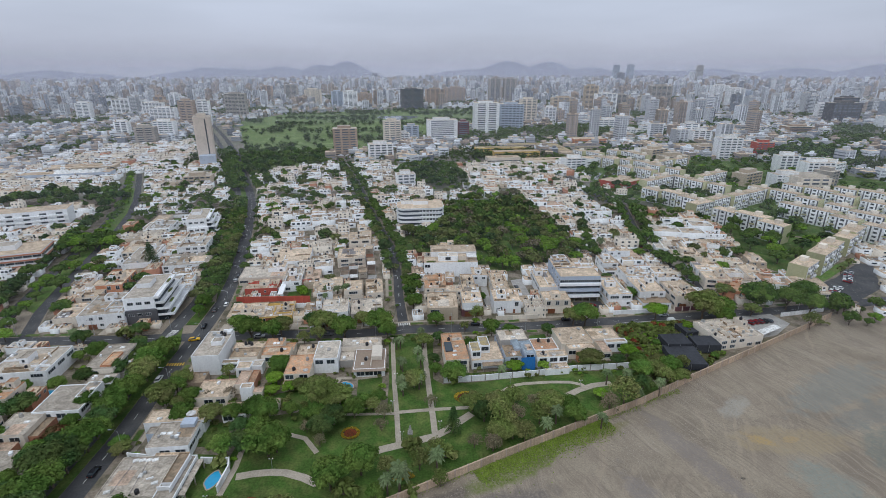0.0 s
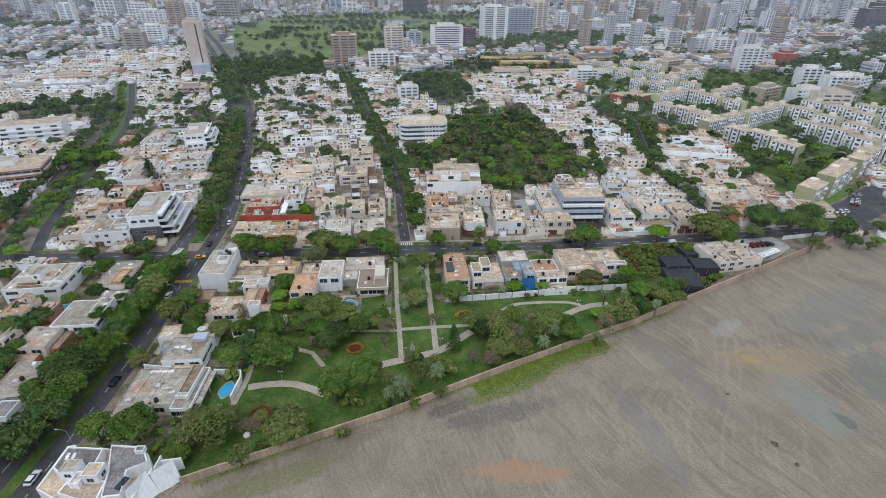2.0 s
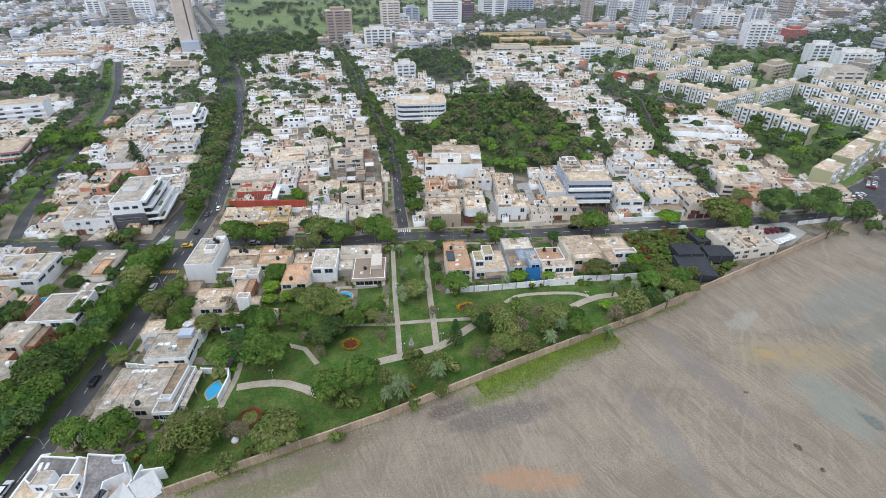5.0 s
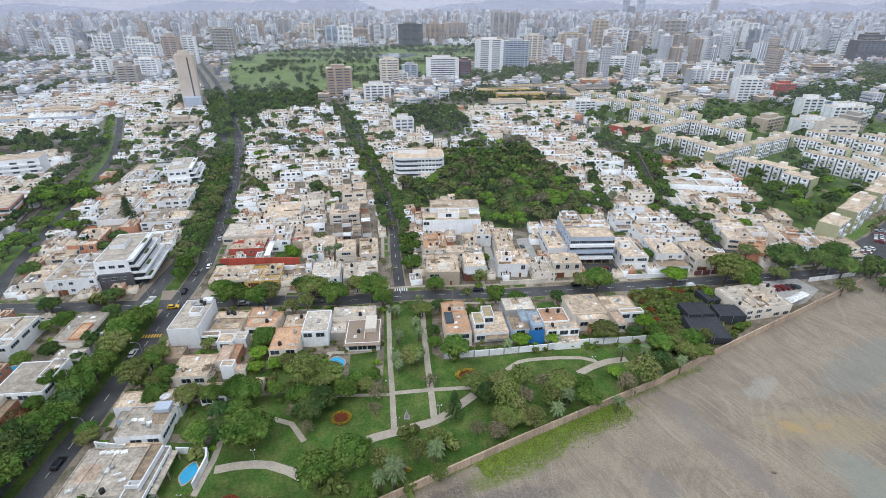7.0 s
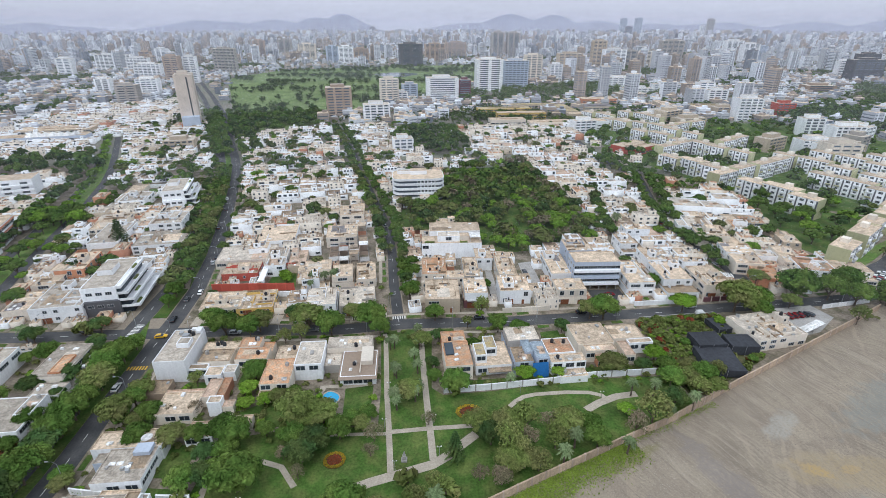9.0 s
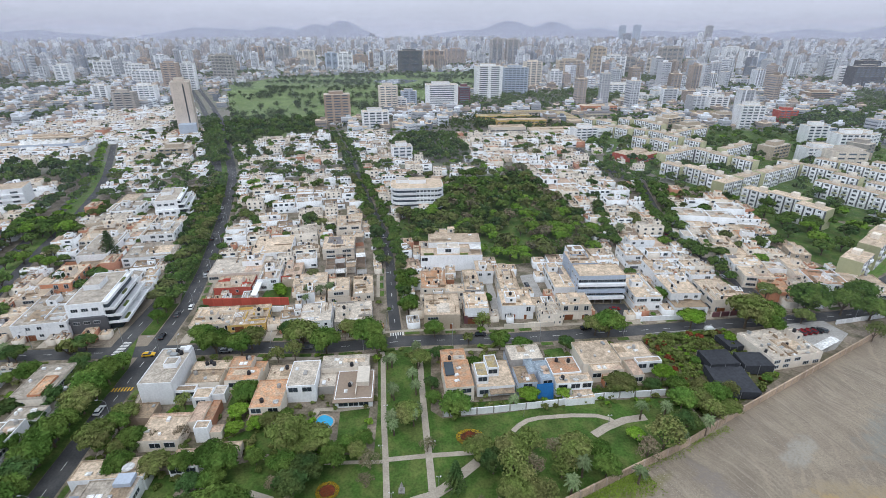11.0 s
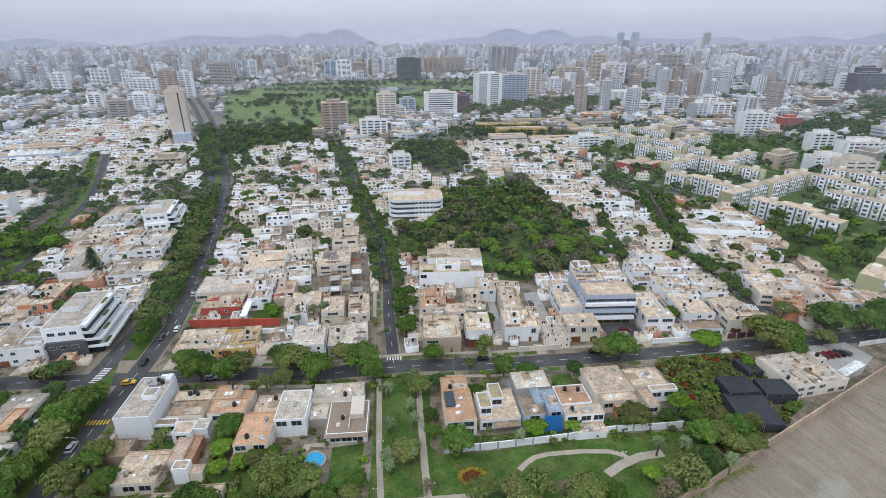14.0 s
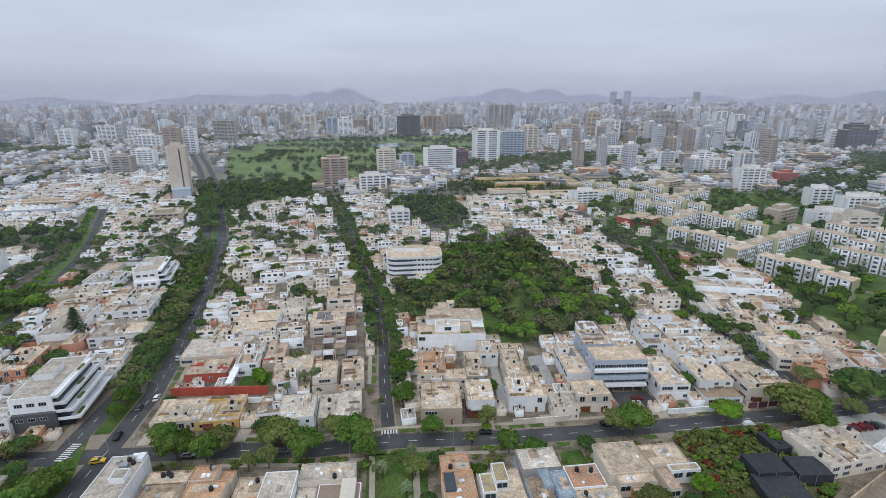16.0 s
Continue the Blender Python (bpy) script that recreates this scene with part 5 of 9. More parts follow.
tree("bright_1", 80.3, 172.3, 4.5)
tree("ficus_3", 62.9, 166.0, 5.0)
tree("ficus_3", 89.4, 165.6, 2.8)
tree("ficus_2", 79.9, 158.6, 4.5)
tree("open_1", 86.0, 152.2, 4.0)
tree("ficus_3", 93.2, 155.1, 3.5)
tree("poinciana", 32.8, 163.7, 4.2)
tree("bright_1", 44.0, 164.7, 3.8)
tree("ficus_3", -5.4, 155.7, 4.0)
tree("ficus_3", 90.4, 183.0, 2.5)
tree("shrub_red", 86.1, 189.3, 1.6)
tree("ficus_3", 85.0, 180.3, 2.2)
tree("ficus_1", 95.3, 179.9, 2.2)
tree("ficus_1", 117.6, 178.0, 1.9)
tree("ficus_2", 114.3, 169.5, 2.0)
tree("bright_1", 114.9, 192.6, 3.3)
tree("palm", -13.1, 181.9, 2.3)
tree("palm", -10.9, 167.3, 2.3)
tree("palm", -10.0, 153.4, 2.6)
tree("palm", -3.6, 154.4, 2.6)
tree("palm", -4.2, 174.2, 2.6)
tree("palm", -2.5, 181.5, 2.4)
tree("palm", -50.2, 225.9, 2.3)
tree("palm", 27.4, 160.0, 2.3)
tree("palm", 41.2, 134.1, 2.8)
tree("palm", 72.1, 144.0, 2.8)
tree("palm", 81.5, 147.3, 2.8)
tree("palm", 36.6, 128.4, 2.8)
tree("palm", 55.3, 131.5, 2.6)
tree("ficus_1", -57.5, 141.9, 6.0)
tree("ficus_2", -48.7, 123.3, 6.5)
tree("ficus_4", -34.1, 132.0, 5.5)
tree("ficus_3", -38.2, 146.8, 6.0)
tree("ficus_1", -27.8, 109.6, 7.0)
tree("ficus_2", -20.0, 114.9, 5.5)
tree("ficus_3", -38.4, 95.6, 6.0)
tree("bright_1", -34.3, 101.5, 2.2)
tree("ficus_1", -15.0, 106.0, 3.6)
tree("dry_1", 0.4, 144.4, 3.2)
tree("ficus_2", -80.9, 139.6, 4.0)
tree("ficus_4", -65.3, 143.4, 3.0)
tree("open_1", -56.3, 94.3, 5.0)
tree("open_1", -63.2, 94.9, 4.5)
tree("ficus_2", -105.4, 106.7, 6.5)
tree("ficus_1", -105.4, 114.0, 6.5)
tree("dry_1", -49.2, 98.5, 4.0)
tree("open_1", -48.9, 88.5, 3.5)
tree("shrub", -45.2, 93.6, 2.5)
tree("palm", -8.8, 108.3, 4.0)
tree("palm", 1.8, 114.7, 3.5)
tree("palm", -12.0, 107.3, 3.0)
tree("open_1", -3.3, 116.0, 4.0)
tree("shrub", -23.6, 108.3, 2.5)
tree("bright_1", -50.3, 154.9, 4.0)
tree("ficus_3", -93.0, 125.9, 3.0)
tree("ficus_4", -57.6, 125.8, 4.5)
tree("shrub", -61.8, 120.8, 2.0)
tree("dry_1", -34.0, 126.7, 3.0)
tree("ficus_1", -82.7, 149.4, 5.0)
tree("ficus_1", -105.4, 185.5, 5.0)
tree("ficus_2", -105.4, 177.5, 5.5)
tree("ficus_1", -105.4, 170.4, 5.5)
tree("ficus_3", -105.4, 163.8, 5.5)
tree("ficus_1", -105.4, 156.5, 5.5)
tree("ficus_2", -105.4, 150.4, 5.5)
tree("ficus_1", -105.4, 143.5, 6.0)
tree("ficus_4", -105.4, 137.2, 6.0)
tree("ficus_1", -104.6, 133.1, 6.0)
tree("ficus_2", -104.3, 127.6, 6.0)
tree("ficus_4", -105.4, 123.9, 6.0)
tree("ficus_4", -113.7, 179.9, 4.5)
tree("ficus_1", -83.1, 199.9, 6.2)
tree("ficus_2", -75.6, 192.5, 5.6)
tree("ficus_1", -66.5, 191.9, 6.5)
tree("ficus_3", -64.0, 195.9, 5.6)
tree("ficus_3", -45.5, 197.3, 6.5)
tree("ficus_1", -35.9, 191.8, 7.5)
tree("ficus_4", -51.1, 202.2, 5.0)
tree("ficus_2", -21.6, 196.7, 6.2)
tree("ficus_1", -17.4, 191.0, 5.6)
tree("ficus_3", -28.9, 202.1, 4.4)
tree("ficus_1", 3.7, 201.0, 5.2)
tree("open_1", 22.6, 204.3, 4.5)
tree("open_1", 16.3, 195.1, 3.0)
tree("ficus_1", 27.7, 191.7, 5.5)
tree("bright_1", 22.0, 203.0, 3.1)
tree("ficus_1", 71.0, 199.0, 8.1)
tree("ficus_3", 65.9, 199.8, 5.0)
tree("poinciana", 105.6, 203.4, 8.8)
tree("ficus_3", 126.8, 202.1, 8.1)
tree("ficus_1", 133.8, 197.7, 6.2)
tree("ficus_1", 158.6, 212.6, 6.0)
tree("ficus_3", 151.5, 204.4, 4.0)
tree("ficus_1", 172.5, 210.2, 9.0)
tree("ficus_2", 180.7, 205.4, 6.0)
tree("ficus_3", 149.7, 224.5, 4.5)
tree("open_1", 161.3, 229.6, 3.0)
tree("ficus_1", -10.0, 243.1, 4.0)
tree("ficus_2", -6.7, 217.6, 4.6)
tree("ficus_1", -14.9, 220.7, 3.0)
tree("ficus_3", -11.3, 256.9, 3.4)
tree("ficus_4", -8.8, 231.6, 4.0)
tree("ficus_1", -90.1, 155.4, 5.0)
tree("ficus_2", -90.6, 148.4, 3.0)
tree("ficus_3", -85.3, 146.6, 3.0)
tree("ficus_3", -71.6, 139.4, 4.2)
tree("bright_1", -56.7, 160.2, 4.2)
tree("bright_1", -56.1, 153.6, 3.6)
tree("ficus_2", -53.8, 139.0, 5.0)
tree("ficus_1", -55.1, 134.0, 5.0)
tree("ficus_1", -46.7, 124.9, 6.5)
tree("dry_1", -77.8, 151.3, 2.6)
tree("dry_1", -70.2, 151.6, 3.2)
tree("ficus_3", -44.8, 139.0, 2.5)
tree("ficus_1", -41.2, 140.5, 3.0)
tree("shrub_red", -42.4, 170.6, 2.5)
tree("ficus_4", -145.1, 190.8, 5.0)
tree("palm", -149.5, 192.6, 3.0)
tree("ficus_4", -124.7, 197.5, 5.0)
tree("ficus_4", -165.1, 247.2, 5.0)
tree("ficus_1", -153.8, 242.9, 4.0)
tree("conifer", -159.8, 277.4, 5.5)
tree("bright_1", -202.2, 274.8, 5.0)
tree("ficus_1", -191.1, 246.3, 6.0)
tree("ficus_1", -192.5, 281.8, 5.0)
tree("bright_1", -204.2, 310.9, 7.0)
tree("ficus_1", -171.5, 219.2, 6.0)
tree("ficus_4", -91.6, 221.2, 3.0)
tree("bright_1", -64.4, 237.7, 3.4)
tree("ficus_1", -97.2, 348.7, 5.0)
tree("ficus_1", -38.5, 228.1, 2.2)
tree("shrub", -36.1, 231.6, 1.8)
tree("ficus_3", -59.8, 315.2, 5.0)
tree("ficus_4", -67.0, 317.8, 6.0)
tree("ficus_1", -53.7, 308.1, 4.0)
tree("ficus_1", -36.9, 340.6, 5.0)
tree("ficus_2", -42.6, 358.7, 5.0)
tree("open_1", 50.3, 262.2, 3.0)
tree("bright_1", 47.1, 279.0, 5.5)
tree("ficus_4", 50.2, 215.7, 3.0)
tree("ficus_1", 62.6, 216.0, 2.5)
tree("palm", 110.2, 294.3, 4.0)
tree("ficus_1", 98.6, 288.8, 4.0)
tree("ficus_1", 147.4, 310.7, 5.5)
tree("ficus_2", 147.2, 269.6, 4.5)
tree("dry_1", 142.8, 269.4, 3.0)
tree("ficus_1", 149.4, 253.8, 3.5)
tree("ficus_3", 153.7, 243.8, 3.5)
tree("ficus_1", 190.1, 278.6, 5.0)
tree("ficus_2", 178.2, 275.1, 5.0)
tree("ficus_1", 213.4, 306.8, 6.0)
tree("bright_1", 223.1, 298.1, 5.5)
tree("open_1", -18.0, 264.8, 3.0)
tree("shrub", -130.1, 195.9, 3.0)
tree("rusty", -108.8, 143.6, 3.6)
tree("rusty", -118.5, 144.0, 3.6)
tree("magenta", 134.2, 225.7, 3.2)
tree("shrub", 8.1, 158.6, 2.4)
tree("palm", 65.1, 154.4, 2.6)
tree("palm", 72.2, 154.1, 2.6)
tree("ficus_3", 14.5, 141.1, 4.5)
tree("open_1", 22.3, 133.9, 5.0)
tree("open_1", 28.4, 141.2, 5.0)
tree("ficus_3", 40.4, 139.6, 5.0)
tree("ficus_3", 21.3, 127.1, 4.0)
tree("dry_1", 13.5, 124.3, 3.5)
tree("ficus_1", 47.1, 139.9, 4.5)
tree("ficus_3", 84.5, 158.4, 4.5)
tree("ficus_2", 91.2, 160.2, 4.0)
tree("ficus_1", 81.4, 165.9, 4.5)
tree("ficus_3", 88.6, 172.7, 2.5)
tree("bright_1", 90.3, 156.6, 3.5)
tree("ficus_3", 98.1, 189.8, 2.3)
tree("ficus_2", 90.7, 190.4, 2.2)
tree("ficus_3", 82.7, 187.2, 2.6)
tree("bright_1", 89.8, 179.1, 1.9)
tree("ficus_2", 94.8, 174.8, 2.2)
tree("ficus_3", 105.8, 166.9, 1.9)
tree("open_1", 97.1, 162.1, 3.5)
tree("shrub", -5.5, 124.5, 2.2)
tree("open_1", 1.7, 120.5, 3.5)
tree("shrub", 4.6, 120.7, 2.5)
tree("ficus_1", -22.7, 145.9, 3.5)
tree("ficus_2", -25.1, 139.9, 4.0)
tree("ficus_3", -19.1, 142.9, 3.0)
tree("ficus_3", -35.7, 145.4, 4.5)
tree("dry_1", -39.4, 133.3, 3.0)
tree("ficus_2", -64.5, 139.7, 3.6)
tree("ficus_4", -60.3, 133.2, 4.0)
tree("ficus_1", -55.6, 127.0, 4.5)
tree("ficus_2", -62.4, 124.2, 4.0)
tree("ficus_3", -88.1, 135.6, 2.5)
tree("ficus_2", -89.5, 124.8, 2.6)
tree("ficus_3", -46.8, 155.9, 3.0)
tree("ficus_1", -42.0, 157.7, 3.5)
tree("ficus_2", -46.3, 141.7, 3.0)
tree("ficus_3", -89.7, 159.0, 4.0)
tree("ficus_1", -91.6, 153.9, 3.0)
tree("ficus_3", -55.9, 100.6, 4.0)
tree("ficus_1", -61.7, 100.3, 4.5)
tree("ficus_2", -64.6, 90.8, 3.0)
tree("shrub", -5.7, 107.7, 3.0)
tree("open_1", 2.5, 109.9, 3.0)
tree("open_1", -12.5, 114.4, 3.5)
tree("dry_1", 18.9, 122.7, 4.0)
tree("ficus_3", 25.9, 127.8, 4.0)


for key, x, y, r in (("ficus_4", -104.2, 101.0, 7.4), ("ficus_1", -90.2, 98.2, 5.8), ("ficus_2", -79.0, 97.0, 6.2), ("ficus_1", -95.0, 128.3, 3.6), ("ficus_3", -92.0, 148.6, 5.2), ("ficus_4", -107.9, 117.6, 7.4), ("ficus_4", -132.5, 122.3, 6.0), ("ficus_4", -108.5, 91.5, 7.6), ("ficus_3", -63.5, 99.4, 4.4),
                     ("ficus_4", -136.5, 146.0, 5.6), ("ficus_2", -138.0, 113.0, 7.0), ("ficus_4", -131.0, 101.0, 6.6), ("palm", -11.6, 182.6, 2.5), ("palm", -10.1, 165.9, 2.5), ("palm", -9.3, 150.9, 2.5), ("palm", -3.1, 189.3, 2.5), ("palm", -3.0, 168.1, 2.5), ("palm", -2.8, 157.4, 2.5),
                     ("ficus_1", 137.1, 205.1, 7.4), ("ficus_2", 158.4, 211.4, 8.4), ("ficus_1", 187.0, 218.7, 8.6), ("dry_1", 55.9, 276, 4.6), ("dry_1", 77.0, 280.0, 4.8), ("dry_1", 84.0, 286.0, 4.4), ("bright_1", 46.4, 280.4, 6.4), ("bright_1", 62.8, 286, 5.4), ("bright_1", 60.5, 146.5, 3.6), ("ficus_1", -5.4, 225.0, 4.2), ("ficus_2", -5.0, 240.0, 4.2), ("ficus_1", -6.6, 250.0, 4.0), ("ficus_3", -19.6, 226.0, 3.2)):
    tree(key, x, y, r)

# ---- tree rows ----
for key, x, y, r in (("ficus_4", -141.9, 140.7, 5.5), ("ficus_1", -134.1, 131.5, 4.6), ("ficus_4", -135.9, 125.6, 5.5), ("ficus_3", -146.8, 151.4, 4.2), ("rusty", -119.3, 135.0, 3.4), ("rusty", -120.5, 130.5, 3.0), ("rusty", -117.5, 139.5, 3.0), ("ficus_1", -116.8, 113.0, 4.5), ("ficus_2", -116.5, 124.0, 4.2),
                     ("ficus_1", -105.0, 96.0, 5.6), ("ficus_4", -104.8, 119.0, 5.6), ("ficus_1", -105.0, 135.0, 5.4), ("ficus_2", -105.4, 144.0, 5.6), ("ficus_1", -106.2, 153.0, 5.4), ("ficus_4", -106.8, 162.5, 5.4), ("ficus_2", -107.4, 172.0, 5.2), ("ficus_1", -108.2, 180.5, 4.8), ("ficus_1", -107.4, 215.0, 4.2), ("ficus_2", -108.0, 223.5, 4.6), ("dry_1", 66, 270, 4.0), ("dry_1", 72, 276, 4.4), ("bright_1", 52, 274, 4.6), ("open_1", -65.5, 101.2, 3.4), ("dry_1", -53.0, 99.5, 3.4)):
    tree(key, x, y, r)
rng = random.Random(3)
for line, step, r, keys in (
        (offset_line(ROAD_B, 5.8)[6:11], 7.6, 4.6, ("ficus_1", "ficus_2", "ficus_3")),
        (offset_line(ROAD_B, 11.0)[6:11], 8.0, 4.8, ("ficus_1", "ficus_2", "ficus_3")),
        (offset_line(ROAD_BW, 6.0)[0:4], 9.5, 4.2, ("ficus_4", "ficus_1", "ficus_2")),
        (offset_line(ROAD_BW, 5.0)[6:12], 10, 3.8, ("ficus_1", "ficus_2", "ficus_4")),
        (offset_line(ROAD_B, -6.0)[7:11], 15, 3.2, ("ficus_1", "ficus_2", "ficus_4")),
        ([(-179, 472), (-273, 701)], 8.0, 5.5, ("ficus_1", "ficus_2")), ([(-157, 472), (-250, 696)], 8.0, 5.5, ("ficus_1", "ficus_4")),
        ([(-171, 470), (-267, 704)], 7.0, 5.6, ("ficus_1", "ficus_2", "ficus_4")), ([(-149, 479), (-235, 696)], 9.0, 6, ("ficus_1", "ficus_4")),
        (offset_line(ROAD_C, 4.4)[2:9], 7.5, 4.4, ("ficus_1", "ficus_4", "ficus_3")), (offset_line(ROAD_C, -4.4)[1:9], 7.5, 4.2, ("ficus_2", "ficus_1")),
        (offset_line(ROAD_E, 7)[0:9], 11, 4.4, ("bright_1", "ficus_1")), (offset_line(ROAD_EW, 7)[0:8], 10, 5, ("ficus_1", "ficus_4")), (offset_line(ROAD_E, -7)[1:7], 16, 4.0, ("ficus_2", "bright_1")),
        (offset_line(ROAD_D, 5.2)[1:9], 8, 4.6, ("ficus_2", "ficus_1")), (offset_line(ROAD_D, -5.2)[2:9], 8, 4.6, ("ficus_2", "ficus_1")),
        ([(-145.0, 431.8), (-56.8, 427.2)], 9, 4, ("ficus_1", "ficus_3")), ([(-44.7, 427.0), (143.8, 419.5)], 11, 4, ("ficus_1", "ficus_3")),
        ([(102.5, 280.9), (111.0, 331.2), (128.6, 401.4)], 9, 4.5, ("ficus_1", "ficus_4"))):
    for x, y, a in along(line, step, 2):
        tree(rng.choice(keys), x + rng.uniform(-1.2, 1.2), y + rng.uniform(-1.2, 1.2), r * rng.uniform(0.8, 1.2))


def scatter(poly, step, keys, r, chance=1.0, seed=1, tall=1.0, gaps=0.0):
    g = random.Random(seed)
    xs, ys = [p[0] for p in poly], [p[1] for p in poly]
    x = min(xs)
    while x < max(xs):
        y = min(ys)
        while y < max(ys):
            px, py = x + g.uniform(-0.45, 0.45) * step, y + g.uniform(-0.45, 0.45) * step
            if inside(px, py, poly) and g.random() < chance and not (gaps and noise.noise(Vector((px / 20, py / 20, 5.0))) > gaps):
                tree(g.choice(keys), px, py, r * g.uniform(0.7, 1.3), tall=tall)
            y += step
        x += step


scatter(WOODS, 7.0, ("ficus_1", "ficus_2", "ficus_3", "ficus_3", "open_1", "open_1", "ficus_1", "ficus_2", "bright_1", "bright_1", "dry_1", "ficus_4"), 4.9, 0.95, 7, gaps=0.48)
scatter(WOODS_2, 8.0, ("ficus_1", "ficus_4", "ficus_2"), 5.4, 0.95, 8)
scatter([(-208, 550), (-137, 580), (-118, 645), (-130, 695), (-240, 696)], 10, ("ficus_1", "ficus_4", "ficus_2"), 6.0, 0.9, 9)
scatter([(83.5, 166.2), (89.8, 197.3), (118.0, 201.1), (114.8, 186.1), (97.8, 186.2), (91.5, 160.0)], 3.6, ("ficus_3", "shrub", "shrub", "open_1", "shrub_red", "bright_1", "shrub"), 1.5, 0.85, 10)
for poly in (WOODS, WOODS_2, GOLF_AREA, ESTATE, PARK):
    mark_area(poly)
for line, width in ROADS:
    mark_line(line, width + 5.5)
mark_area([(83.8, 150.0), (85.8, 200.4), (162.2, 207.8), (187.2, 204.6), (123.7, 169.9)])
mark_area([(-49.3, 251.9), (-24.2, 250.7), (-28.8, 298.0), (-50.9, 296.2)])
mark_area([(160, 497), (210, 501), (239.3, 448.8), (189.0, 433.1)])

CORNER_LAWN = [(198, 262), (204, 247), (222, 262), (262, 290), (292, 298), (256, 312), (236, 352), (214, 344), (204, 300)]
CAR_PARK = [(196, 222), (214, 217), (240, 232), (262, 262), (258, 268), (226, 246), (206, 236)]
mark_area(CORNER_LAWN)
mark_area(CAR_PARK)
mark(229, 260, 36, 84, 16)
block("lawn_estate_corner", CORNER_LAWN, LAWN, 0.2, "green lawn beside the flats of the estate", "lawn")
block("pavement_car_park", CAR_PARK, ASPHALT, 0.19, "grey car park beside the flats", "car park")
block("lawn_car_park", [(210, 238), (226, 248), (258, 270), (262, 276), (236, 262), (206, 243)], BRIGHT_LAWN, 0.21, "green lawn strip beside the car park", "lawn")
for key, x, y, r in (("ficus_1", 208, 268, 6.5), ("ficus_2", 222, 272, 6.0), ("ficus_4", 236, 286, 6.5), ("ficus_1", 221, 312, 6.0), ("bright_1", 250, 297, 6.0), ("ficus_2", 222, 336, 6.0), ("ficus_4", 262, 300, 5.5), ("ficus_1", 194, 205, 6.0), ("bright_1", 216, 283, 6.0), ("ficus_2", 226, 300, 6.5), ("ficus_4", 207, 292, 5.5), ("ficus_1", 240, 306, 5.0), ("ficus_2", 212, 322, 6.0), ("open_1", 233, 251, 3.0), ("ficus_3", 247, 262, 3.4), ("ficus_1", 200, 212, 5.0), ("ficus_2", 216, 209, 4.0)):
    tree(key, x, y, r)
mark(-129, 224.5, 9, 24, 32)
mark(-160, 350, 14, 26, 32)
mark(-288, 362, 19, 54, 20)
mark(-243, 284, 19, 40, 26)
mark(-66, 238, 4, 15, 17)
mark(-75, 226, 0, 42, 6)
scatter([(-352, 412), (-262, 416), (-258, 436), (-300, 462), (-352, 470)], 10, ("ficus_1", "ficus_4", "ficus_2"), 6.6, 0.95, 12)
scatter([(-228, 306), (-205, 306), (-205, 330), (-226, 332)], 8, ("bright_1", "ficus_1"), 5.6, 0.9, 13)
scatter([(-206, 406), (-172, 404), (-172, 428), (-206, 430)], 9, ("ficus_1", "ficus_2", "bright_1"), 4.6, 0.8, 14)
for x, y in ((-66, 241), (-63, 235), (-50, 232), (-45, 231), (-41, 233)):
    tree("bright_1" if x < -62 else "palm", x, y, 3.0 if x < -62 else 3.2)
mark_area([(-352, 412), (-262, 416), (-258, 436), (-300, 462), (-352, 470)])
mark_area([(-206, 406), (-172, 404), (-172, 428), (-206, 430)])
mark(75.5, 228.5, 0, 22, 14)
mark(-79, 83, 0, 36, 22)
for x, y, w, d in ((-41, 166, 20, 16), (-30, 158, 26, 12), (-66, 116, 18, 22), (-71, 134, 14, 14), (-45, 152, 12, 12), (-40, 130, 50, 26)):
    mark(x, y, 0, w, d)

# ---- the middle distance: flat-roofed houses in rows, built in twenty kinds ----
KINDS = []
COLD = [("white", "tan"), ("cream", "tan"), ("white", "pink"), ("white", "flat"), ("cream", "flat"), ("white", "brown"), ("white", "tan"), ("cream", "orange"), ("white", "pink"), ("cream", "brown"), ("white", "tan"), ("white", "flat"), ("white", "orange"), ("rust", "tan"), ("white", "tan"), ("tan", "flat")]
for k in range(26):
    g = random.Random(100 + k)
    wall, roof = COLD[k % len(COLD)]
    w, d = g.uniform(10, 17), g.uniform(11, 17)
    e = house(0, -300 - 40 * k, 0, w, d, g.choice((3.4, 3.8, 4.2, 6.0, 6.3, 6.3, 6.6, 8.8)), wall, roof, sides="sew", seed=k)
    KINDS.append((e, w, d))
for k in range(8):
    g = random.Random(300 + k)
    wall, roof = COLD[(k * 3 + 1) % len(COLD)]
    w, d = g.uniform(4.5, 6.5), g.uniform(5, 8)
    KINDS.append((house(0, -2000 - 40 * k, 0, w, d, g.choice((2.9, 3.2, 3.4)), wall, roof, sides="s", seed=400 + k), w, d))
used = set()


PLAIN_WINDOW = {}
for me in WINDOWS + [RIBBON_WINDOW]:
    xs, zs = [v.co.x for v in me.vertices], [v.co.z for v in me.vertices]
    PLAIN_WINDOW[me.name] = Shape().box(0, -0.05, min(zs) + 0.1, max(xs) - min(xs) - 0.2, 0.1, max(zs) - min(zs) - 0.2).mesh(me.name + "_far", [GLASS])


def put_house(i, m, y):
    """A house of kind i: its own object where the camera passes near, else joined with the far ones."""
    e = KINDS[i][0]
    if y > 256 or i >= 26 or abs(m.translation.x) > 195:
        for o in e.children_recursive:
            FAR_HOUSES.add(PLAIN_WINDOW.get(o.data.name, o.data), m @ (o.matrix_basis if o.parent is e else o.parent.matrix_basis @ o.matrix_basis))
    elif i in used:
        copy_thing(e, m)
    else:
        e.matrix_basis = m
        used.add(i)


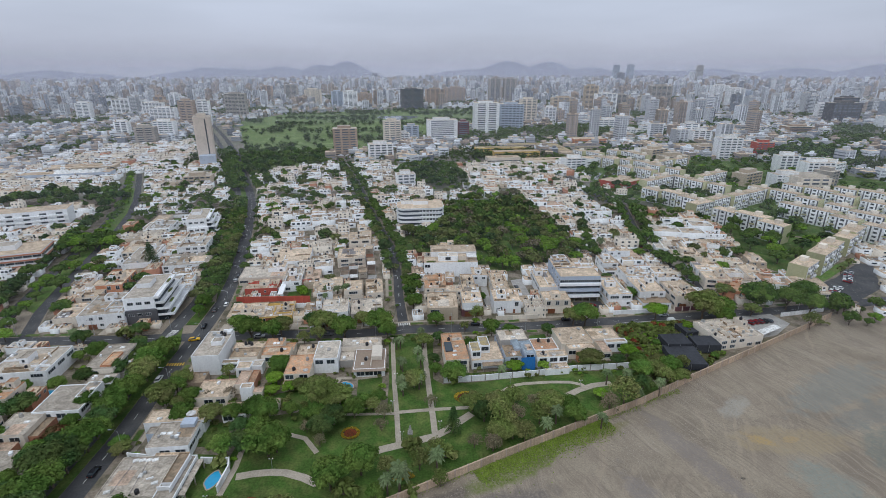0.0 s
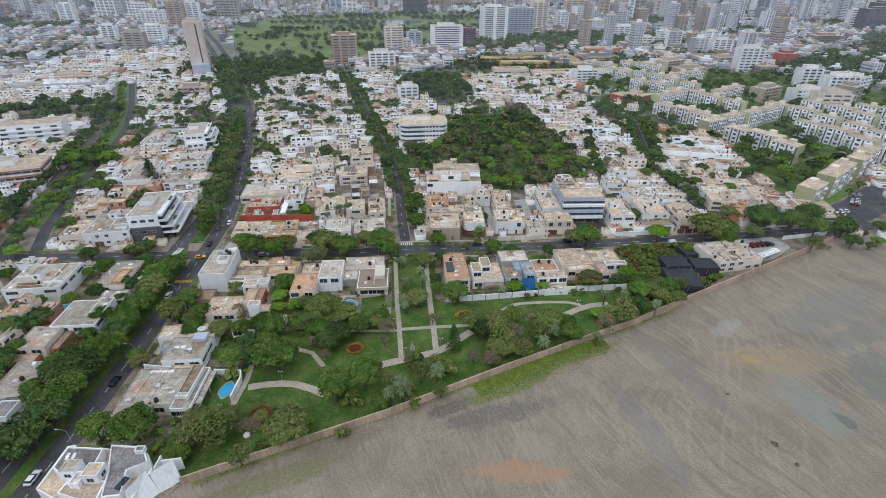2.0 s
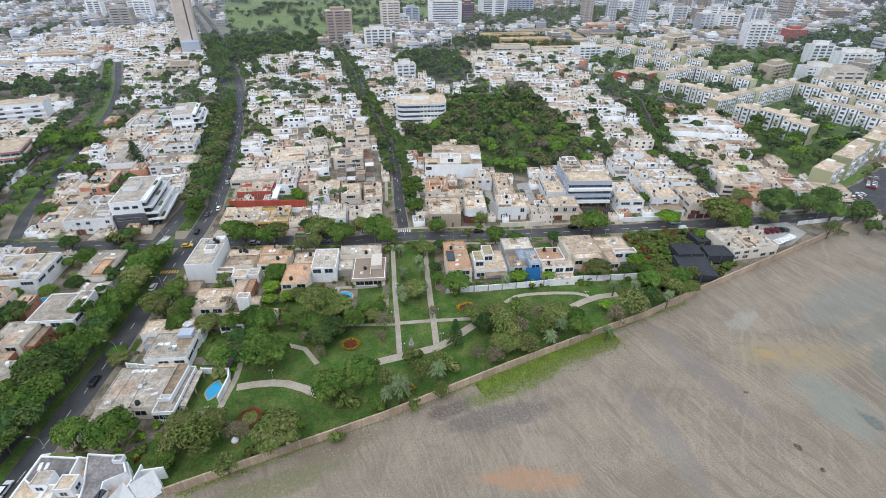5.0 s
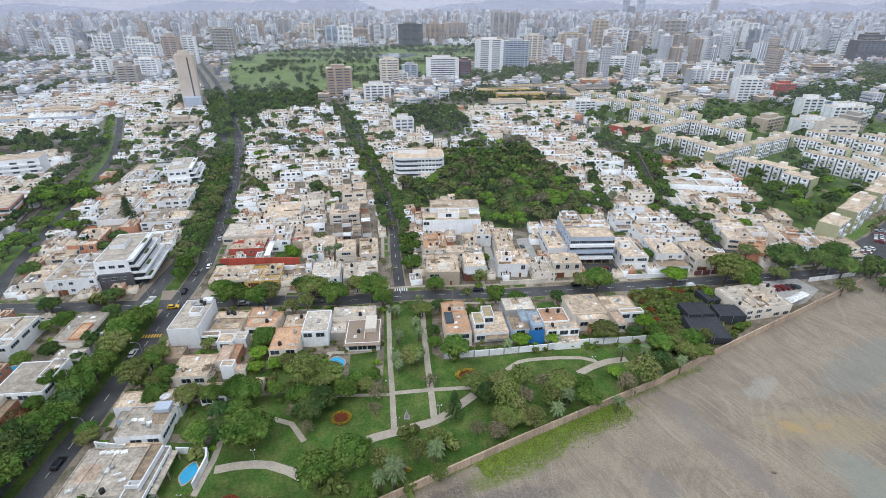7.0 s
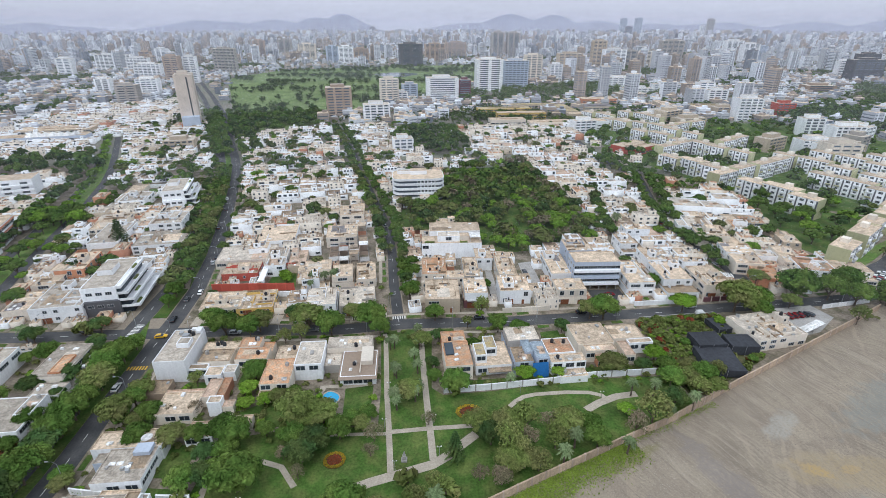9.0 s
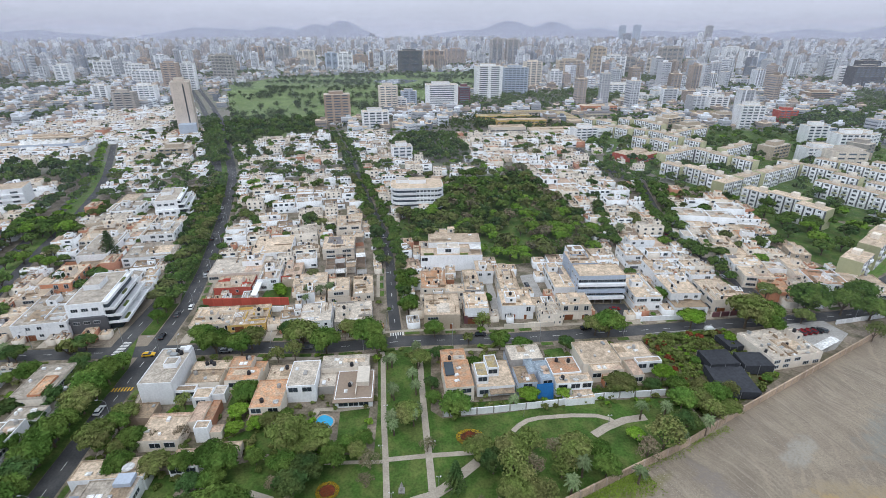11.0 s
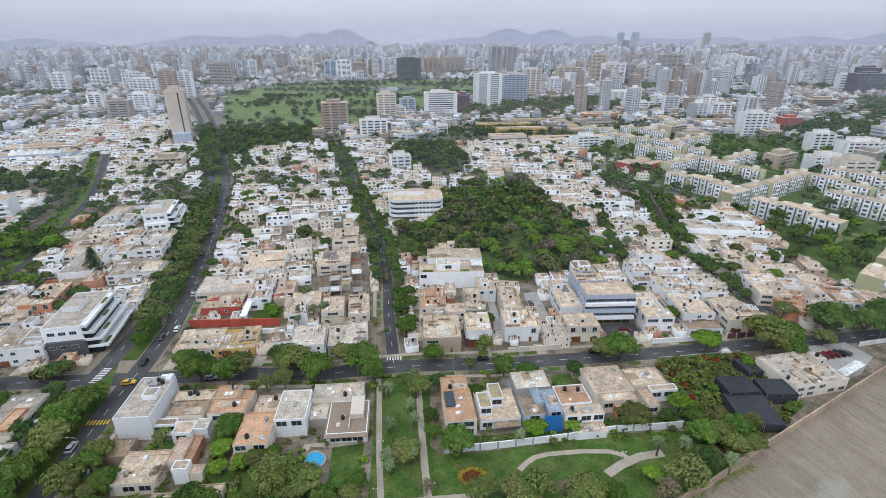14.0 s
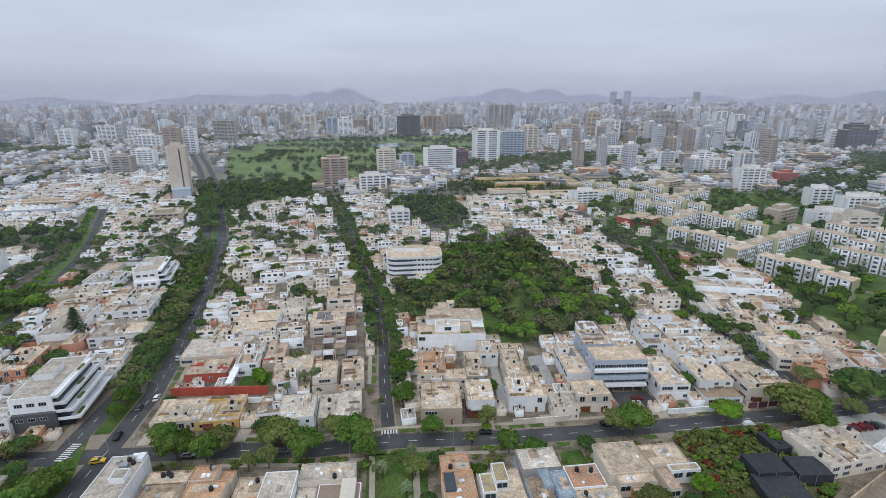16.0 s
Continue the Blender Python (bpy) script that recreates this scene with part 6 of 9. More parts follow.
def fill(x0, x1, y0, y1, turn, ox, oy, seed, step_y=15.0, street=3, woods=0.2, small=False):
    """Rows of close-set houses over a turned grid, with a lane after every few rows and trees in the gaps."""
    g = random.Random(seed)
    c, s = math.cos(radians(turn)), math.sin(radians(turn))
    j, v = 0, y0
    while v < y1:
        u = x0 + g.uniform(0, 4)
        while u < x1:
            i = g.randrange(26) if not small else 26 + g.randrange(8)
            w, d = KINDS[i][1:]
            f = g.uniform(0.85, 1.1)
            x, y = ox + (u + w * f / 2) * c - v * s, oy + (u + w * f / 2) * s + v * c
            y += g.uniform(-1, 1)
            if g.random() < woods:
                u += 6
                continue
            tries = ((f, 0), (f * 0.8, 0), (f * 0.62, 1.5), (f * 0.62, -2))
            for q, shift in tries:
                if is_free(x, y + shift, turn, w * q - 1.2, d * q - 1.2):
                    put_house(i, pose(x, y + shift, 0.15 if y < 418 else 0.03, 0, 0, turn) @ Matrix.Diagonal((q, q, g.uniform(0.85, 1.15) * (q / f) ** 0.4, 1)), y)
                    mark(x, y + shift, turn, w * q + 0.3, d * q + 0.3)
                    u += w * q + 0.2
                    break
            else:
                u += 2.5
        j += 1
        v += step_y + (7 if j % street == 0 else 0)


g = random.Random(66)
for k in range(620):
    x, y = g.uniform(-260, 215), g.uniform(205, 560)
    if -100 < x < 142 and k % 3:
        continue
    r = g.uniform(3.2, 5.4)
    if (x < -112 or noise.noise(Vector((x / 45, y / 45, 2.0))) > -0.2) and is_free(x, y, 0, r * 1.1, r * 1.1):
        tree(g.choice(BROAD + ("ficus_3", "open_1")), x, y, r)
        mark(x, y, 0, r * 1.25, r * 1.25)
fill(-90, 60, 0, 400, 10, -45, 200, 21)
fill(-130, 50, 0, 420, 9, -150, 200, 22, woods=0.28)
fill(-5, 150, 0, 210, 1, 0, 212, 23)
fill(-60, 180, 0, 160, 4, 0, 420, 24)
fill(-30, 120, 0, 160, -10, 165, 215, 25)
fill(-260, 40, 0, 400, 9, -240, 200, 26, woods=0.32)
fill(-110, 0, 0, 110, 3, -122, 85, 27)
fill(-130, 0, 0, 110, 3, -232, 85, 28)
fill(-180, 0, 0, 330, 9, -270, 470, 29, woods=0.28)
for args in ((-75, 60, 0, 130, 8, -50, 203, 41), (-5, 150, 0, 120, 1, 0, 213, 42), (-120, 20, 0, 130, 9, -140, 202, 43), (-30, 100, 0, 110, -10, 165, 216, 46)):
    fill(*args, 8.0, 9, 0.25, True)
for i in range(34):
    if i not in used:
        for o in (*KINDS[i][0].children_recursive, KINDS[i][0]):
            bpy.data.objects.remove(o)

# ---- verges: strips of grass between kerb and street walls ----
for line, side, first, last in ((ROAD_A, 5.2, 3, 12), (ROAD_A, -5.0, 4, 9), (ROAD_B, -5.2, 2, 5), (ROAD_B, -5.2, 6, 10), (ROAD_C, 4.2, 1, 5), (ROAD_C, -4.2, 1, 5), (ROAD_D, 5.6, 1, 7), (ROAD_D, -5.6, 1, 7), (ROAD_BW, 5.4, 6, 11), (ROAD_A, 5.2, 1, 3), (ROAD_A, -5.0, 1, 3)):
    g = random.Random(int(side * 7 + first))
    for x, y, a in along(offset_line(line, side)[first:last], 7.5, 3):
        if g.random() < 0.62 and not near_line(x, y, ROAD_C, 5.5 if line is not ROAD_C else 0) and not near_line(x, y, ROAD_B, 6.4 if line is not ROAD_B else 0) and not near_line(x, y, ROAD_D, 6.5 if line is not ROAD_D else 0):
            v = setting("verge", Shape().box(0, 0, 0.1, g.uniform(4, 6.4), 1.8, 0.1), LAWN, "short strip of verge grass beside the kerb", "verge")
            v.matrix_basis = pose(x, y, 0, 0, 0, a)

g = random.Random(17)
for x, y, a in along(offset_line(ROAD_A, 7.4)[2:12], 10.4, 7):
    if g.random() < 0.75 and not any(near_line(x, y, ln, 8.5) for ln in (ROAD_B, ROAD_BW, ROAD_C, ROAD_D)):
        v = setting("driveway", Shape().box(0, 0, 0.1, 3.8, 6.4, 0.12), PATH_STONE, "pale concrete driveway slabs across the pavement", "driveway")
        v.matrix_basis = pose(x, y, 0, 0, 0, a)

# ---- garden trees in the free gaps ----
g = random.Random(55)
for k in range(9000):
    x, y = g.uniform(-380, 240), g.uniform(90, 620)
    r = g.uniform(2.0, 4.6)
    if y < 190 and x > -20 and not (2 < x < 84 and y > 166):
        continue
    if is_free(x, y, 0, 2.8, 2.8):
        key = g.choice(BROAD + ("ficus_3", "open_1", "shrub", "shrub"))
        if -100 < x < 142 and y > 205 and k % 9 > 3:
            continue
        if y < 292 and -235 < x < 235 and k % 2 and "shrub" not in key:
            continue
        tree(key, x, y, r if "shrub" not in key else g.uniform(0.9, 1.5))
        mark(x, y, 0, r * 1.5, r * 1.5)

# ---- the white apartment house with rounded balconies ----
def rounded(w, d, r, n=6):
    pts = []
    for cx, cy, a0 in ((w / 2 - r, -d / 2 + r, -90), (w / 2 - r, d / 2 - r, 0), (-w / 2 + r, d / 2 - r, 90), (-w / 2 + r, -d / 2 + r, 180)):
        pts += [(cx + r * math.cos(radians(a0 + 90 * k / n)), cy + r * math.sin(radians(a0 + 90 * k / n))) for k in range(n + 1)]
    return pts


def rounded_flats(x, y, turn, w, d, floors):
    e = thing("apartment_building", pose(x, y, 0.15, 0, 0, turn), "white apartment house with rounded corners and continuous balcony bands", "apartment building")
    part("core", Shape().prism(rounded(w - 2.2, d - 2.2, 5), 0, floors * 3.1), TOWER_GLASS, e, "dark recessed window bands")
    part("front_wall", Shape().box(w * 0.18, -d / 2 + 3.2, 0, w * 0.4, 4.6, floors * 3.1), WALL["white"], e)
    for k in range(floors):
        part("balcony_band", Shape().prism(rounded(w, d, 5.6), k * 3.1 + 2.3, k * 3.1 + 3.7), WALL["white"], e)
        for i in range(6):
            framed(e, WINDOWS[2], pose(w * 0.18 - w * 0.17 + i * w * 0.068, -d / 2 + 0.9, k * 3.1 + 1.5))
    part("roof", Shape().prism(rounded(w - 0.6, d - 0.6, 5.4), floors * 3.1 + 0.602, floors * 3.1 + 0.66), ROOF["tan"], e)
    volume(e, "roof_room", -5, 6, -1, 6, floors * 3.1, floors * 3.1 + 3.3, "white", "tan")
    volume(e, "roof_room", -w * 0.4, -w * 0.15, 1, 6, floors * 3.1, floors * 3.1 + 2.8, "white", "flat")
    return e


rounded_flats(-4, 354, 3, 34, 22, 5)

# ---- estate of white and olive flats ----
def flats_unit(L):
    e = thing("apartment_block", pose(0, -900, 0.05), "four-storey white flats with olive end walls and tan roofs", "apartment block", "estate of flats")
    D, H = 9.0, 11.2
    part("wall", Shape().box(0, 0, 0, L, D, H), WALL["white"], e)
    for sx in (-1, 1):
        part("end_wall", Shape().box(sx * (L / 2 + 0.12), 0, -0.1, 0.24, D + 0.2, H + 0.5), WALL["olive"], e, "olive painted end wall")
    part("roof", Shape().box(0, 0, H, L, D + 0.2, 0.22), ROOF["tan"], e)
    part("stair_head", Shape().box(L * 0.12, 1, H + 0.22, 4, 3.5, 2.2), WALL["cream"], e)
    for k in range(int(L / 5.5)):
        px = -L / 2 + L * (k + 0.5) / int(L / 5.5)
        part("stair_glazing", Shape().box(px + 2.3, -D / 2, 0.3, 0.9, 0.16, H - 0.6), WALL["charcoal"], e)
        for fl in range(1, 4):
            if k % 2 == 0:
                part("balcony", Shape().box(px - 0.5, -D / 2 - 0.45, fl * 2.75 + 0.1, 3.0, 0.9, 0.95, bottom=True), WALL["white" if fl % 2 else "olive"], e)
        for fl in range(4):
            part("window", WINDOWS[1 if k % 2 else 2], None, e, at=pose(px - 0.5, -D / 2, 1.7 + fl * 2.75))
    return e


before = TAKEN.copy()
TAKEN[:] = False
UNITS, unit_used, FAR_FLATS = [flats_unit(17), flats_unit(22)], set(), Crowd()
g = random.Random(9)
for x0, y0, x1, y1, turn, n in ((196, 424, 219, 376, -62, 3), (222, 357, 238, 303, -62, 3), (203, 364, 290, 410, 28, 4), (294, 430, 322, 322, -62, 5), (283, 372, 300, 292, -62, 4), (197, 238, 287, 305, 36, 5), (330, 436, 356, 330, -62, 5),
                              (213, 528, 230, 492, -62, 2), (232, 484, 266, 420, -62, 4), (205, 452, 236, 466, 28, 2), (230, 572, 262, 492, -62, 4), (268, 470, 300, 486, 28, 2), (206, 590, 214, 560, -62, 2), (366, 420, 392, 350, -62, 4), (248, 540, 300, 566, 28, 3), (196, 640, 214, 600, -62, 2), (240, 640, 268, 580, -62, 3)):
    for k in range(n):
        u = (k + 0.5) / n
        x, y = x0 + (x1 - x0) * u, y0 + (y1 - y0) * u
        i = 1 if (turn == 28 or k % 3 == 1) else 0
        x, y = x + (2.2 if k % 2 else -2.2) * (turn != 28), y + (1.2 if k % 2 else -1.2)
        m = pose(x, y, 0.05, 0, 0, turn)
        m[2][2] = 1 + 0.04 * ((k * 7) % 3)
        mark(x, y, turn, (17, 22)[i] + 3, 12)
        if math.hypot(x, y) > 430 and i in unit_used:
            for o in UNITS[i].children:
                FAR_FLATS.add(o.data, m @ o.matrix_basis)
        elif i in unit_used:
            copy_thing(UNITS[i], m)
        else:
            UNITS[i].matrix_basis = m
            unit_used.add(i)
ESTATE_FREE = ~TAKEN
TAKEN |= before
for k in range(1500):
    x, y = g.uniform(165, 490), g.uniform(258, 715)
    r = g.uniform(3.0, 6.4)
    m = footprint(x, y, 0, r * 1.2, r * 1.2)
    if m and inside(x, y, ESTATE) and not near_line(x, y, ROAD_D, 8) and k % 3 < 2:
        if ESTATE_FREE[m[0]][m[1]].all():
            tree(g.choice(BROAD), x, y, r)
            ESTATE_FREE[m[0]] &= ~m[1]
FAR_FLATS.build("flats_rows", "white and olive four-storey flats with tan roofs", "apartment blocks")

# ---- low tan school and market halls ----
def hall(x, y, turn, w, d, h, wall, roof, label):
    e = thing("hall", pose(x, y, 0.03, 0, 0, turn), label, "hall", "low halls")
    mark(x, y, turn, w + 2, d + 2)
    volume(e, "wall", -w / 2, w / 2, -d / 2, d / 2, 0, h, wall, roof)
    n = int(w / 5)
    for fl in range(max(1, int(h / 3.4))):
        for k in range(n):
            part("window", RIBBON_WINDOW, None, e, at=pose(-w / 2 + w * (k + 0.5) / n, -d / 2, 1.8 + fl * 3.3))
    part("roof_ridge", Shape().box(0, 0, h - 0.3, w * 0.6, d * 0.3, 0.9), ROOF[roof], e)


for x, y, turn, w, d, h, wall, roof in ((105, 690, 4, 70, 16, 7, "yellow", "ochre"), (150, 720, 4, 60, 16, 7, "tan", "ochre"), (120, 650, 4, 60, 14, 8, "yellow", "tan"), (185, 690, 4, 16, 60, 7, "tan", "ochre"), (200, 640, 4, 50, 16, 8, "tan", "tan"),
                                        (230, 700, 4, 40, 24, 8, "tan", "grey"), (250, 760, 4, 50, 22, 9, "orange", "tan"), (150, 600, 4, 60, 18, 6, "cream", "tan"), (95, 600, 4, 40, 16, 9, "cream", "tan"), (210, 585, 4, 40, 18, 10, "white", "tan"),
                                        (195, 480, 34, 36, 26, 6, "red", "tan"), (-372, 530, 12, 84, 16, 8.2, "bluegrey", "tan"), (-385, 575, 12, 70, 24, 7, "tan", "tan"), (370, 700, -4, 70, 18, 8, "tan", "ochre"), (330, 720, -4, 18, 40, 8, "tan", "tan")):
    hall(x, y, turn, w, d, h, wall, roof, COLOUR_WORD[wall] + " low hall with a " + ROOF_WORD[roof] + " beside yards")
for k in range(7):
    tent = Shape()
    hx, hy = -378 + k * 6.2, 526 + k * 0.4
    ring4 = [(-3.1, -5), (3.1, -5), (3.1, 5), (-3.1, 5)]
    for i in range(4):
        tent.face([(*ring4[i], 8.2), (*ring4[(i + 1) % 4], 8.2), (0, 0, 12)])
    o = part("tent_roof", tent.weld(), ROOF["white"])
    o.location = (hx, hy + k, 0)
    tagged(o, "white peaked canvas roof over a market hall", "tent roof", "market tent roofs")
g = random.Random(31)
for k in range(260):
    x, y = g.uniform(60, 300), g.uniform(545, 820)
    if is_free(x, y, 0, 4, 4) or g.random() < 0.25:
        tree(g.choice(BROAD), x, y, g.uniform(3, 5.5))

# ---- towers round the golf course ----
def tower(x, y, turn, w, d, h, wall, bays=3, label="high-rise with a window band at every floor"):
    """A high-rise: core, a glazed band at every floor, upright piers between the bays, roof and roof room."""
    e = thing("tower", pose(x, y, 0.03, 0, 0, turn), COLOUR_WORD.get(wall, wall) + " " + label, "tower", "high-rise towers")
    mark(x, y, turn, w + 2, d + 2)
    part("wall", Shape().box(0, 0, 0, w, d, h), WALL[wall], e)
    n = max(2, round(h / 3.1))
    if bays == 1 and wall == "sand":
        part("stair_strip", Shape().box(w * 0.18, -d / 2 - 0.05, 2, 1.4, 0.3, h - 4), WALL["charcoal"], e, "dark upright stair window strip")
        part("podium", Shape().box(w * 0.05, -d / 2 - 6, 0, w * 0.95, 12, 15), WALL["bluegrey"], e, "blue-grey podium block")
        n = 0
    me = Shape().box(0, 0, 0, w + 0.16, d + 0.16, 1.35, bottom=True).mesh("window_band", [TOWER_GLASS])
    if y > 690:
        bands = Shape()
        for k in range(n):
            bands.box(0, 0, (k + 0.35) * h / n, w + 0.16, d + 0.16, 1.35, bottom=True)
        part("window_bands", bands, TOWER_GLASS, e)
        n = 0
    for k in range(n):
        part("window_band", me, None, e, at=pose(0, 0, (k + 0.35) * h / n))
    wide = w / bays * (0.26 if bays > 1 else 0.12)
    pier = Shape().box(0, 0, 0, wide, d + 0.7, h).mesh("pier", [WALL[wall]])
    for k in range(bays + 1):
        part("pier", pier, None, e, at=pose(max(-w / 2 + wide / 2 - 0.2, min(w / 2 - wide / 2 + 0.2, -w / 2 + w * k / bays)), 0, 0.02 + 0.003 * k))
    side = Shape().box(0, 0, 0, w + 0.7, d * 0.14, h - 0.1).mesh("side_pier", [WALL[wall]])
    for u in (-0.28, 0.28):
        part("side_pier", side, None, e, at=pose(0, d * u, 0.01))
    volume(e, "roof_room", -w * 0.3, w * 0.25, -d * 0.3, d * 0.3, h, h + 3.4, wall, "flat")
    part("roof", Shape().box(0, 0, h + 0.03, w - 0.4, d - 0.4, 0.1), ROOF["flat"], e)
    return e


tower(-260, 611, 20, 18, 30, 57, "sand", 1)
tower(-470, 1044, 9, 27, 20, 50, "brick", 2)
tower(-433, 1215, 9, 45, 26, 55, "grey", 6)
tower(-424, 852, 9, 31, 19, 29, "white", 4)
tower(-425, 794, 9, 28, 17, 26, "grey", 2)
tower(-786, 1225, 9, 30, 18, 35, "white", 2)
tower(-756, 1361, 9, 81, 14, 35, "white", 8)
tower(-711, 1426, 9, 26, 16, 38, "brick", 2)
tower(-742, 1580, 9, 32, 19, 39, "white", 2)
tower(-447, 1067, 9, 24, 14, 48, "white", 2)
tower(-105, 680, 9, 31, 19, 35, "brick", 3)
tower(-48, 773, 9, 26, 16, 35, "cream", 3)
tower(-31, 788, 9, 17, 14, 15, "white", 2)
tower(-20, 828, 9, 23, 14, 22, "bluegrey", 2)
tower(29, 809, 3, 47, 26, 33, "white", 1)
tower(66, 850, 3, 18, 14, 26, "plum", 1)
tower(113, 923, 3, 44, 26, 51, "white", 2)
tower(166, 968, 3, 43, 26, 46, "bluegrey", 6)
tower(222, 1084, 3, 34, 21, 48, "cream", 3)
tower(268, 1080, 3, 25, 15, 31, "white", 3)
tower(314, 1150, -4, 51, 26, 47, "tan", 4)
tower(-256, 1562, 9, 36, 21, 45, "bluegrey", 2)
tower(-209, 1501, 9, 40, 24, 47, "white", 3)
tower(-180, 1605, 9, 43, 26, 37, "brick", 3)
tower(-31, 1458, 9, 61, 26, 55, "charcoal", 2)
tower(38, 1642, 3, 61, 26, 47, "brick", 4)
tower(111, 1765, 3, 62, 26, 47, "brick", 4)
tower(240, 1732, 3, 40, 24, 76, "grey", 2)
tower(290, 1730, 3, 40, 24, 76, "grey", 2)
tower(426, 1303, -4, 33, 20, 67, "tan", 3)
tower(455, 1275, -4, 51, 26, 49, "white", 4)
tower(534, 1379, -4, 32, 19, 41, "grey", 2)
tower(570, 1378, -4, 35, 21, 38, "cream", 3)
tower(655, 1413, -4, 57, 26, 63, "grey", 4)
tower(978, 1678, -4, 53, 26, 54, "white", 3)
tower(960, 1560, -4, 46, 26, 49, "white", 3)
tower(1024, 1597, -4, 24, 14, 41, "bluegrey", 1)
tower(420, 787, -4, 24, 14, 27, "white", 2)
tower(430, 772, -4, 28, 17, 18, "white", 3)
tower(389, 629, -4, 28, 17, 26, "white", 4)
tower(459, 664, -4, 23, 14, 15, "red", 3)
tower(404, 541, -4, 21, 14, 18, "white", 3)
tower(393, 483, -4, 27, 16, 21, "white", 5)
tower(343, 455, -4, 26, 15, 15, "white", 5)
tower(349, 432, -4, 26, 16, 17, "cream", 3)
tower(867, 1088, -4, 19, 14, 35, "white", 1)
tower(868, 1031, -4, 58, 26, 41, "charcoal", 6)
tower(-56, 648, 9, 31, 19, 19, "white", 4)
tower(-19, 489, 9, 18, 14, 12, "white", 3)
tower(-573, 1938, 9, 40, 24, 48, "brick", 2)
tower(-509, 2037, 9, 50, 26, 48, "grey", 2)
tower(-347, 1657, 9, 51, 26, 47, "cream", 3)

for az, r, w, h, wall in ((0.357, 2700, 44, 124, "bluegrey"), (0.381, 2700, 46, 126, "bluegrey"), (0.366, 2400, 40, 92, "charcoal"), (0.493, 2700, 40, 122, "grey"), (0.482, 2500, 30, 96, "white"), (0.45, 2200, 46, 74, "charcoal"), (0.463, 2150, 60, 70, "bluegrey"), (0.436, 2300, 40, 66, "grey"), (0.518, 2400, 50, 80, "tan"), (0.535, 2300, 44, 76, "charcoal"), (0.548, 2500, 40, 84, "grey"), (0.563, 2400, 50, 72, "bluegrey"), (0.575, 2600, 40, 78, "brown"), (0.601, 2500, 44, 72, "grey"), (0.34, 2500, 44, 78, "brown"), (0.325, 2400, 50, 70, "tan"), (0.31, 2600, 40, 74, "grey"), (0.505, 2200, 40, 66, "white"), (0.40, 2300, 44, 70, "white"), (0.42, 2500, 40, 78, "grey"), (0.64, 2600, 44, 66, "bluegrey"), (-0.47, 2700, 50, 62, "grey"), (-0.09, 2900, 46, 86, "charcoal"), (0.06, 2500, 60, 60, "white"), (-0.60, 1900, 40, 44, "bluegrey"), (-0.56, 2100, 50, 46, "grey")):
    far = r * 1.5
    tower(far * math.sin(az), far * math.cos(az), -4, w, w * 0.6, max(34, 102 + (h - 109) * 1.5), wall, 3)
for args in ((416, 894, -4, 56, 18, 13, "white", 6), (356, 960, -4, 51, 22, 17, "white", 5), (354, 874, -4, 51, 18, 9, "white", 5), (279, 631, 10, 28, 16, 10, "white", 5), (318, 813, 4, 43, 26, 9, "tan", 8), (301, 593, 10, 34, 16, 10, "tan", 5), (374, 654, 4, 25, 16, 12, "tan", 3), (648, 857, -10, 45, 24, 14, "brown", 1), (590, 1077, -4, 40, 16, 10, "white", 5), (640, 1085, -4, 36, 18, 12, "white", 5), (690, 1075, -4, 40, 16, 11, "white", 5), (545, 1060, -4, 32, 18, 13, "white", 4), (414, 660, 8, 30, 18, 15, "white", 4), (415, 546, 10, 23, 16, 15, "bluegrey", 3), (1040, 1230, -4, 42, 26, 40, "charcoal", 4), (-640, 1250, 9, 44, 20, 34, "white", 6), (-560, 1130, 9, 50, 20, 30, "white", 6), (-520, 900, 9, 22, 14, 24, "white", 2)):
    tower(*args, label="mid-rise block with a window band at every floor")
for args in ((418, 500, 28, 34, 20, 17, "white", 5), (347, 452, 28, 22, 16, 14, "white", 4), (322, 480, 28, 28, 14, 12, "tan", 5), (366, 440, 28, 18, 14, 13, "tan", 3), (395, 470, 28, 14, 16, 15, "grey", 2), (170, 560, 8, 24, 14, 14, "white", 4), (290, 620, 28, 30, 16, 14, "tan", 4), (-225, 500, 9, 26, 14, 10, "tan", 5)):
    tower(*args, label="mid-rise flats with a window band at every floor")
scatter([(421, 583), (441, 548), (470, 520), (640, 700), (625, 735), (577, 740), (481, 690)], 10, ("ficus_1", "ficus_4", "ficus_2"), 6.5, 0.92, 15)
scatter([(512, 936), (620, 976), (748, 1198), (617, 1140)], 13, ("ficus_1", "ficus_4"), 7.0, 0.85, 16)
scatter([(330, 690), (400, 705), (395, 760), (330, 750)], 11, ("ficus_1", "ficus_4"), 6.0, 0.8, 17)
scatter([(-560, 700), (-480, 690), (-470, 720), (-560, 740)], 12, ("ficus_1", "ficus_4"), 6.5, 0.8, 18)
# ---- far city ----
CITY = material("far_city_walls", (0.60, 0.61, 0.64), 0.9, 0.1, 0.1, 0.01, 0.3, 0, island=0.42, bump=0)
CITY_TAN = material("far_city_tan", (0.40, 0.335, 0.285), 0.9, 0.1, 0.1, 0.01, 0.3, 0, island=0.3, bump=0)
# Window bands, with some haze lightening put into the dark colour.
CITY_DARK = material("far_city_dark_hazed", (0.20, 0.215, 0.25), 0.6, 0.1, 0.1, 0.01, 0.3, 0, island=0.4, bump=0)
CITY_GREY = material("far_city_grey", (0.27, 0.29, 0.33), 0.8, 0.1, 0.1, 0.01, 0.3, 0, island=0.35, bump=0)
FAR_LEAF = foliage("leaf_far", (0.080, 0.120, 0.040), (0.10, 0.13, 0.046))


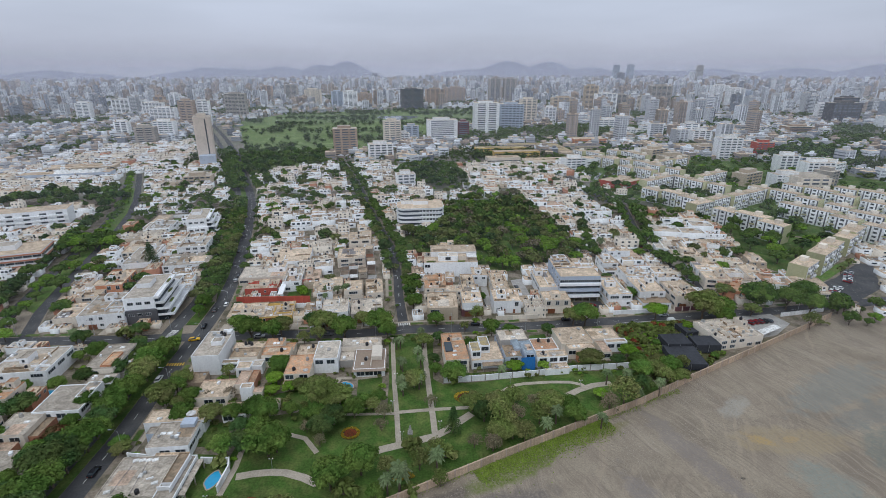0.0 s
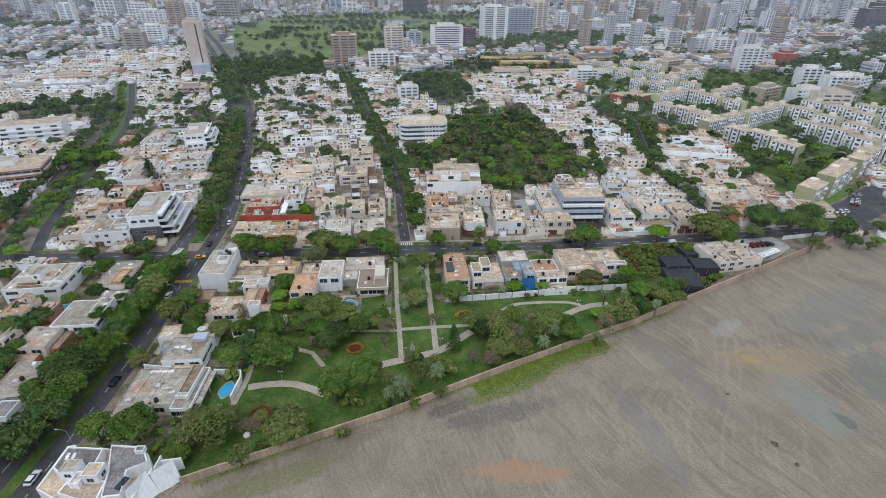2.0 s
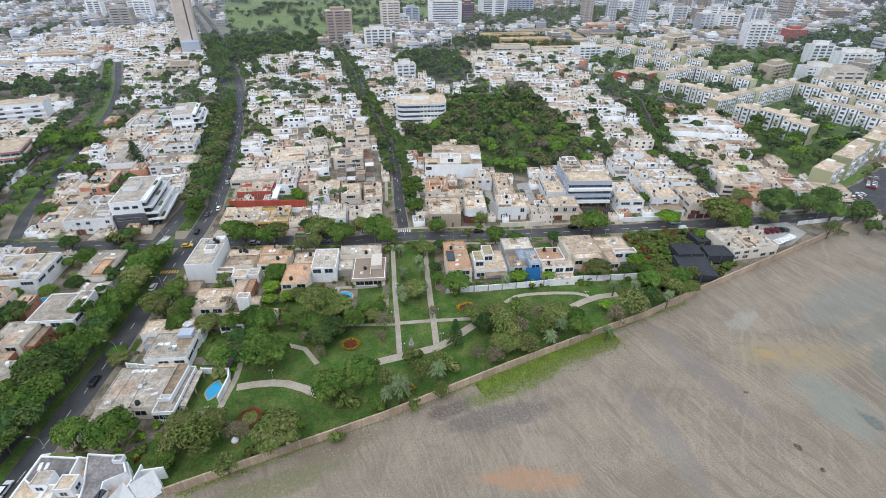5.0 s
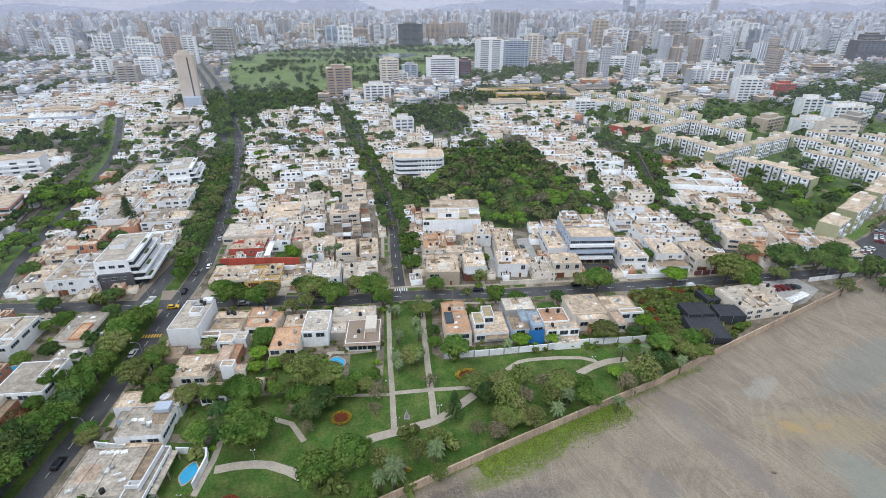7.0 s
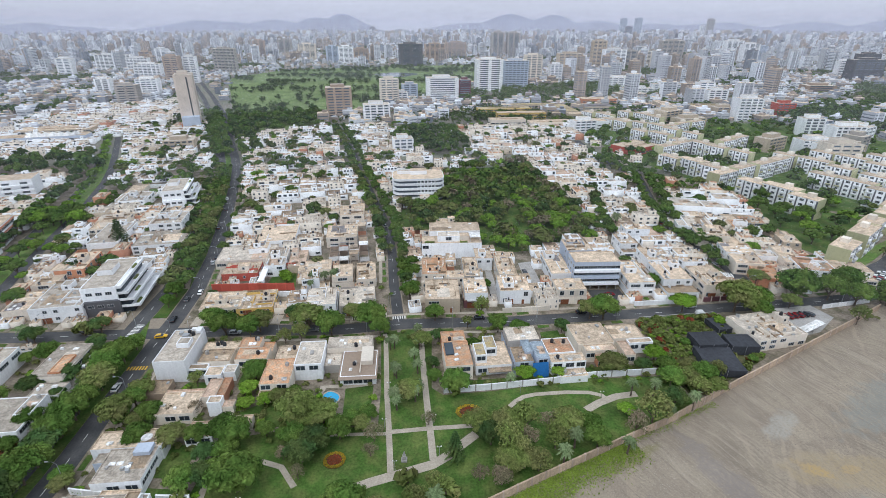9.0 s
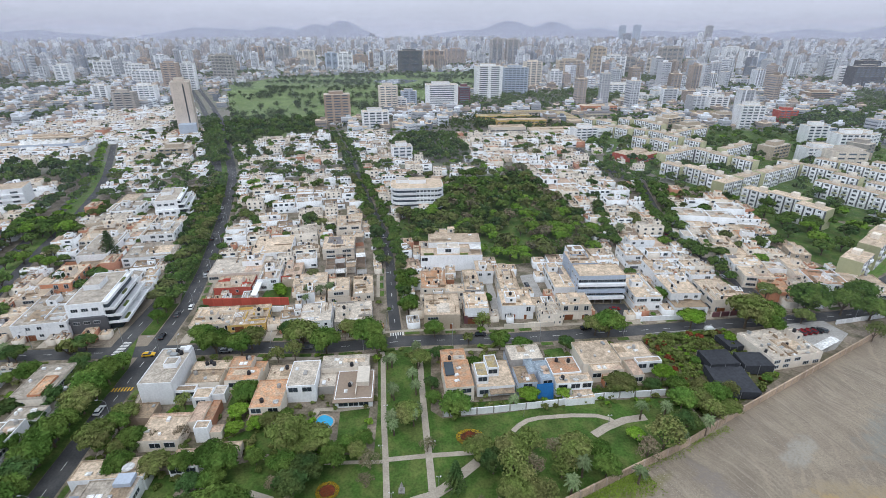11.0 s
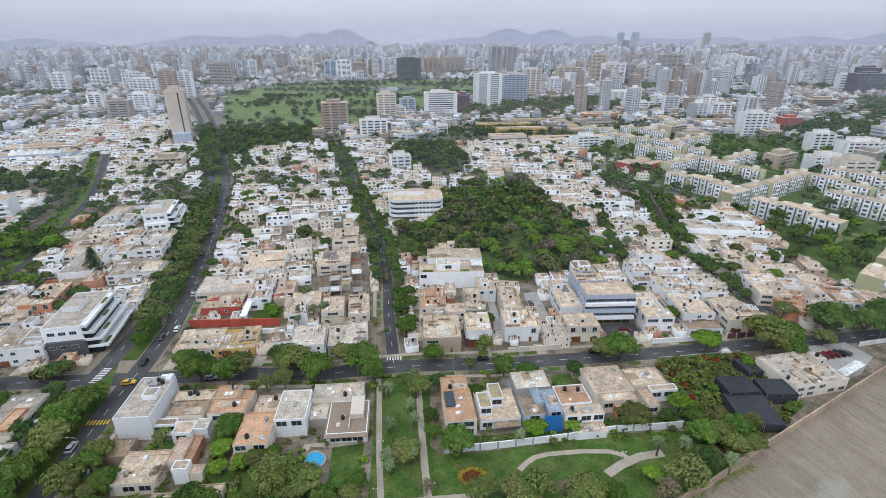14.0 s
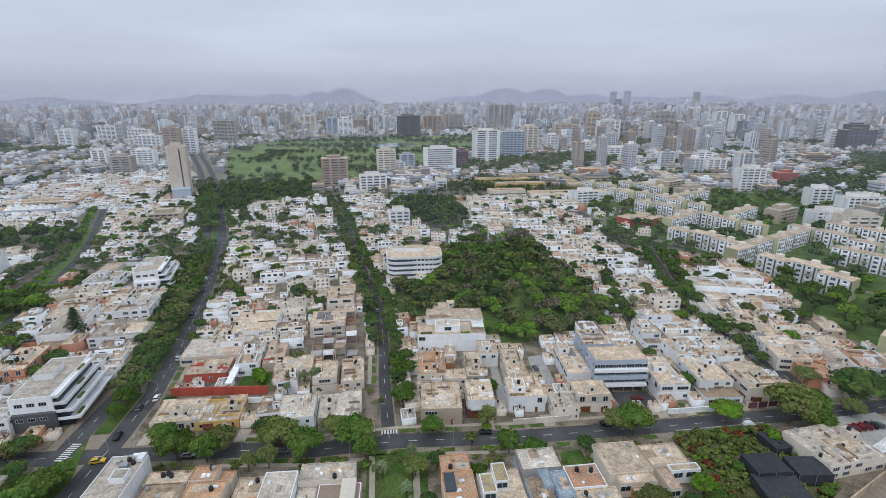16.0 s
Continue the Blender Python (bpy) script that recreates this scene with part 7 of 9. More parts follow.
def far_block(s, x, y, w, d, h, turn, slot, bands, roof=3):
    k = len(s.f)
    s.box(x, y, 0, w, d, h, turn, slot)
    s.s[k] = roof
    if bands:
        n = int(h / 3.4)
        for k in range(n):
            s.box(x, y, 1.6 + k * 3.4, w + 0.3, d + 0.3, 1.3, turn, 2, bottom=True)
        c, q = math.cos(radians(turn)), math.sin(radians(turn))
        for u in (-0.46, -0.17, 0.17, 0.46):
            s.box(x + c * u * w, y + q * u * w, 0.0, w * 0.1, d + 0.8, h - 0.2, turn, slot)
        s.box(x, y, h, w * 0.4, d * 0.4, 3.5, turn, slot)
    elif h > 5:
        if y < 1500:
            for k in range(max(1, int(h / 3.3))):
                s.box(x, y, 1.2 + k * 3.2, w * 0.86, d + 0.16, 1.2, turn, 2, bottom=True)
                s.box(x, y, 1.2 + k * 3.2, w + 0.16, d * 0.7, 1.2, turn, 2, bottom=True)
        s.box(x + w * 0.15, y + d * 0.1, h, w * 0.4, d * 0.35, 2.6, turn, slot)


def far_tree(w, g, x, y, rad, n=22, size=1.6):
    for i in range(n):
        tuft(w, (x + g.gauss(0, rad * 0.33), y + g.gauss(0, rad * 0.33), rad * 0.75 + g.gauss(0, rad * 0.2)), (g.gauss(0, 0.6), g.gauss(0, 0.6), 1), size, g)


g = random.Random(77)
rings = ((430, 800, 3600, 0.015), (800, 1400, 6500, 0.04), (1400, 2200, 5200, 0.17), (2200, 3300, 4600, 0.30), (3300, 4500, 4200, 0.4))
for r0, r1, count, tall in rings:
    s, w = Shape(), Shape()
    for k in range(count):
        a = g.uniform(-0.86, 0.86)
        r = math.sqrt(g.uniform(r0 * r0, r1 * r1))
        x, y = r * math.sin(a), r * math.cos(a)
        if y < 420 or (y < 620 and -420 < x < 190) or inside(x, y, GOLF_AREA) or inside(x, y, ESTATE) or any(near_line(x, y, ln, wd / 2 + 9) for ln, wd in ROADS) or (GX + 8 < x < GX + GW - 8 and GY < y < GY + GH - 8 and not is_free(x, y, 8, 7, 7)):
            continue
        cluster = noise.noise(Vector((x / 420, y / 420, 3.0)))
        green = noise.noise(Vector((x / 200, y / 200, 9.0)))
        if r < 2600 and (green > 0.2 or g.random() < (0.46 if abs(x) > 260 else 0.38)):
            for q in range(3 if green > 0.2 else 1):
                far_tree(w, g, x + g.uniform(-9, 9) * (green > 0.2), y + g.uniform(-9, 9) * (green > 0.2), g.uniform(3.5, 7.5), 14, 2.1)
            continue
        slot = 0 if g.random() < 0.62 else 1 if g.random() < 0.8 else 4
        turn = g.choice((8, 8, 34, -10))
        if GX < x < GX + GW and GY < y < GY + GH:
            mark(x, y, turn, 9, 9)
        if g.random() < tall * (1.0 + 1.6 * cluster) and not (x < -230 and r < 1500):
            far_block(s, x, y, g.uniform(10, 22), g.uniform(10, 18), g.uniform(16, 50) * (1.0 if r < 3000 else 1.1), turn, slot, r < 3000)
        else:
            far_block(s, x, y, g.uniform(8, 15), g.uniform(8, 15), g.choice((3.5, 6, 6.5, 7, 9, 12)), turn, slot, False, g.choice((3, 3, 0)))
    o = part("city_blocks", s, [CITY, CITY_TAN, CITY_DARK, ROOF["tan"], CITY_GREY])
    tagged(o, "distant pale city houses and high-rise blocks", "city", kind="stuff")
    if w.f:
        tagged(part("far_trees", w, [FAR_LEAF]), "distant dark green street and garden trees", "trees", kind="stuff")

pond = Shape().prism([(-60 + 46 * math.cos(6.2832 * k / 24) * (1 + 0.2 * math.sin(3 * 6.2832 * k / 24)), 1205 + 52 * math.sin(6.2832 * k / 24)) for k in range(24)], 0.1, 0.16)
setting("water_pond", pond, material("pond_water", (0.16, 0.18, 0.19), 0.15, 0.05, 0.05, bump=0), "pale grey pond on the golf course", "pond")
golf_trees = Shape()
for k in range(2600):
    x, y = g.uniform(-420, 170), g.uniform(550, 1460)
    if inside(x, y, GOLF_AREA) and (noise.noise(Vector((x / 95, y / 60, 1))) > 0.06 or (y < 700 and g.random() < 0.8) or g.random() < 0.05):
        rad = g.uniform(4.5, 8)
        golf_trees.limb((x, y, 0), (x, y, rad * 0.8), 0.5, 0.3, 5)
        far_tree(golf_trees, g, x, y, rad, 30, 2.3)
tagged(part("golf_trees", golf_trees, [FAR_LEAF]), "dark green trees between the fairways", "trees", kind="stuff")

FAR_HOUSES.build("house_rows", "rows of white and tan flat-roofed houses", "houses")

# ---- hills and haze sheets ----
# The blue-grey of distance haze is painted into the hill colour.
HILL = material("hill_haze_colour", (0.27, 0.275, 0.345), 0.95, 0.1, 0.1, 0.002, 0.02, 0, bump=0)
hill = Shape()
prev = None
PEAKS = ((-0.60, 0.10, 88), (-0.36, 0.13, 104), (-0.19, 0.05, 132), (-0.14, 0.05, 158), (-0.26, 0.07, 112), (0.161, 0.07, 152), (0.235, 0.06, 148), (0.08, 0.07, 92), (0.31, 0.07, 104), (0.63, 0.08, 96), (0.74, 0.08, 122), (0.5, 0.12, 88), (0.41, 0.08, 84))
for k in range(241):
    a = -0.95 + 1.9 * k / 240
    top = 6 + max(hh * math.exp(-((a - p) / q) ** 2) for p, q, hh in PEAKS) + 14 * noise.noise(Vector((a * 22, 0, 0))) + 5 * noise.noise(Vector((a * 70, 3, 0)))
    row = [(4450 * math.sin(a), 4450 * math.cos(a), 0), (4600 * math.sin(a), 4600 * math.cos(a), top * 0.6), (4780 * math.sin(a), 4780 * math.cos(a), top)]
    if prev:
        hill.face([prev[0], row[0], row[1], prev[1]])
        hill.face([prev[1], row[1], row[2], prev[2]])
    prev = row
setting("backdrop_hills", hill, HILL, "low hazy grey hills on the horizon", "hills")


def haze_sheet_material(name, thick, height):
    """A sheet that imitates haze: mostly clear, tinted pale lavender, scattering the sky's light, fading out with
    height.
    """
    m = bpy.data.materials.new(name)
    m.use_nodes = True
    n, l = m.node_tree.nodes, m.node_tree.links
    n.remove(n["Principled BSDF"])
    out = n["Material Output"]
    geo, sep, ramp = n.new("ShaderNodeNewGeometry"), n.new("ShaderNodeSeparateXYZ"), n.new("ShaderNodeMapRange")
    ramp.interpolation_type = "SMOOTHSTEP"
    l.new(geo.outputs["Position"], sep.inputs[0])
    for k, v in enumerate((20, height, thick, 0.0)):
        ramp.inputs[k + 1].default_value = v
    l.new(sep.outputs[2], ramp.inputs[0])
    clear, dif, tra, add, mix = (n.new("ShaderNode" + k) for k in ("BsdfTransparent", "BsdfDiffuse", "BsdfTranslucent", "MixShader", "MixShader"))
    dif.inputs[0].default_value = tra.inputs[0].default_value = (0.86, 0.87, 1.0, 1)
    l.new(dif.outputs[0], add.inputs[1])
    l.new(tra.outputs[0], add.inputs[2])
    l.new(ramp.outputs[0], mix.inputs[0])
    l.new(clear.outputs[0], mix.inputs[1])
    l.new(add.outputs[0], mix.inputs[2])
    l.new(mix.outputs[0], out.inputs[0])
    return m


# Upright curved sheets, added at set distances in place of haze in the air.
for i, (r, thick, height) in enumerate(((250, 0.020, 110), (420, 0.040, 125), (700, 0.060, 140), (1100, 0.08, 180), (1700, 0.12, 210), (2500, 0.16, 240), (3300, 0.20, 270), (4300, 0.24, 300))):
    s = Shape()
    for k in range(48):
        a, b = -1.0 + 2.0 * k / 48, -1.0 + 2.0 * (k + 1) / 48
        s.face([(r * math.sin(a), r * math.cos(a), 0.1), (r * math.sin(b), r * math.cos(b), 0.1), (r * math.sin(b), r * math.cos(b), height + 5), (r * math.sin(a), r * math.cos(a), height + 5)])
    setting("backdrop_mist_%d" % (i + 1), s, haze_sheet_material("mist_%d" % (i + 1), thick, height), "thin pale coastal mist over the far city", "mist")

# ---- park: paths, beds, pools, walls ----
def path(name, pts, width, z=0.235):
    """A pale concrete path, cut into slabs by joints."""
    e = tagged(part(name, ribbon(pts, width, z, 0.08), PATH_STONE), "pale concrete park path between lawns", "path", kind="structure")
    return e


for pts, width in (([(-15.8, 192.1), (-15.2, 189.1), (-12.8, 157.9), (-11.3, 143.1), (-9.8, 125.9)], 1.7), ([(-1.8, 187.0), (-1.3, 174.9), (-0.1, 154.7), (1.1, 138.4), (1.5, 131.3)], 2.0),
                   ([(-11.2, 142.0), (0.8, 143.0), (14.3, 143.6)], 1.6), ([(-21.7, 122.0), (-15.0, 124.8), (-8.5, 126.8), (1.4, 129.9), (5.7, 132.8), (9.0, 135.9), (14.1, 140.3)], 2.9),
                   ([(25.7, 151.1), (28.0, 153.4), (30.8, 155.3), (34.8, 156.3), (44.7, 156.9), (52.3, 156.5), (56.0, 155.0), (57.0, 153.4)], 1.6), ([(49.1, 148.7), (53.9, 151.6), (60.4, 154.3), (67.4, 155.3)], 2.6),
                   ([(-55.8, 115.6), (-51, 116.6), (-46.2, 117.0), (-42, 116.6), (-36.5, 114.6), (-31.6, 111.9)], 2.6), ([(-58.3, 106), (-57.2, 118.9), (-58, 134.6), (-58.6, 140.8)], 1.7),
                   ([(-45.5, 132.8), (-39.4, 130.6), (-34.5, 124.1)], 1.6), ([(-39.0, 142.1), (-25.5, 141.5), (-11.5, 141.4)], 1.2)):
    path("path", pts, width, 0.235 + 0.004 * len([o for o in bpy.data.objects if o.name.startswith("path")]))


def flower_bed(x, y, rx, ry, outer, inner):
    e = thing("flower_bed", pose(x, y, 0.2), "oval flower bed with a ring of yellow and a red-brown middle", "flower bed", "park flower beds")
    part("soil", Shape().prism([(rx * 1.05 * math.cos(6.2832 * k / 28), ry * 1.05 * math.sin(6.2832 * k / 28)) for k in range(28)], 0, 0.1), material("bed_soil", (0.10, 0.07, 0.045)), e)
    g = random.Random(int(x * 10))
    for nm, r0, r1, mat, n in (("flower_ring", 0.72, 1.05, outer, 520), ("flower_middle", 0.0, 0.66, inner, 420)):
        s = Shape()
        for k in range(n):
            a, q = g.uniform(0, 6.2832), math.sqrt(g.uniform(r0 * r0, r1 * r1))
            tuft(s, (rx * q * math.cos(a), ry * q * math.sin(a), 0.1 + g.uniform(0.05, 0.3)), (g.gauss(0, 0.4), g.gauss(0, 0.4), 1), 0.26, g)
        part(nm, s, LEAF[mat], e)


flower_bed(-25.5, 132.3, 2.9, 2.7, "flower_yellow", "flower_red")
flower_bed(12.8, 149.3, 3.9, 2.9, "flower_yellow", "flower_red")
flower_bed(-9.1, 113.8, 4.2, 1.4, "flower_yellow", "olive")
flower_bed(-48.9, 104.7, 3.0, 3.2, "flower_red", "olive")


def pool(x, y, turn, outline, label):
    """A sunk basin with a pale coping ring and water just below it."""
    e = thing("swimming_pool", pose(x, y, 0.15, 0, 0, turn), label, "swimming pool", "garden pools")
    c = Shape()
    big = [(px * 1.16, py * 1.16) for px, py in outline]
    n = len(outline)
    for k in range(n):
        j = (k + 1) % n
        c.face([(*big[k], 0.14), (*big[j], 0.14), (*outline[j], 0.14), (*outline[k], 0.14)])
        c.face([(*big[j], 0.14), (*big[k], 0.14), (*big[k], 0), (*big[j], 0)])
        c.face([(*outline[k], 0.14), (*outline[j], 0.14), (*outline[j], 0.02), (*outline[k], 0.02)])
    part("coping", c, PATH_STONE, e)
    part("water", Shape().prism(outline, 0.0, 0.08), POOL, e)


def blob(rx, ry, wave=0.0, n=28, lobes=2):
    return [((rx * (1 + wave * math.cos(lobes * 6.2832 * k / n))) * math.cos(6.2832 * k / n), (ry * (1 + wave * math.cos(lobes * 6.2832 * k / n + 0.8))) * math.sin(6.2832 * k / n)) for k in range(n)]


pool(-30.7, 157.0, 10, blob(2.6, 3.0, 0.06, 28, 3), "round bright blue garden pool with pale coping")
pool(-62.0, 114.8, -14, blob(1.55, 3.5, 0.22), "curved light blue pool beside a white garden wall")
pool(-136.2, 155.6, 10, [(-2.2, -4), (2.2, -4), (2.2, 4), (-2.2, 4)], "dark blue rectangular pool behind a white wall")
block("lawn_pool_1", [(-25.7, 148.7), (-17.4, 148.1), (-17.5, 162.7), (-26.5, 161.4)], LAWN, 0.21, "small mown garden lawn beside a pool", "lawn")
block("lawn_pool_2", [(-72.9, 107.7), (-61.0, 107.6), (-60.8, 124.2), (-72.3, 125.3)], LAWN, 0.21, "small mown garden lawn beside a pool", "lawn")
block("lawn_garden_3", [(-78.2, 128.9), (-65.2, 127.8), (-64.1, 138.8), (-74.1, 139.9)], LAWN, 0.21, "small mown garden lawn of a house", "lawn")
block("lawn_garden_4", [(-49.0, 146.8), (-39.9, 146.7), (-39.0, 156.1), (-47.0, 157.1)], LAWN, 0.21, "small mown garden lawn of a house", "lawn")
block("lawn_garden_5", [(43.4, 180.2), (51.4, 180.6), (51.0, 192), (43.8, 191)], LAWN, 0.21, "small mown garden lawn of a house", "lawn")
block("driveway_1", [(28.5, 212.5), (32.3, 212.5), (31.7, 244), (28.6, 243)], CONCRETE, 0.19, "long concrete driveway between two rows of houses", "driveway")
block("driveway_2", [(46.2, 214), (53.4, 214), (52.4, 252.4), (46.0, 251)], CONCRETE, 0.19, "long concrete driveway between two rows of houses", "driveway")
block("pavement_court", [(72.5, 213.5), (86.5, 213.5), (86.5, 223), (72.5, 223)], ASPHALT, 0.19, "dark paved forecourt with a parked car", "forecourt")
block("terrace_1", [(-26.4, 161.5), (-17.3, 162.8), (-17.3, 164.4), (-34.9, 163.1), (-35.0, 154.0), (-32.8, 162.0)], PATH_STONE, 0.2, "pale paved terrace of a house", "terrace")


def run_of_wall(name, pts, h, thick, panel, mat, post_mat, label, step=4.6, cap=0.0, z=0.1):
    """A free-standing wall: a panel and a post at every step, each a part."""
    e = thing(name, pose(pts[0][0], pts[0][1], z), label, "wall")
    rows = along(pts, step)
    for (x, y, a), (x2, y2, _) in zip(rows, rows[1:]):
        d = math.dist((x, y), (x2, y2))
        a = math.degrees(math.atan2(y2 - y, x2 - x))
        mx, my = (x + x2) / 2 - pts[0][0], (y + y2) / 2 - pts[0][1]
        part(panel, Shape().box(0, 0, -0.1, d - 0.2, thick, h).box(0, 0, h - 0.1, d - 0.2, thick + 0.12, 0.12), mat, e, at=pose(mx, my, 0, 0, 0, a))
        part("post", Shape().box(0, 0, -0.1, 0.42, thick + 0.16, h + 0.2), post_mat, e, at=pose(x - pts[0][0], y - pts[0][1], 0, 0, 0, a))
    return e


run_of_wall("boundary_wall", WALL_LINE[1:], 2.6, 0.30, "panel", BRICKWALL, material("wall_post", (0.46, 0.36, 0.30), streak=0.2), "weathered pink-brown brick boundary wall of the park", 4.4)
run_of_wall("garden_wall", [(5.4, 158.0), (21.1, 159.1), (42.1, 161.4), (55.2, 163.8), (71.8, 164.4), (80.0, 165.1)], 2.5, 0.25, "panel", WALL["white"], CONCRETE, "white-painted garden wall with concrete posts", 5.2)
run_of_wall("garden_wall", [(-67.4, 121.2), (-58.3, 120.8), (-59.0, 106.4)], 2.4, 0.3, "panel", WALL["white"], WALL["white"], "white garden wall round a pool", 4.0)
run_of_wall("garden_wall", [(-90.4, 124.2), (-79.8, 122.6)], 2.2, 0.25, "panel", WALL["white"], WALL["white"], "white garden wall between two villas", 3.3)
run_of_wall("garden_wall", [(-94.1, 228.1), (-73.5, 228.2), (-56.5, 228.0)], 3.6, 0.3, "panel", WALL["red"], WALL["red"], "tall red-painted garden wall", 4.0)
run_of_wall("garden_wall", [(-73.7, 246.5), (-60.9, 247.3)], 4.2, 0.3, "panel", WALL["red"], WALL["red"], "tall red-painted courtyard wall", 4.0)
run_of_wall("garden_wall", [(-56.5, 222.5), (-73.6, 222.5)], 2.4, 0.25, "panel", WALL["white"], WALL["white"], "white dividing wall between two plots", 4.0)
run_of_wall("garden_wall", [(31.7, 205.5), (52.8, 206.7)], 2.2, 0.25, "panel", WALL["cream"], WALL["cream"], "cream street wall of a house", 4.0)
run_of_wall("garden_wall", [(87.9, 208.7), (110.0, 209.9)], 2.2, 0.25, "panel", WALL["white"], WALL["white"], "white street wall of a house", 4.0)
run_of_wall("garden_wall", [(118.0, 210.8), (139.1, 212.4)], 2.2, 0.25, "panel", WALL["plum"], WALL["cream"], "dark street wall of a house", 4.0)
run_of_wall("garden_wall", [(85.8, 198.6), (120.0, 201.6)], 1.0, 0.2, "panel", CONCRETE, CONCRETE, "low concrete wall beside the street", 4.0)


for k, pts in enumerate(([(-60.5, 145.2), (-36.2, 145.4), (-35.4, 157.0), (-43.4, 158.0), (-53.6, 154.4), (-61.6, 149.6)], [(5.6, 158.6), (42, 162.0), (78, 165.4), (79, 170), (54, 169), (41.0, 165.4), (15.4, 164.0), (5.6, 164.0)], [(-62.5, 164.6), (-54.2, 164.6), (-54.2, 171.0), (-62.5, 170.6)], [(-35.4, 145.2), (-17.4, 145.2), (-17.4, 148.0), (-26.0, 148.6), (-35.4, 153.0)], [(-82.0, 159.8), (-70.6, 159.8), (-71.0, 166.2), (-79.0, 166.6)])):
    block("lawn_back_%d" % (k + 1), pts, LAWN, 0.18 + 0.004 * k, "shaded garden lawn behind a row of houses", "lawn")
shrubs, g = Crowd(), random.Random(91)
for x0, x1, y0, y1, n in ((-62, -16, 143.5, 168, 150), (4, 82, 159.5, 171, 90), (-94, -58, 120, 170, 120), (-60, 84, 184, 194, 90), (-95, -62, 92, 104, 50), (84, 120, 154, 199, 430), (-140, -109, 96, 190, 130)):
    for k in range(n):
        x, y = g.uniform(x0, x1), g.uniform(y0, y1)
        m = footprint(x, y, 0, 1.0, 1.0)
        if m and HOUSES[m[0]][m[1]].any() or near_line(x, y, ROAD_B, 6) or near_line(x, y, ROAD_BW, 5) or near_line(x, y, ROAD_A, 5) or inside(x, y, [(-27, 149), (-17, 148), (-17, 163), (-34, 162), (-34, 152)]):
            continue
        if y < 152.5 + (x - 84) * 0.52 and x > 80:
            continue
        key = g.choice(("shrub", "shrub", "shrub", "bright_1", "ficus_3", "shrub_red" if k % 16 == 0 else "shrub"))
        q = g.uniform(0.4, 0.95) * (1.5 if x > 84 else 1.0) if "shrub" in key else g.uniform(0.2, 0.36)
        shrubs.add(PLACES[key]["few" if "shrub" in key else "least"], pose(x, y, 0.1 if "shrub" in key else -0.4, 0, 0, g.uniform(0, 360)) @ Matrix.Scale(q, 4))
shrubs.build("garden_shrubs", "low green shrubs and hedges in the house gardens", "shrubs")


block("lawn_nursery", [(83, 165), (85.5, 197.6), (118, 200.6), (121, 172), (92, 155.4), (84.5, 152)], SOIL, 0.19, "dark soil and beds of a plant nursery", "nursery beds")
for line, side, first, last in ((ROAD_B, -7.4, 1, 5), (ROAD_B, -7.4, 6, 11), (ROAD_A, 7.0, 4, 12), (ROAD_A, -6.8, 4, 8), (ROAD_C, 6.0, 1, 5), (ROAD_C, -6.0, 1, 5), (ROAD_D, -7.6, 1, 6)):
    path("sidewalk", offset_line(line, side)[first:last], 1.5, 0.162)

hedge = Shape()
g = random.Random(21)
for x, y, a in along([(86.5, 197.2), (118.5, 200.2)], 0.16):
    for k in range(3):
        tuft(hedge, (x + g.gauss(0, 0.3), y + g.gauss(0, 0.4), 0.3 + g.uniform(0.1, 1.0)), (g.gauss(0, 0.5), g.gauss(0, 0.5) - 0.3, 0.8), 0.4, g)
tagged(part("hedge", hedge, LEAF["deep"]), "clipped dark green hedge along the nursery wall", "hedge", kind="stuff")

# ---- dark shade nets over the plant nursery ----
def shade_net(x, y, turn, w, d, h, sag):
    e = thing("shade_net", pose(x, y, 0.15, 0, 0, turn), "dark grey shade net stretched over posts in a plant nursery", "shade net", "nursery shade nets")
    s, nx, ny = Shape(), 8, 8
    for i in range(nx):
        for j in range(ny):
            q = []
            for a, b in ((i, j), (i + 1, j), (i + 1, j + 1), (i, j + 1)):
                u, v = a / nx, b / ny
                q.append((-w / 2 + w * u, -d / 2 + d * v, h - sag * abs(math.sin(3 * math.pi * u)) * 0.5 - sag * 0.4 * math.sin(math.pi * v)))
            s.face(q)
    for a, b in (((-w / 2, -d / 2), (w / 2, -d / 2)), ((-w / 2, d / 2), (-w / 2, -d / 2))):
        s.face([(*a, 0.6), (*b, 0.6), (*b, h), (*a, h)])
    part("net", s, NET, e)
    for px in (-w / 2, 0, w / 2):
        for py in (-d / 2, d / 2):
            part("post", Shape().tube(px, py, -0.1, h, 0.06, 0.06, 6), METAL, e)


shade_net(102.5, 178.9, 2, 10.5, 8.5, 4.2, 0.5)
shade_net(114.0, 177.2, -3, 10, 8, 4.2, 0.5)
shade_net(101.2, 168.2, -6, 12.5, 13.5, 3.4, 0.6)
e = thing("canopy", pose(146.6, 186.4, 0.1, 0, 0, 26), "long white canvas canopy on thin posts", "canopy")
for k in range(2):
    part("awning", Shape().box(-4.1 + k * 8.1, 0, 2.7, 7.7, 3.2, 0.25).box(-4.1 + k * 8.1, 0, 2.95, 7.4, 1.2, 0.3), ROOF["white"], e)
for px in (-8, 0, 8):
    for py in (-1.5, 1.5):
        part("post", Shape().tube(px, py, 0, 2.7, 0.06, 0.06, 6), METAL, e)
block("pavement_lot", [(140.9, 183.8), (152.0, 186.8), (165.1, 196.7), (162.2, 206.2), (143.1, 204.0)], CONCRETE, 0.19, "concrete car park beside a low building", "car park")


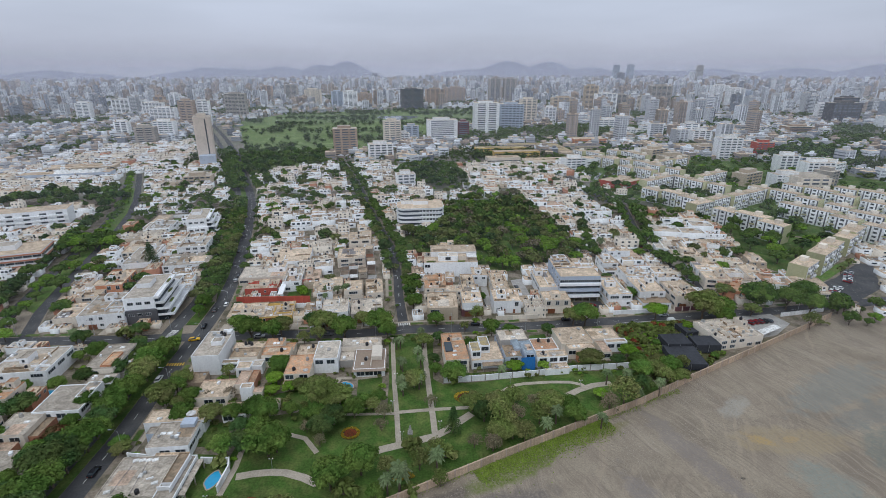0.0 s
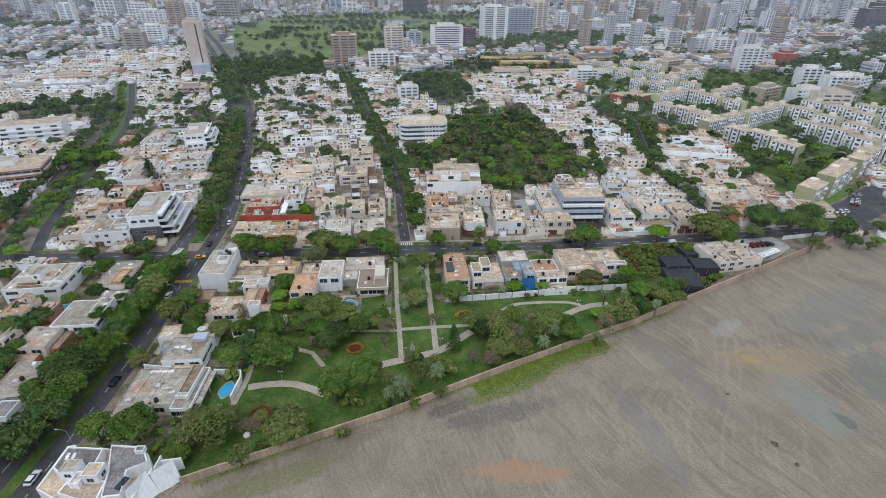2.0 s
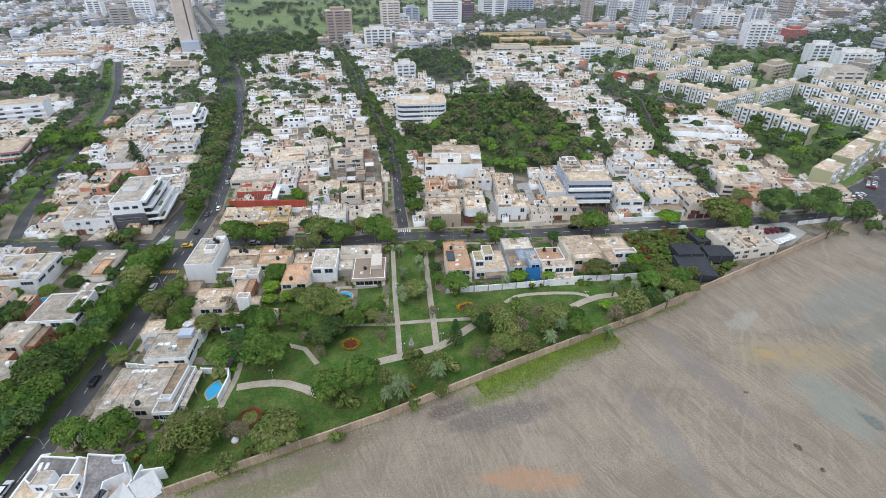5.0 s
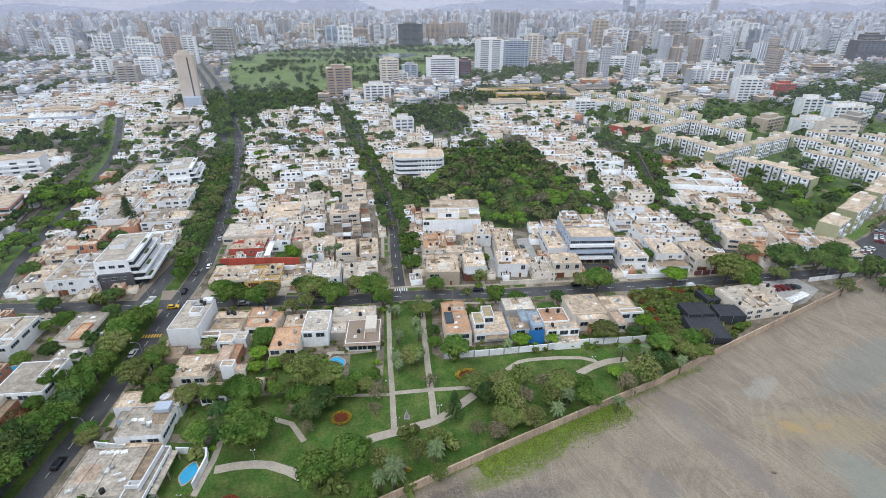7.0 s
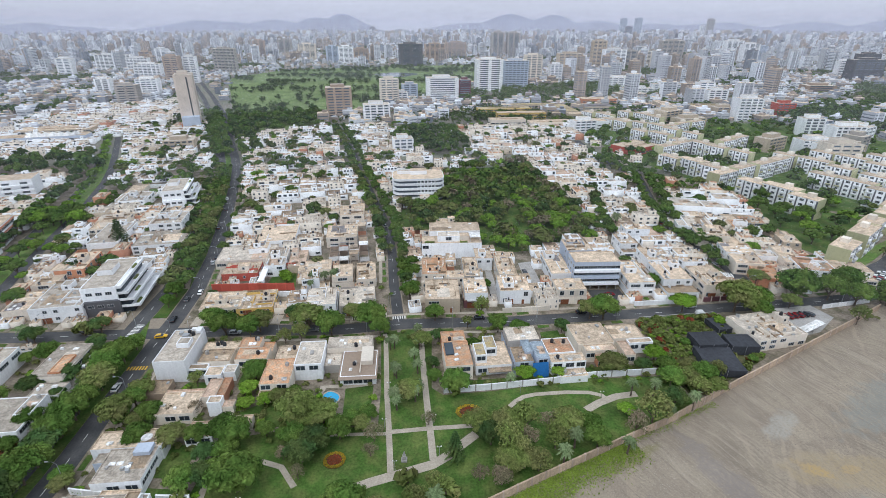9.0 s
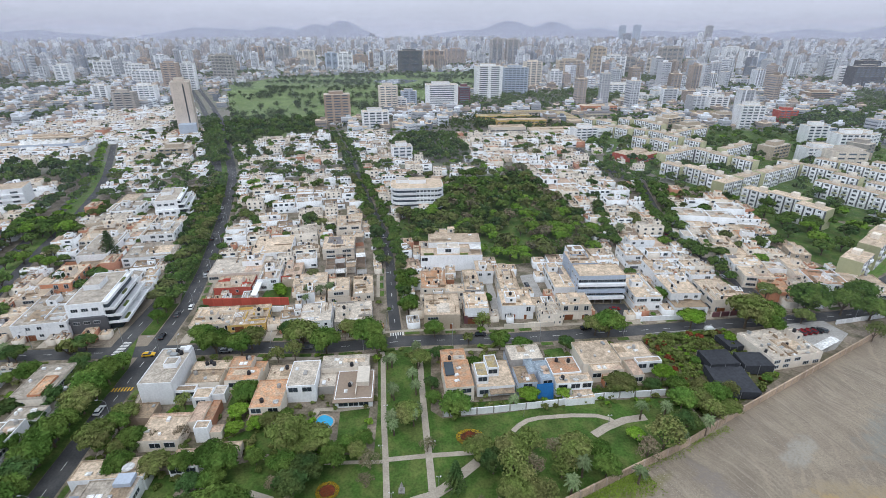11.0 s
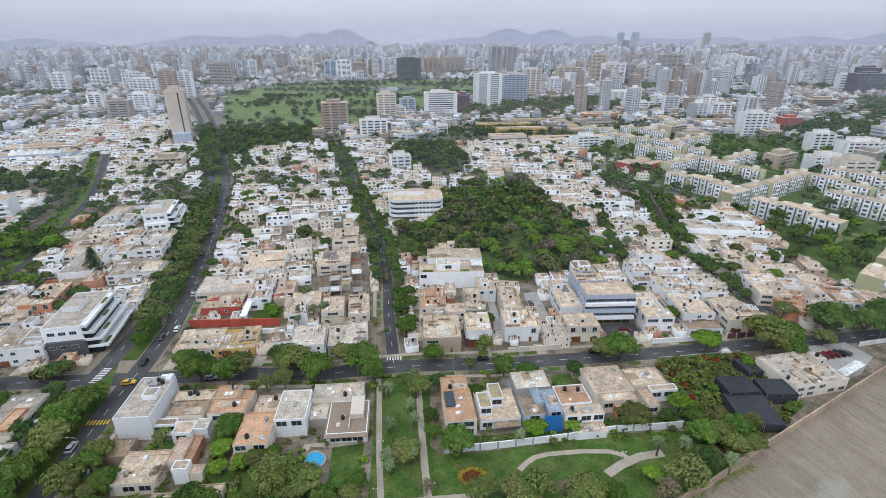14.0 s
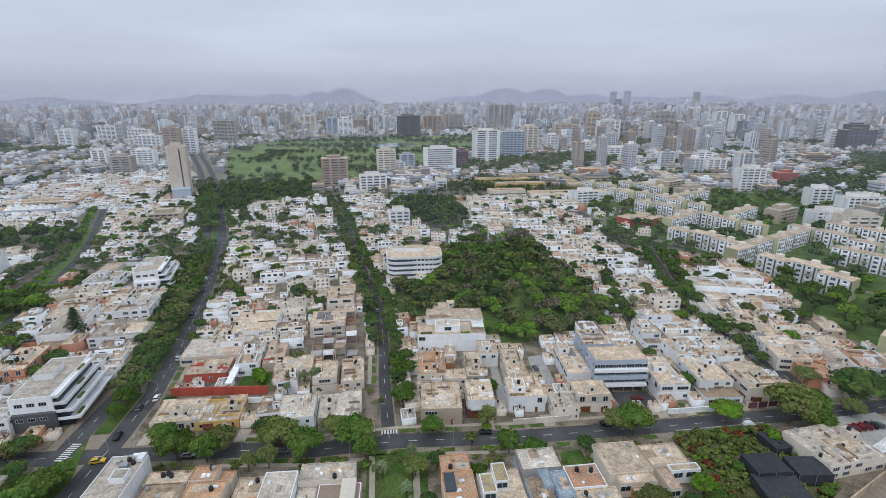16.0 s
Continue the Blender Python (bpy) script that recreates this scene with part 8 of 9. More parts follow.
# ---- statue, lamps, bollards ----
s = Shape().box(0, 0, 0, 1.6, 1.6, 0.5).box(0, 0, 0.5, 0.9, 0.9, 1.3)
s.limb((0, 0, 1.8), (0.05, 0, 2.9), 0.34, 0.24, 8).limb((0.05, 0, 2.9), (0.05, 0, 3.3), 0.17, 0.1, 8)
st = part("monument", s, CONCRETE)
st.location = (-6.4, 131.6, 0.2)
tagged(st, "small grey stone monument on a stepped base in the lawn", "monument")


s = Shape().tube(0, 0, 0, 0.3, 0.8, 0.7, 12).tube(0, 0, 0.3, 0.9, 0.75, 0.95, 12, 1).tube(0, 0, 0.9, 1.5, 0.95, 0.55, 12, 1)
st = part("garden_ornament", s, [WALL["red"], WALL["white"]])
st.location = (-50.3, 97.3, 0.2)
tagged(st, "white rounded ornament on a red base in the lawn", "ornament")


def park_lamp(x, y):
    e = thing("park_lamp", pose(x, y, 0.2), "grey park lamp with two white globes beside a path", "park lamp", "park lamps")
    part("pole", Shape().tube(0, 0, 0, 3.2, 0.07, 0.05, 8), METAL, e)
    part("crossbar", Shape().box(0, 0, 3.1, 1.0, 0.06, 0.06, bottom=True), METAL, e)
    for sx in (-0.5, 0.5):
        part("globe", Shape().tube(sx, 0, 3.12, 3.3, 0.12, 0.2, 10).tube(sx, 0, 3.3, 3.5, 0.2, 0.1, 10), ROOF["white"], e, "white lamp globe")


for x, y in ((-8.8, 128.6), (3.2, 133.0), (-12.6, 144.0), (2.0, 145.0), (-46.4, 118.8), (-60.0, 106.0), (55.0, 153.0), (-12.2, 160.0), (30.0, 156.8)):
    park_lamp(x, y)


def street_lamp_model():
    e = thing("street_lamp", pose(0, -500, 0), "tall grey street lamp with a curved arm", "street lamp", "street lamps")
    part("pole", Shape().tube(0, 0, 0, 7.6, 0.10, 0.06, 8), METAL, e)
    arm = part("arm", Shape().limb((0, 0, 7.5), (0.9, 0, 8.3), 0.05, 0.04, 6).limb((0.9, 0, 8.3), (2.0, 0, 8.4), 0.04, 0.04, 6), METAL, e)
    part("lamp_head", Shape().box(2.3, 0, 8.32, 0.8, 0.28, 0.14, bottom=True), METAL, arm)
    return e


lamp, first = street_lamp_model(), True
for line, turn in ((offset_line(ROAD_B, -4.4)[1:10], 180), (offset_line(ROAD_A, -4.4)[3:12], 90), (offset_line(ROAD_C, 3.4)[0:5], 0), (offset_line(ROAD_D, 5)[0:6], 0), (offset_line(ROAD_A, 4.6)[1:4], -90)):
    for x, y, a in along(line, 33, 9):
        m = pose(x, y, 0.12, 0, 0, a + turn - 90 if turn in (180,) else turn)
        if first:
            lamp.matrix_basis, first = m, False
        else:
            copy_thing(lamp, m)


# ---- road paint ----
def crossing(x, y, turn, bars, length, gap, mat, label):
    e = thing("crosswalk", pose(x, y, 0.078, 0, 0, turn), label, "crosswalk")
    for k in range(bars):
        part("bar", Shape().box((k - bars / 2 + 0.5) * gap, 0, 0, gap * 0.5, length, 0.012), mat, e)


crossing(-10.4, 204.2, 3, 7, 2.8, 0.95, MARKING, "white zebra crossing over a side street")
crossing(-112.8, 198.4, 86, 9, 3.0, 0.95, MARKING, "white zebra crossing over a street")
crossing(147.4, 215.8, 3, 9, 3.0, 1.0, MARKING, "white zebra crossing over a side street")
crossing(146.8, 224.1, 2, 8, 2.6, 1.0, MARKING, "white zebra crossing over a side street")
crossing(-100.0, 174.9, 2, 7, 2.0, 1.0, MARK_YELLOW, "yellow painted speed hump bars")
dashes = Shape()
for line, step in ((ROAD_A, 9), (ROAD_B[:12], 9), (ROAD_BW[:12], 9), (ROAD_D, 9), (ROAD_C, 11)):
    for x, y, a in along(line, step, 3):
        dashes.box(x, y, 0.074, 3.0, 0.14, 0.006, a)
tagged(part("lane_lines", dashes, MARKING), "worn white lane dashes on the asphalt", "road marking", kind="stuff")


# ---- cars ----
def car_model(paint, long=4.4, van=False):
    h = 1.0 if not van else 1.25
    body, cabin = Shape(), Shape()
    L, W = long / 2, 0.87
    prof = [(-L, 0.35), (-L, 0.85), (-L * 0.93, h * 0.98), (-L * 0.3, h * 0.98), (L * 0.45, h * 0.95), (L * 0.97, 0.72), (L, 0.35)]
    for y0, sgn in ((-W, 1), (W, -1)):
        f = [(px, y0, pz) for px, pz in prof]
        body.face(f if sgn > 0 else f[::-1])
    for k in range(len(prof) - 1):
        (ax, az), (bx, bz) = prof[k], prof[k + 1]
        body.face([(bx, -W, bz), (bx, W, bz), (ax, W, az), (ax, -W, az)])
    c0, c1, top = (-L * 0.86, L * 0.42, h + 0.42) if not van else (-L * 0.96, L * 0.62, h + 0.75)
    low = [(c0, -W * 0.95, h * 0.95), (c1, -W * 0.95, h * 0.93), (c1, W * 0.95, h * 0.93), (c0, W * 0.95, h * 0.95)]
    up = [(c0 + 0.35, -W * 0.78, top), (c1 - 0.75, -W * 0.78, top), (c1 - 0.75, W * 0.78, top), (c0 + 0.35, W * 0.78, top)]
    for k in range(4):
        j = (k + 1) % 4
        cabin.face([low[k], low[j], up[j], up[k]], 0)
    roof = Shape()
    roof.face([(p[0], p[1], p[2] + 0.01) for p in up])
    e = thing("van" if van else "car", pose(0, -600, 0), "white delivery van parked at the kerb" if van else paint[0] + " parked saloon car with dark windows", "van" if van else "car", "parked cars")
    part("body", body, paint[1], e)
    part("window_ring", cabin, GLASS if not van else paint[1], e)
    part("car_roof", roof, paint[1], e)
    for sx in (-L * 0.62, L * 0.62):
        for sy in (-W + 0.05, W - 0.05):
            w = Shape()
            w.limb((sx, sy - 0.1, 0.32), (sx, sy + 0.1, 0.32), 0.32, 0.32, 12)
            for q in (-0.1, 0.1):
                ringp = [(sx + 0.32 * math.cos(6.2832 * k / 12), sy + q, 0.32 + 0.32 * math.sin(6.2832 * k / 12)) for k in range(12)]
                w.face(ringp)
            tyre = part("wheel", w, TYRE, e)
            q = -0.115 if sy < 0 else 0.115
            part("rim", Shape().limb((sx, sy + q * 0.8, 0.32), (sx, sy + q, 0.32), 0.2, 0.16, 10), METAL, tyre, "grey metal wheel rim")
    for sy in (-0.6, 0.6):
        part("headlight", Shape().box(L * 0.985, sy, 0.58, 0.08, 0.34, 0.14, bottom=True), FRAME, e, "clear headlight")
        part("tail_light", Shape().box(-L * 0.995, sy, 0.66, 0.06, 0.3, 0.14, bottom=True), WALL["red"], e, "red tail light")
    return e


def paint(name, c):
    return (name, material("car_" + name, c, 0.25, 0.02, 0.02, bump=0))


CARS = [car_model(p) for p in (paint("white", (0.75, 0.75, 0.75)), paint("silver", (0.40, 0.41, 0.43)), paint("black", (0.02, 0.02, 0.025)), paint("dark red", (0.20, 0.02, 0.025)), paint("grey", (0.12, 0.12, 0.13)), paint("yellow", (0.72, 0.42, 0.03)))]
VAN = car_model(paint("van white", (0.78, 0.78, 0.78)), 4.7, True)
car_used = set()


def car(i, x, y, turn, z=0.09):
    m = pose(x, y, z, 0, 0, turn)
    if i in car_used:
        return copy_thing(CARS[i], m)
    CARS[i].matrix_basis = m
    car_used.add(i)
    return CARS[i]


VAN.matrix_basis = pose(112.2, 200.9, 0.09, 0, 0, 6)
for i, x, y, turn in ((0, -99.1, 226.9, 100), (4, -102.5, 221.2, 100), (2, -101.1, 205.1, 97), (5, -100.4, 193.3, 10), (0, -101.2, 164.5, 94), (2, -105.3, 262.8, 102), (1, -104.7, 256.4, 102), (1, -73.2, 194.8, 2),
                      (1, 111.0, 206.8, 184), (3, 146.5, 197.5, 125), (3, 148.9, 198.0, 125), (3, 151.4, 198.3, 125), (2, 153.8, 198.7, 125), (4, 156.2, 199.0, 125), (2, -97.2, 118.9, 90), (0, -99.6, 86.0, 90), (0, -112.7, 96.9, 92), (2, 63.8, 204.1, 5),
                      (4, -43.7, 195.4, 2), (2, 21.6, 201.4, 2), (1, 142.9, 245.2, 92), (4, 152.1, 262.3, 95), (2, 151.4, 240.1, 90), (0, 141.6, 278.5, 98), (1, -23.2, 302.0, 100), (0, -12.4, 251.6, 96), (4, -125.8, 333.1, 105), (2, -119.1, 302.8, 104), (0, -132.6, 355.3, 106), (1, -188.7, 265.1, 107), (3, -198.4, 303.4, 105), (1, 141.4, 262.0, 92), (2, 141.2, 269.2, 95), (4, 151.0, 284.0, 98), (0, 150.0, 296.5, 93), (3, 139.8, 300.2, 88), (1, 141.8, 322.0, 80), (2, 97.5, 243.0, 60), (4, 95.0, 238.0, 60), (0, 99.5, 249.0, 60), (3, 80.5, 218.0, 4), (4, 47.4, 241.0, 95), (0, 47.6, 233.0, 95), (2, -56.5, 216.0, 80)):
    car(i, x, y, turn, 0.09 if not 138 < x < 156 or y > 205 or y < 190 else 0.21)
lot_cars, g = Crowd(), random.Random(29)
for x0, y0, ux, uy, n, turn in ((208, 226, 0.80, 0.60, 6, 125), (228, 240, 0.66, 0.75, 8, 135), (172, 512, 0.42, 0.9, 12, 155), (178, 505, 0.42, 0.9, 13, 155), (186, 503, 0.42, 0.9, 13, 155), (194, 505, 0.42, 0.9, 12, 155), (176, 492, 0.6, -0.8, 9, 60)):
    for k in range(n):
        if g.random() < 0.84:
            m = pose(x0 + ux * 2.7 * k, y0 + uy * 2.7 * k, 0.2, 0, 0, turn + g.uniform(-3, 3))
            for o in CARS[g.choice((0, 0, 0, 1, 1, 2, 3, 4))].children:
                lot_cars.add(o.data, m)
lot_cars.build("parked_cars", "rows of white, grey and red cars in car parks", "cars")
for i in range(len(CARS)):
    if i not in car_used:
        for o in (*CARS[i].children_recursive, CARS[i]):
            bpy.data.objects.remove(o)

# ---- flats with balconies, the white modern house, the building site ----
def terraced_flats(x, y, turn, front="charcoal"):
    e = thing("apartment_building", pose(x, y, 0.15, 0, 0, turn), "white and charcoal four-storey flats with stepped planted terraces" if front == "charcoal" else "white four-storey flats with stepped open terraces", "apartment building")
    volume(e, "wall", -8, 5, -14, 14, 0, 12.4, "white", "dusty")
    part("grey_front", Shape().box(-1.2, -14.6, 0, 13.6, 1.2, 6.6), WALL[front], e, front + " panelled lower front")
    for k, (out, z) in enumerate(((7.5, 2.9), (6.0, 5.9), (4.2, 8.9), (2.2, 11.6))):
        part("terrace", Shape().box(5 + out / 2, -1, z, out, 27, 0.3).box(5 + out - 0.15, -1, z + 0.3, 0.3, 27, 0.8).box(5 + out / 2, -14.4, z + 0.3, out, 0.3, 0.8), WALL["white"], e)
        part("glazing", Shape().box(5.06 + out * 0.3, -1, z - 2.6, out * 0.6, 25, 2.6), GLASS, e)
    for k in range(3):
        framed(e, WINDOWS[1], pose(-5.2 + k * 3.6, -15.2, 4.6))
        framed(e, WINDOWS[1], pose(-5.2 + k * 3.6, -14.0, 9.6))
    volume(e, "roof_room", -6, 0, -2, 6, 12, 14.4, "white", "flat")
    for k in range(4):
        part("planter", Shape().box(10.8 - k * 1.6, -10 + k * 5, 3.2 + k * 3.0, 0.9, 4, 0.5), LEAF["olive"], e)
    mark(x, y, turn, 26, 30)


def balcony_flats(x, y, turn, w, d, floors, wall):
    e = thing("apartment_building", pose(x, y, 0.15, 0, 0, turn), COLOUR_WORD[wall] + " four-storey flats with long balcony bands over a car port", "apartment building")
    h = floors * 3.1
    volume(e, "wall", -w / 2, w / 2, -d / 2, d / 2, 2.6, h + 1.2, wall, "tan")
    for sx in range(6):
        part("column", Shape().box(-w / 2 + 0.4 + sx * (w - 0.8) / 5, -d / 2 + 0.4, -0.2, 0.4, 0.4, 2.8), CONCRETE, e)
    part("car_port_back", Shape().box(0, d / 4, -0.2, w, 0.4, 2.8), WALL["grey"], e)
    for k in range(1, floors):
        part("balcony_band", Shape().box(0, -d / 2 - 0.6, k * 3.1 - 0.4, w + 0.3, 1.3, 1.2), WALL["white" if k % 2 else wall], e)
        for i in range(5):
            framed(e, RIBBON_WINDOW, pose(-w / 2 + w * (i + 0.5) / 5, -d / 2, k * 3.1 + 1.75))
    for i in range(3):
        for k in range(1, floors):
            framed(e, WINDOWS[2], pose(-w / 2, -d / 2 + d * (i + 0.5) / 3, k * 3.1 + 1.75, 0, 0, -90))


terraced_flats(-131.5, 224.5, 9)
terraced_flats(-160, 350, 14, "white")
balcony_flats(-288, 362, 19, 50, 16, 4, "white")


def office_block(x, y, turn, w, d, floors):
    e = thing("office_building", pose(x, y, 0.15, 0, 0, turn), "glass-fronted office building with brown bands and a white roof edge", "office building")
    h = floors * 3.4
    volume(e, "wall", -w / 2, w / 2, -d / 2, d / 2, 0, h + 0.6, "white", "tan")
    for k in range(floors):
        part("brown_band", Shape().box(0, -d / 2 - 0.2, k * 3.4 + 2.5, w + 0.1, 0.5, 0.8, bottom=True).box(w / 2 + 0.2, 0, k * 3.4 + 2.5, 0.5, d - 0.1, 0.8, bottom=True), WALL["rust"], e)
        for i in range(int(w / 4.4)):
            framed(e, RIBBON_WINDOW, pose(-w / 2 + w * (i + 0.5) / int(w / 4.4), -d / 2, k * 3.4 + 1.6))
        for i in range(int(d / 4.4)):
            framed(e, RIBBON_WINDOW, pose(w / 2, -d / 2 + d * (i + 0.5) / int(d / 4.4), k * 3.4 + 1.6, 0, 0, 90))
    volume(e, "roof_room", -w * 0.3, w * 0.1, -2, d * 0.35, h + 0.3, h + 3.2, "white", "flat")


office_block(-243, 284, 19, 36, 22, 3)
block("lawn_red_court", [(-72, 230.2), (-58.6, 230.8), (-61.4, 246), (-71.6, 245.6)], LAWN, 0.21, "small lawn inside a red-walled courtyard", "lawn")
balcony_flats(75.5, 229, 0, 20, 11, 4, "bluegrey")


def terrace_block(e, name, poly, z0, z1, wall, roof):
    """A block over a plan outline with a parapet along its edge and its own roof."""
    n, s = len(poly), Shape()
    mx, my = sum(q[0] for q in poly) / n, sum(q[1] for q in poly) / n
    inner = [(px + (mx - px) * 0.4 / math.hypot(mx - px, my - py), py + (my - py) * 0.4 / math.hypot(mx - px, my - py)) for px, py in poly]
    for pts, z in ((poly, z0), (poly, z1 + 0.5), (inner, z1 + 0.5), (inner, z1)):
        s.v += [(px, py, z) for px, py in pts]
    for ring in (0, n, 2 * n):
        s.f += [(ring + i, ring + (i + 1) % n, ring + n + (i + 1) % n, ring + n + i) for i in range(n)]
    s.f.append(tuple(range(3 * n, 4 * n)))
    s.s = [0] * len(s.f)
    part(name, s, WALL[wall], e)
    part("roof", Shape().prism(inner, z1 + 0.004, z1 + 0.06), ROOF[roof], e)


def modern_house(x, y):
    e = thing("house", pose(x, y, 0.15), "large white modern house with roof terraces and a dark grey deck", "house", "houses of the district")
    move = lambda pts: [(px - x, py - y) for px, py in pts]
    terrace_block(e, "wall", move([(-94, 80.6), (-86, 76.8), (-75.6, 73.6), (-70.2, 76.2), (-69.0, 85.2), (-72.3, 89.9), (-81, 91.2), (-91.5, 93), (-94, 92.6)]), -0.2, 3.3, "white", "tan")
    terrace_block(e, "deck_block", move([(-77.6, 82.6), (-75.4, 76.0), (-71.4, 76.4), (-73.2, 83.0), (-69.4, 85.4), (-72.4, 89.6), (-80.8, 90.4)]), 3.3, 6.2, "white", "grey")
    terrace_block(e, "upper_wall", move([(-91.6, 84.4), (-86.0, 81.0), (-81.6, 82.0), (-82.4, 89.6), (-91.6, 90.4)]), 3.3, 5.9, "white", "grey")
    terrace_block(e, "south_wing", move([(-86, 77.4), (-75.9, 74.3), (-76.4, 80.2), (-85.2, 80.8)]), 3.3, 6.3, "white", "tan")
    volume(e, "roof_room", -87.6 - x, -84.0 - x, 81.4 - y, 84.8 - y, 5.9, 8.7, "white", "flat")
    volume(e, "roof_room", -81.4 - x, -77.6 - x, 79.8 - y, 83.4 - y, 6.2, 9.2, "white", "tan")
    volume(e, "roof_room", -83.9 - x, -81.6 - x, 78.6 - y, 82.0 - y, 6.2, 8.0, "white", "flat")
    volume(e, "stair_room", -73.6 - x, -71.4 - x, 87.6 - y, 89.2 - y, 6.2, 7.6, "white", "grey")
    for pts, top in ((((-70.4, 75.6), (-66.4, 81.4), (-69.0, 83.0), (-71.0, 77.6)), 6.4), (((-66.2, 81.3), (-62.5, 84.5), (-64.0, 86.2), (-67.8, 82.6)), 6.0)):
        a, b, c, d = move(pts)
        s = Shape()
        s.face([(*a, -0.2), (*b, -0.2), (*c, top), (*d, top)])
        s.face([(*b, -0.2), (c[0] + 0.3, c[1] + 0.2, -0.2), (*c, top)])
        s.face([(d[0] - 0.3, d[1] - 0.2, -0.2), (*a, -0.2), (*d, top)])
        s.face([(c[0] + 0.3, c[1] + 0.2, -0.2), (d[0] - 0.3, d[1] - 0.2, -0.2), (*d, top), (*c, top)])
        part("screen_wall", s.weld(), WALL["white"], e, "tall white leaning screen wall")
    part("court_wall", Shape().box(-65.8 - x, 87.6 - y, -0.2, 5.4, 0.3, 4.4, 8).box(-68.2 - x, 86.6 - y, -0.2, 0.3, 3.6, 5.0), WALL["white"], e)
    part("glass_roof", Shape().box(-72.6 - x, 79.6 - y, 6.3, 1.3, 3.2, 0.4, -16), GLASS, e)
    for px, py, pz, a in ((-82, 75.55, 4.9, -17), (-78, 74.9, 4.9, -17), (-85.8, 81.4, 7.2, 0), (-79.5, 79.8, 7.6, 0), (-77.6, 81.6, 7.6, 90), (-90, 78.65, 1.8, -25), (-94, 85, 2.0, -90), (-94, 89, 2.0, -90)):
        framed(e, WINDOWS[2], pose(px - x, py - y, pz, 0, 0, a))
    part("planter", Shape().box(-88.5 - x, 92.0 - y, 3.3, 6.0, 0.9, 0.9, -4), LEAF["olive"], e, "planted box along the roof edge")
    for k in range(2):
        part("sun_lounger", Shape().box(-90.0 - x + k * 1.5, 87.6 - y, 5.98, 0.7, 1.9, 0.35, 12), ROOF["white"], e)
    part("car_gate", Shape().box(-94.2 - x, 82.6 - y, -0.1, 0.12, 3.0, 2.4), WOOD, e)


modern_house(-80, 83)


def building_site(x, y, turn, w, d):
    """A half-built house: bare rooms of brick, slabs on columns, heaps and scaffold boards."""
    e = thing("building_site", pose(x, y, 0.15, 0, 0, turn), "half-built brick and concrete house with bare columns", "building site")
    g = random.Random(4)
    nx, ny = 4, 8
    cw, cd = w / nx, d / ny
    for i in range(nx):
        for j in range(ny):
            z = g.choice((1.4, 2.8, 2.8, 3.0, 5.6))
            px, py = -w / 2 + cw * (i + 0.5), -d / 2 + cd * (j + 0.5)
            if g.random() < 0.45:
                part("slab", Shape().box(px, py, z - 0.2, cw - 0.3, cd - 0.4, 0.2, bottom=True), g.choice((ROOF["brown"], ROOF["tan"], ROOF["white"], CONCRETE)), e)
            part("brick_wall", Shape().box(px - cw / 2 + 0.3, py, -0.2, 0.22, cd - 0.2, z * g.uniform(0.7, 0.95)).box(px, py + cd / 2 - 0.3, -0.2, cw - 0.9, 0.22, z * g.uniform(0.6, 0.95)), g.choice((WALL["brick"], WALL["brown"], WALL["rust"], WALL["cream"])), e)
            part("column", Shape().box(px + cw / 2 - 0.4, py - cd / 2 + 0.4, -0.2, 0.3, 0.3, z + g.uniform(0.4, 1.8)), CONCRETE, e)
            part("board", Shape().box(px + g.uniform(-1, 1), py + g.uniform(-1, 1), z * 0.5 if g.random() < 0.4 else -0.1, 0.3, g.uniform(1.5, 3.2), 0.2, g.uniform(0, 90)), g.choice((WALL["brown"], WALL["tan"])), e)


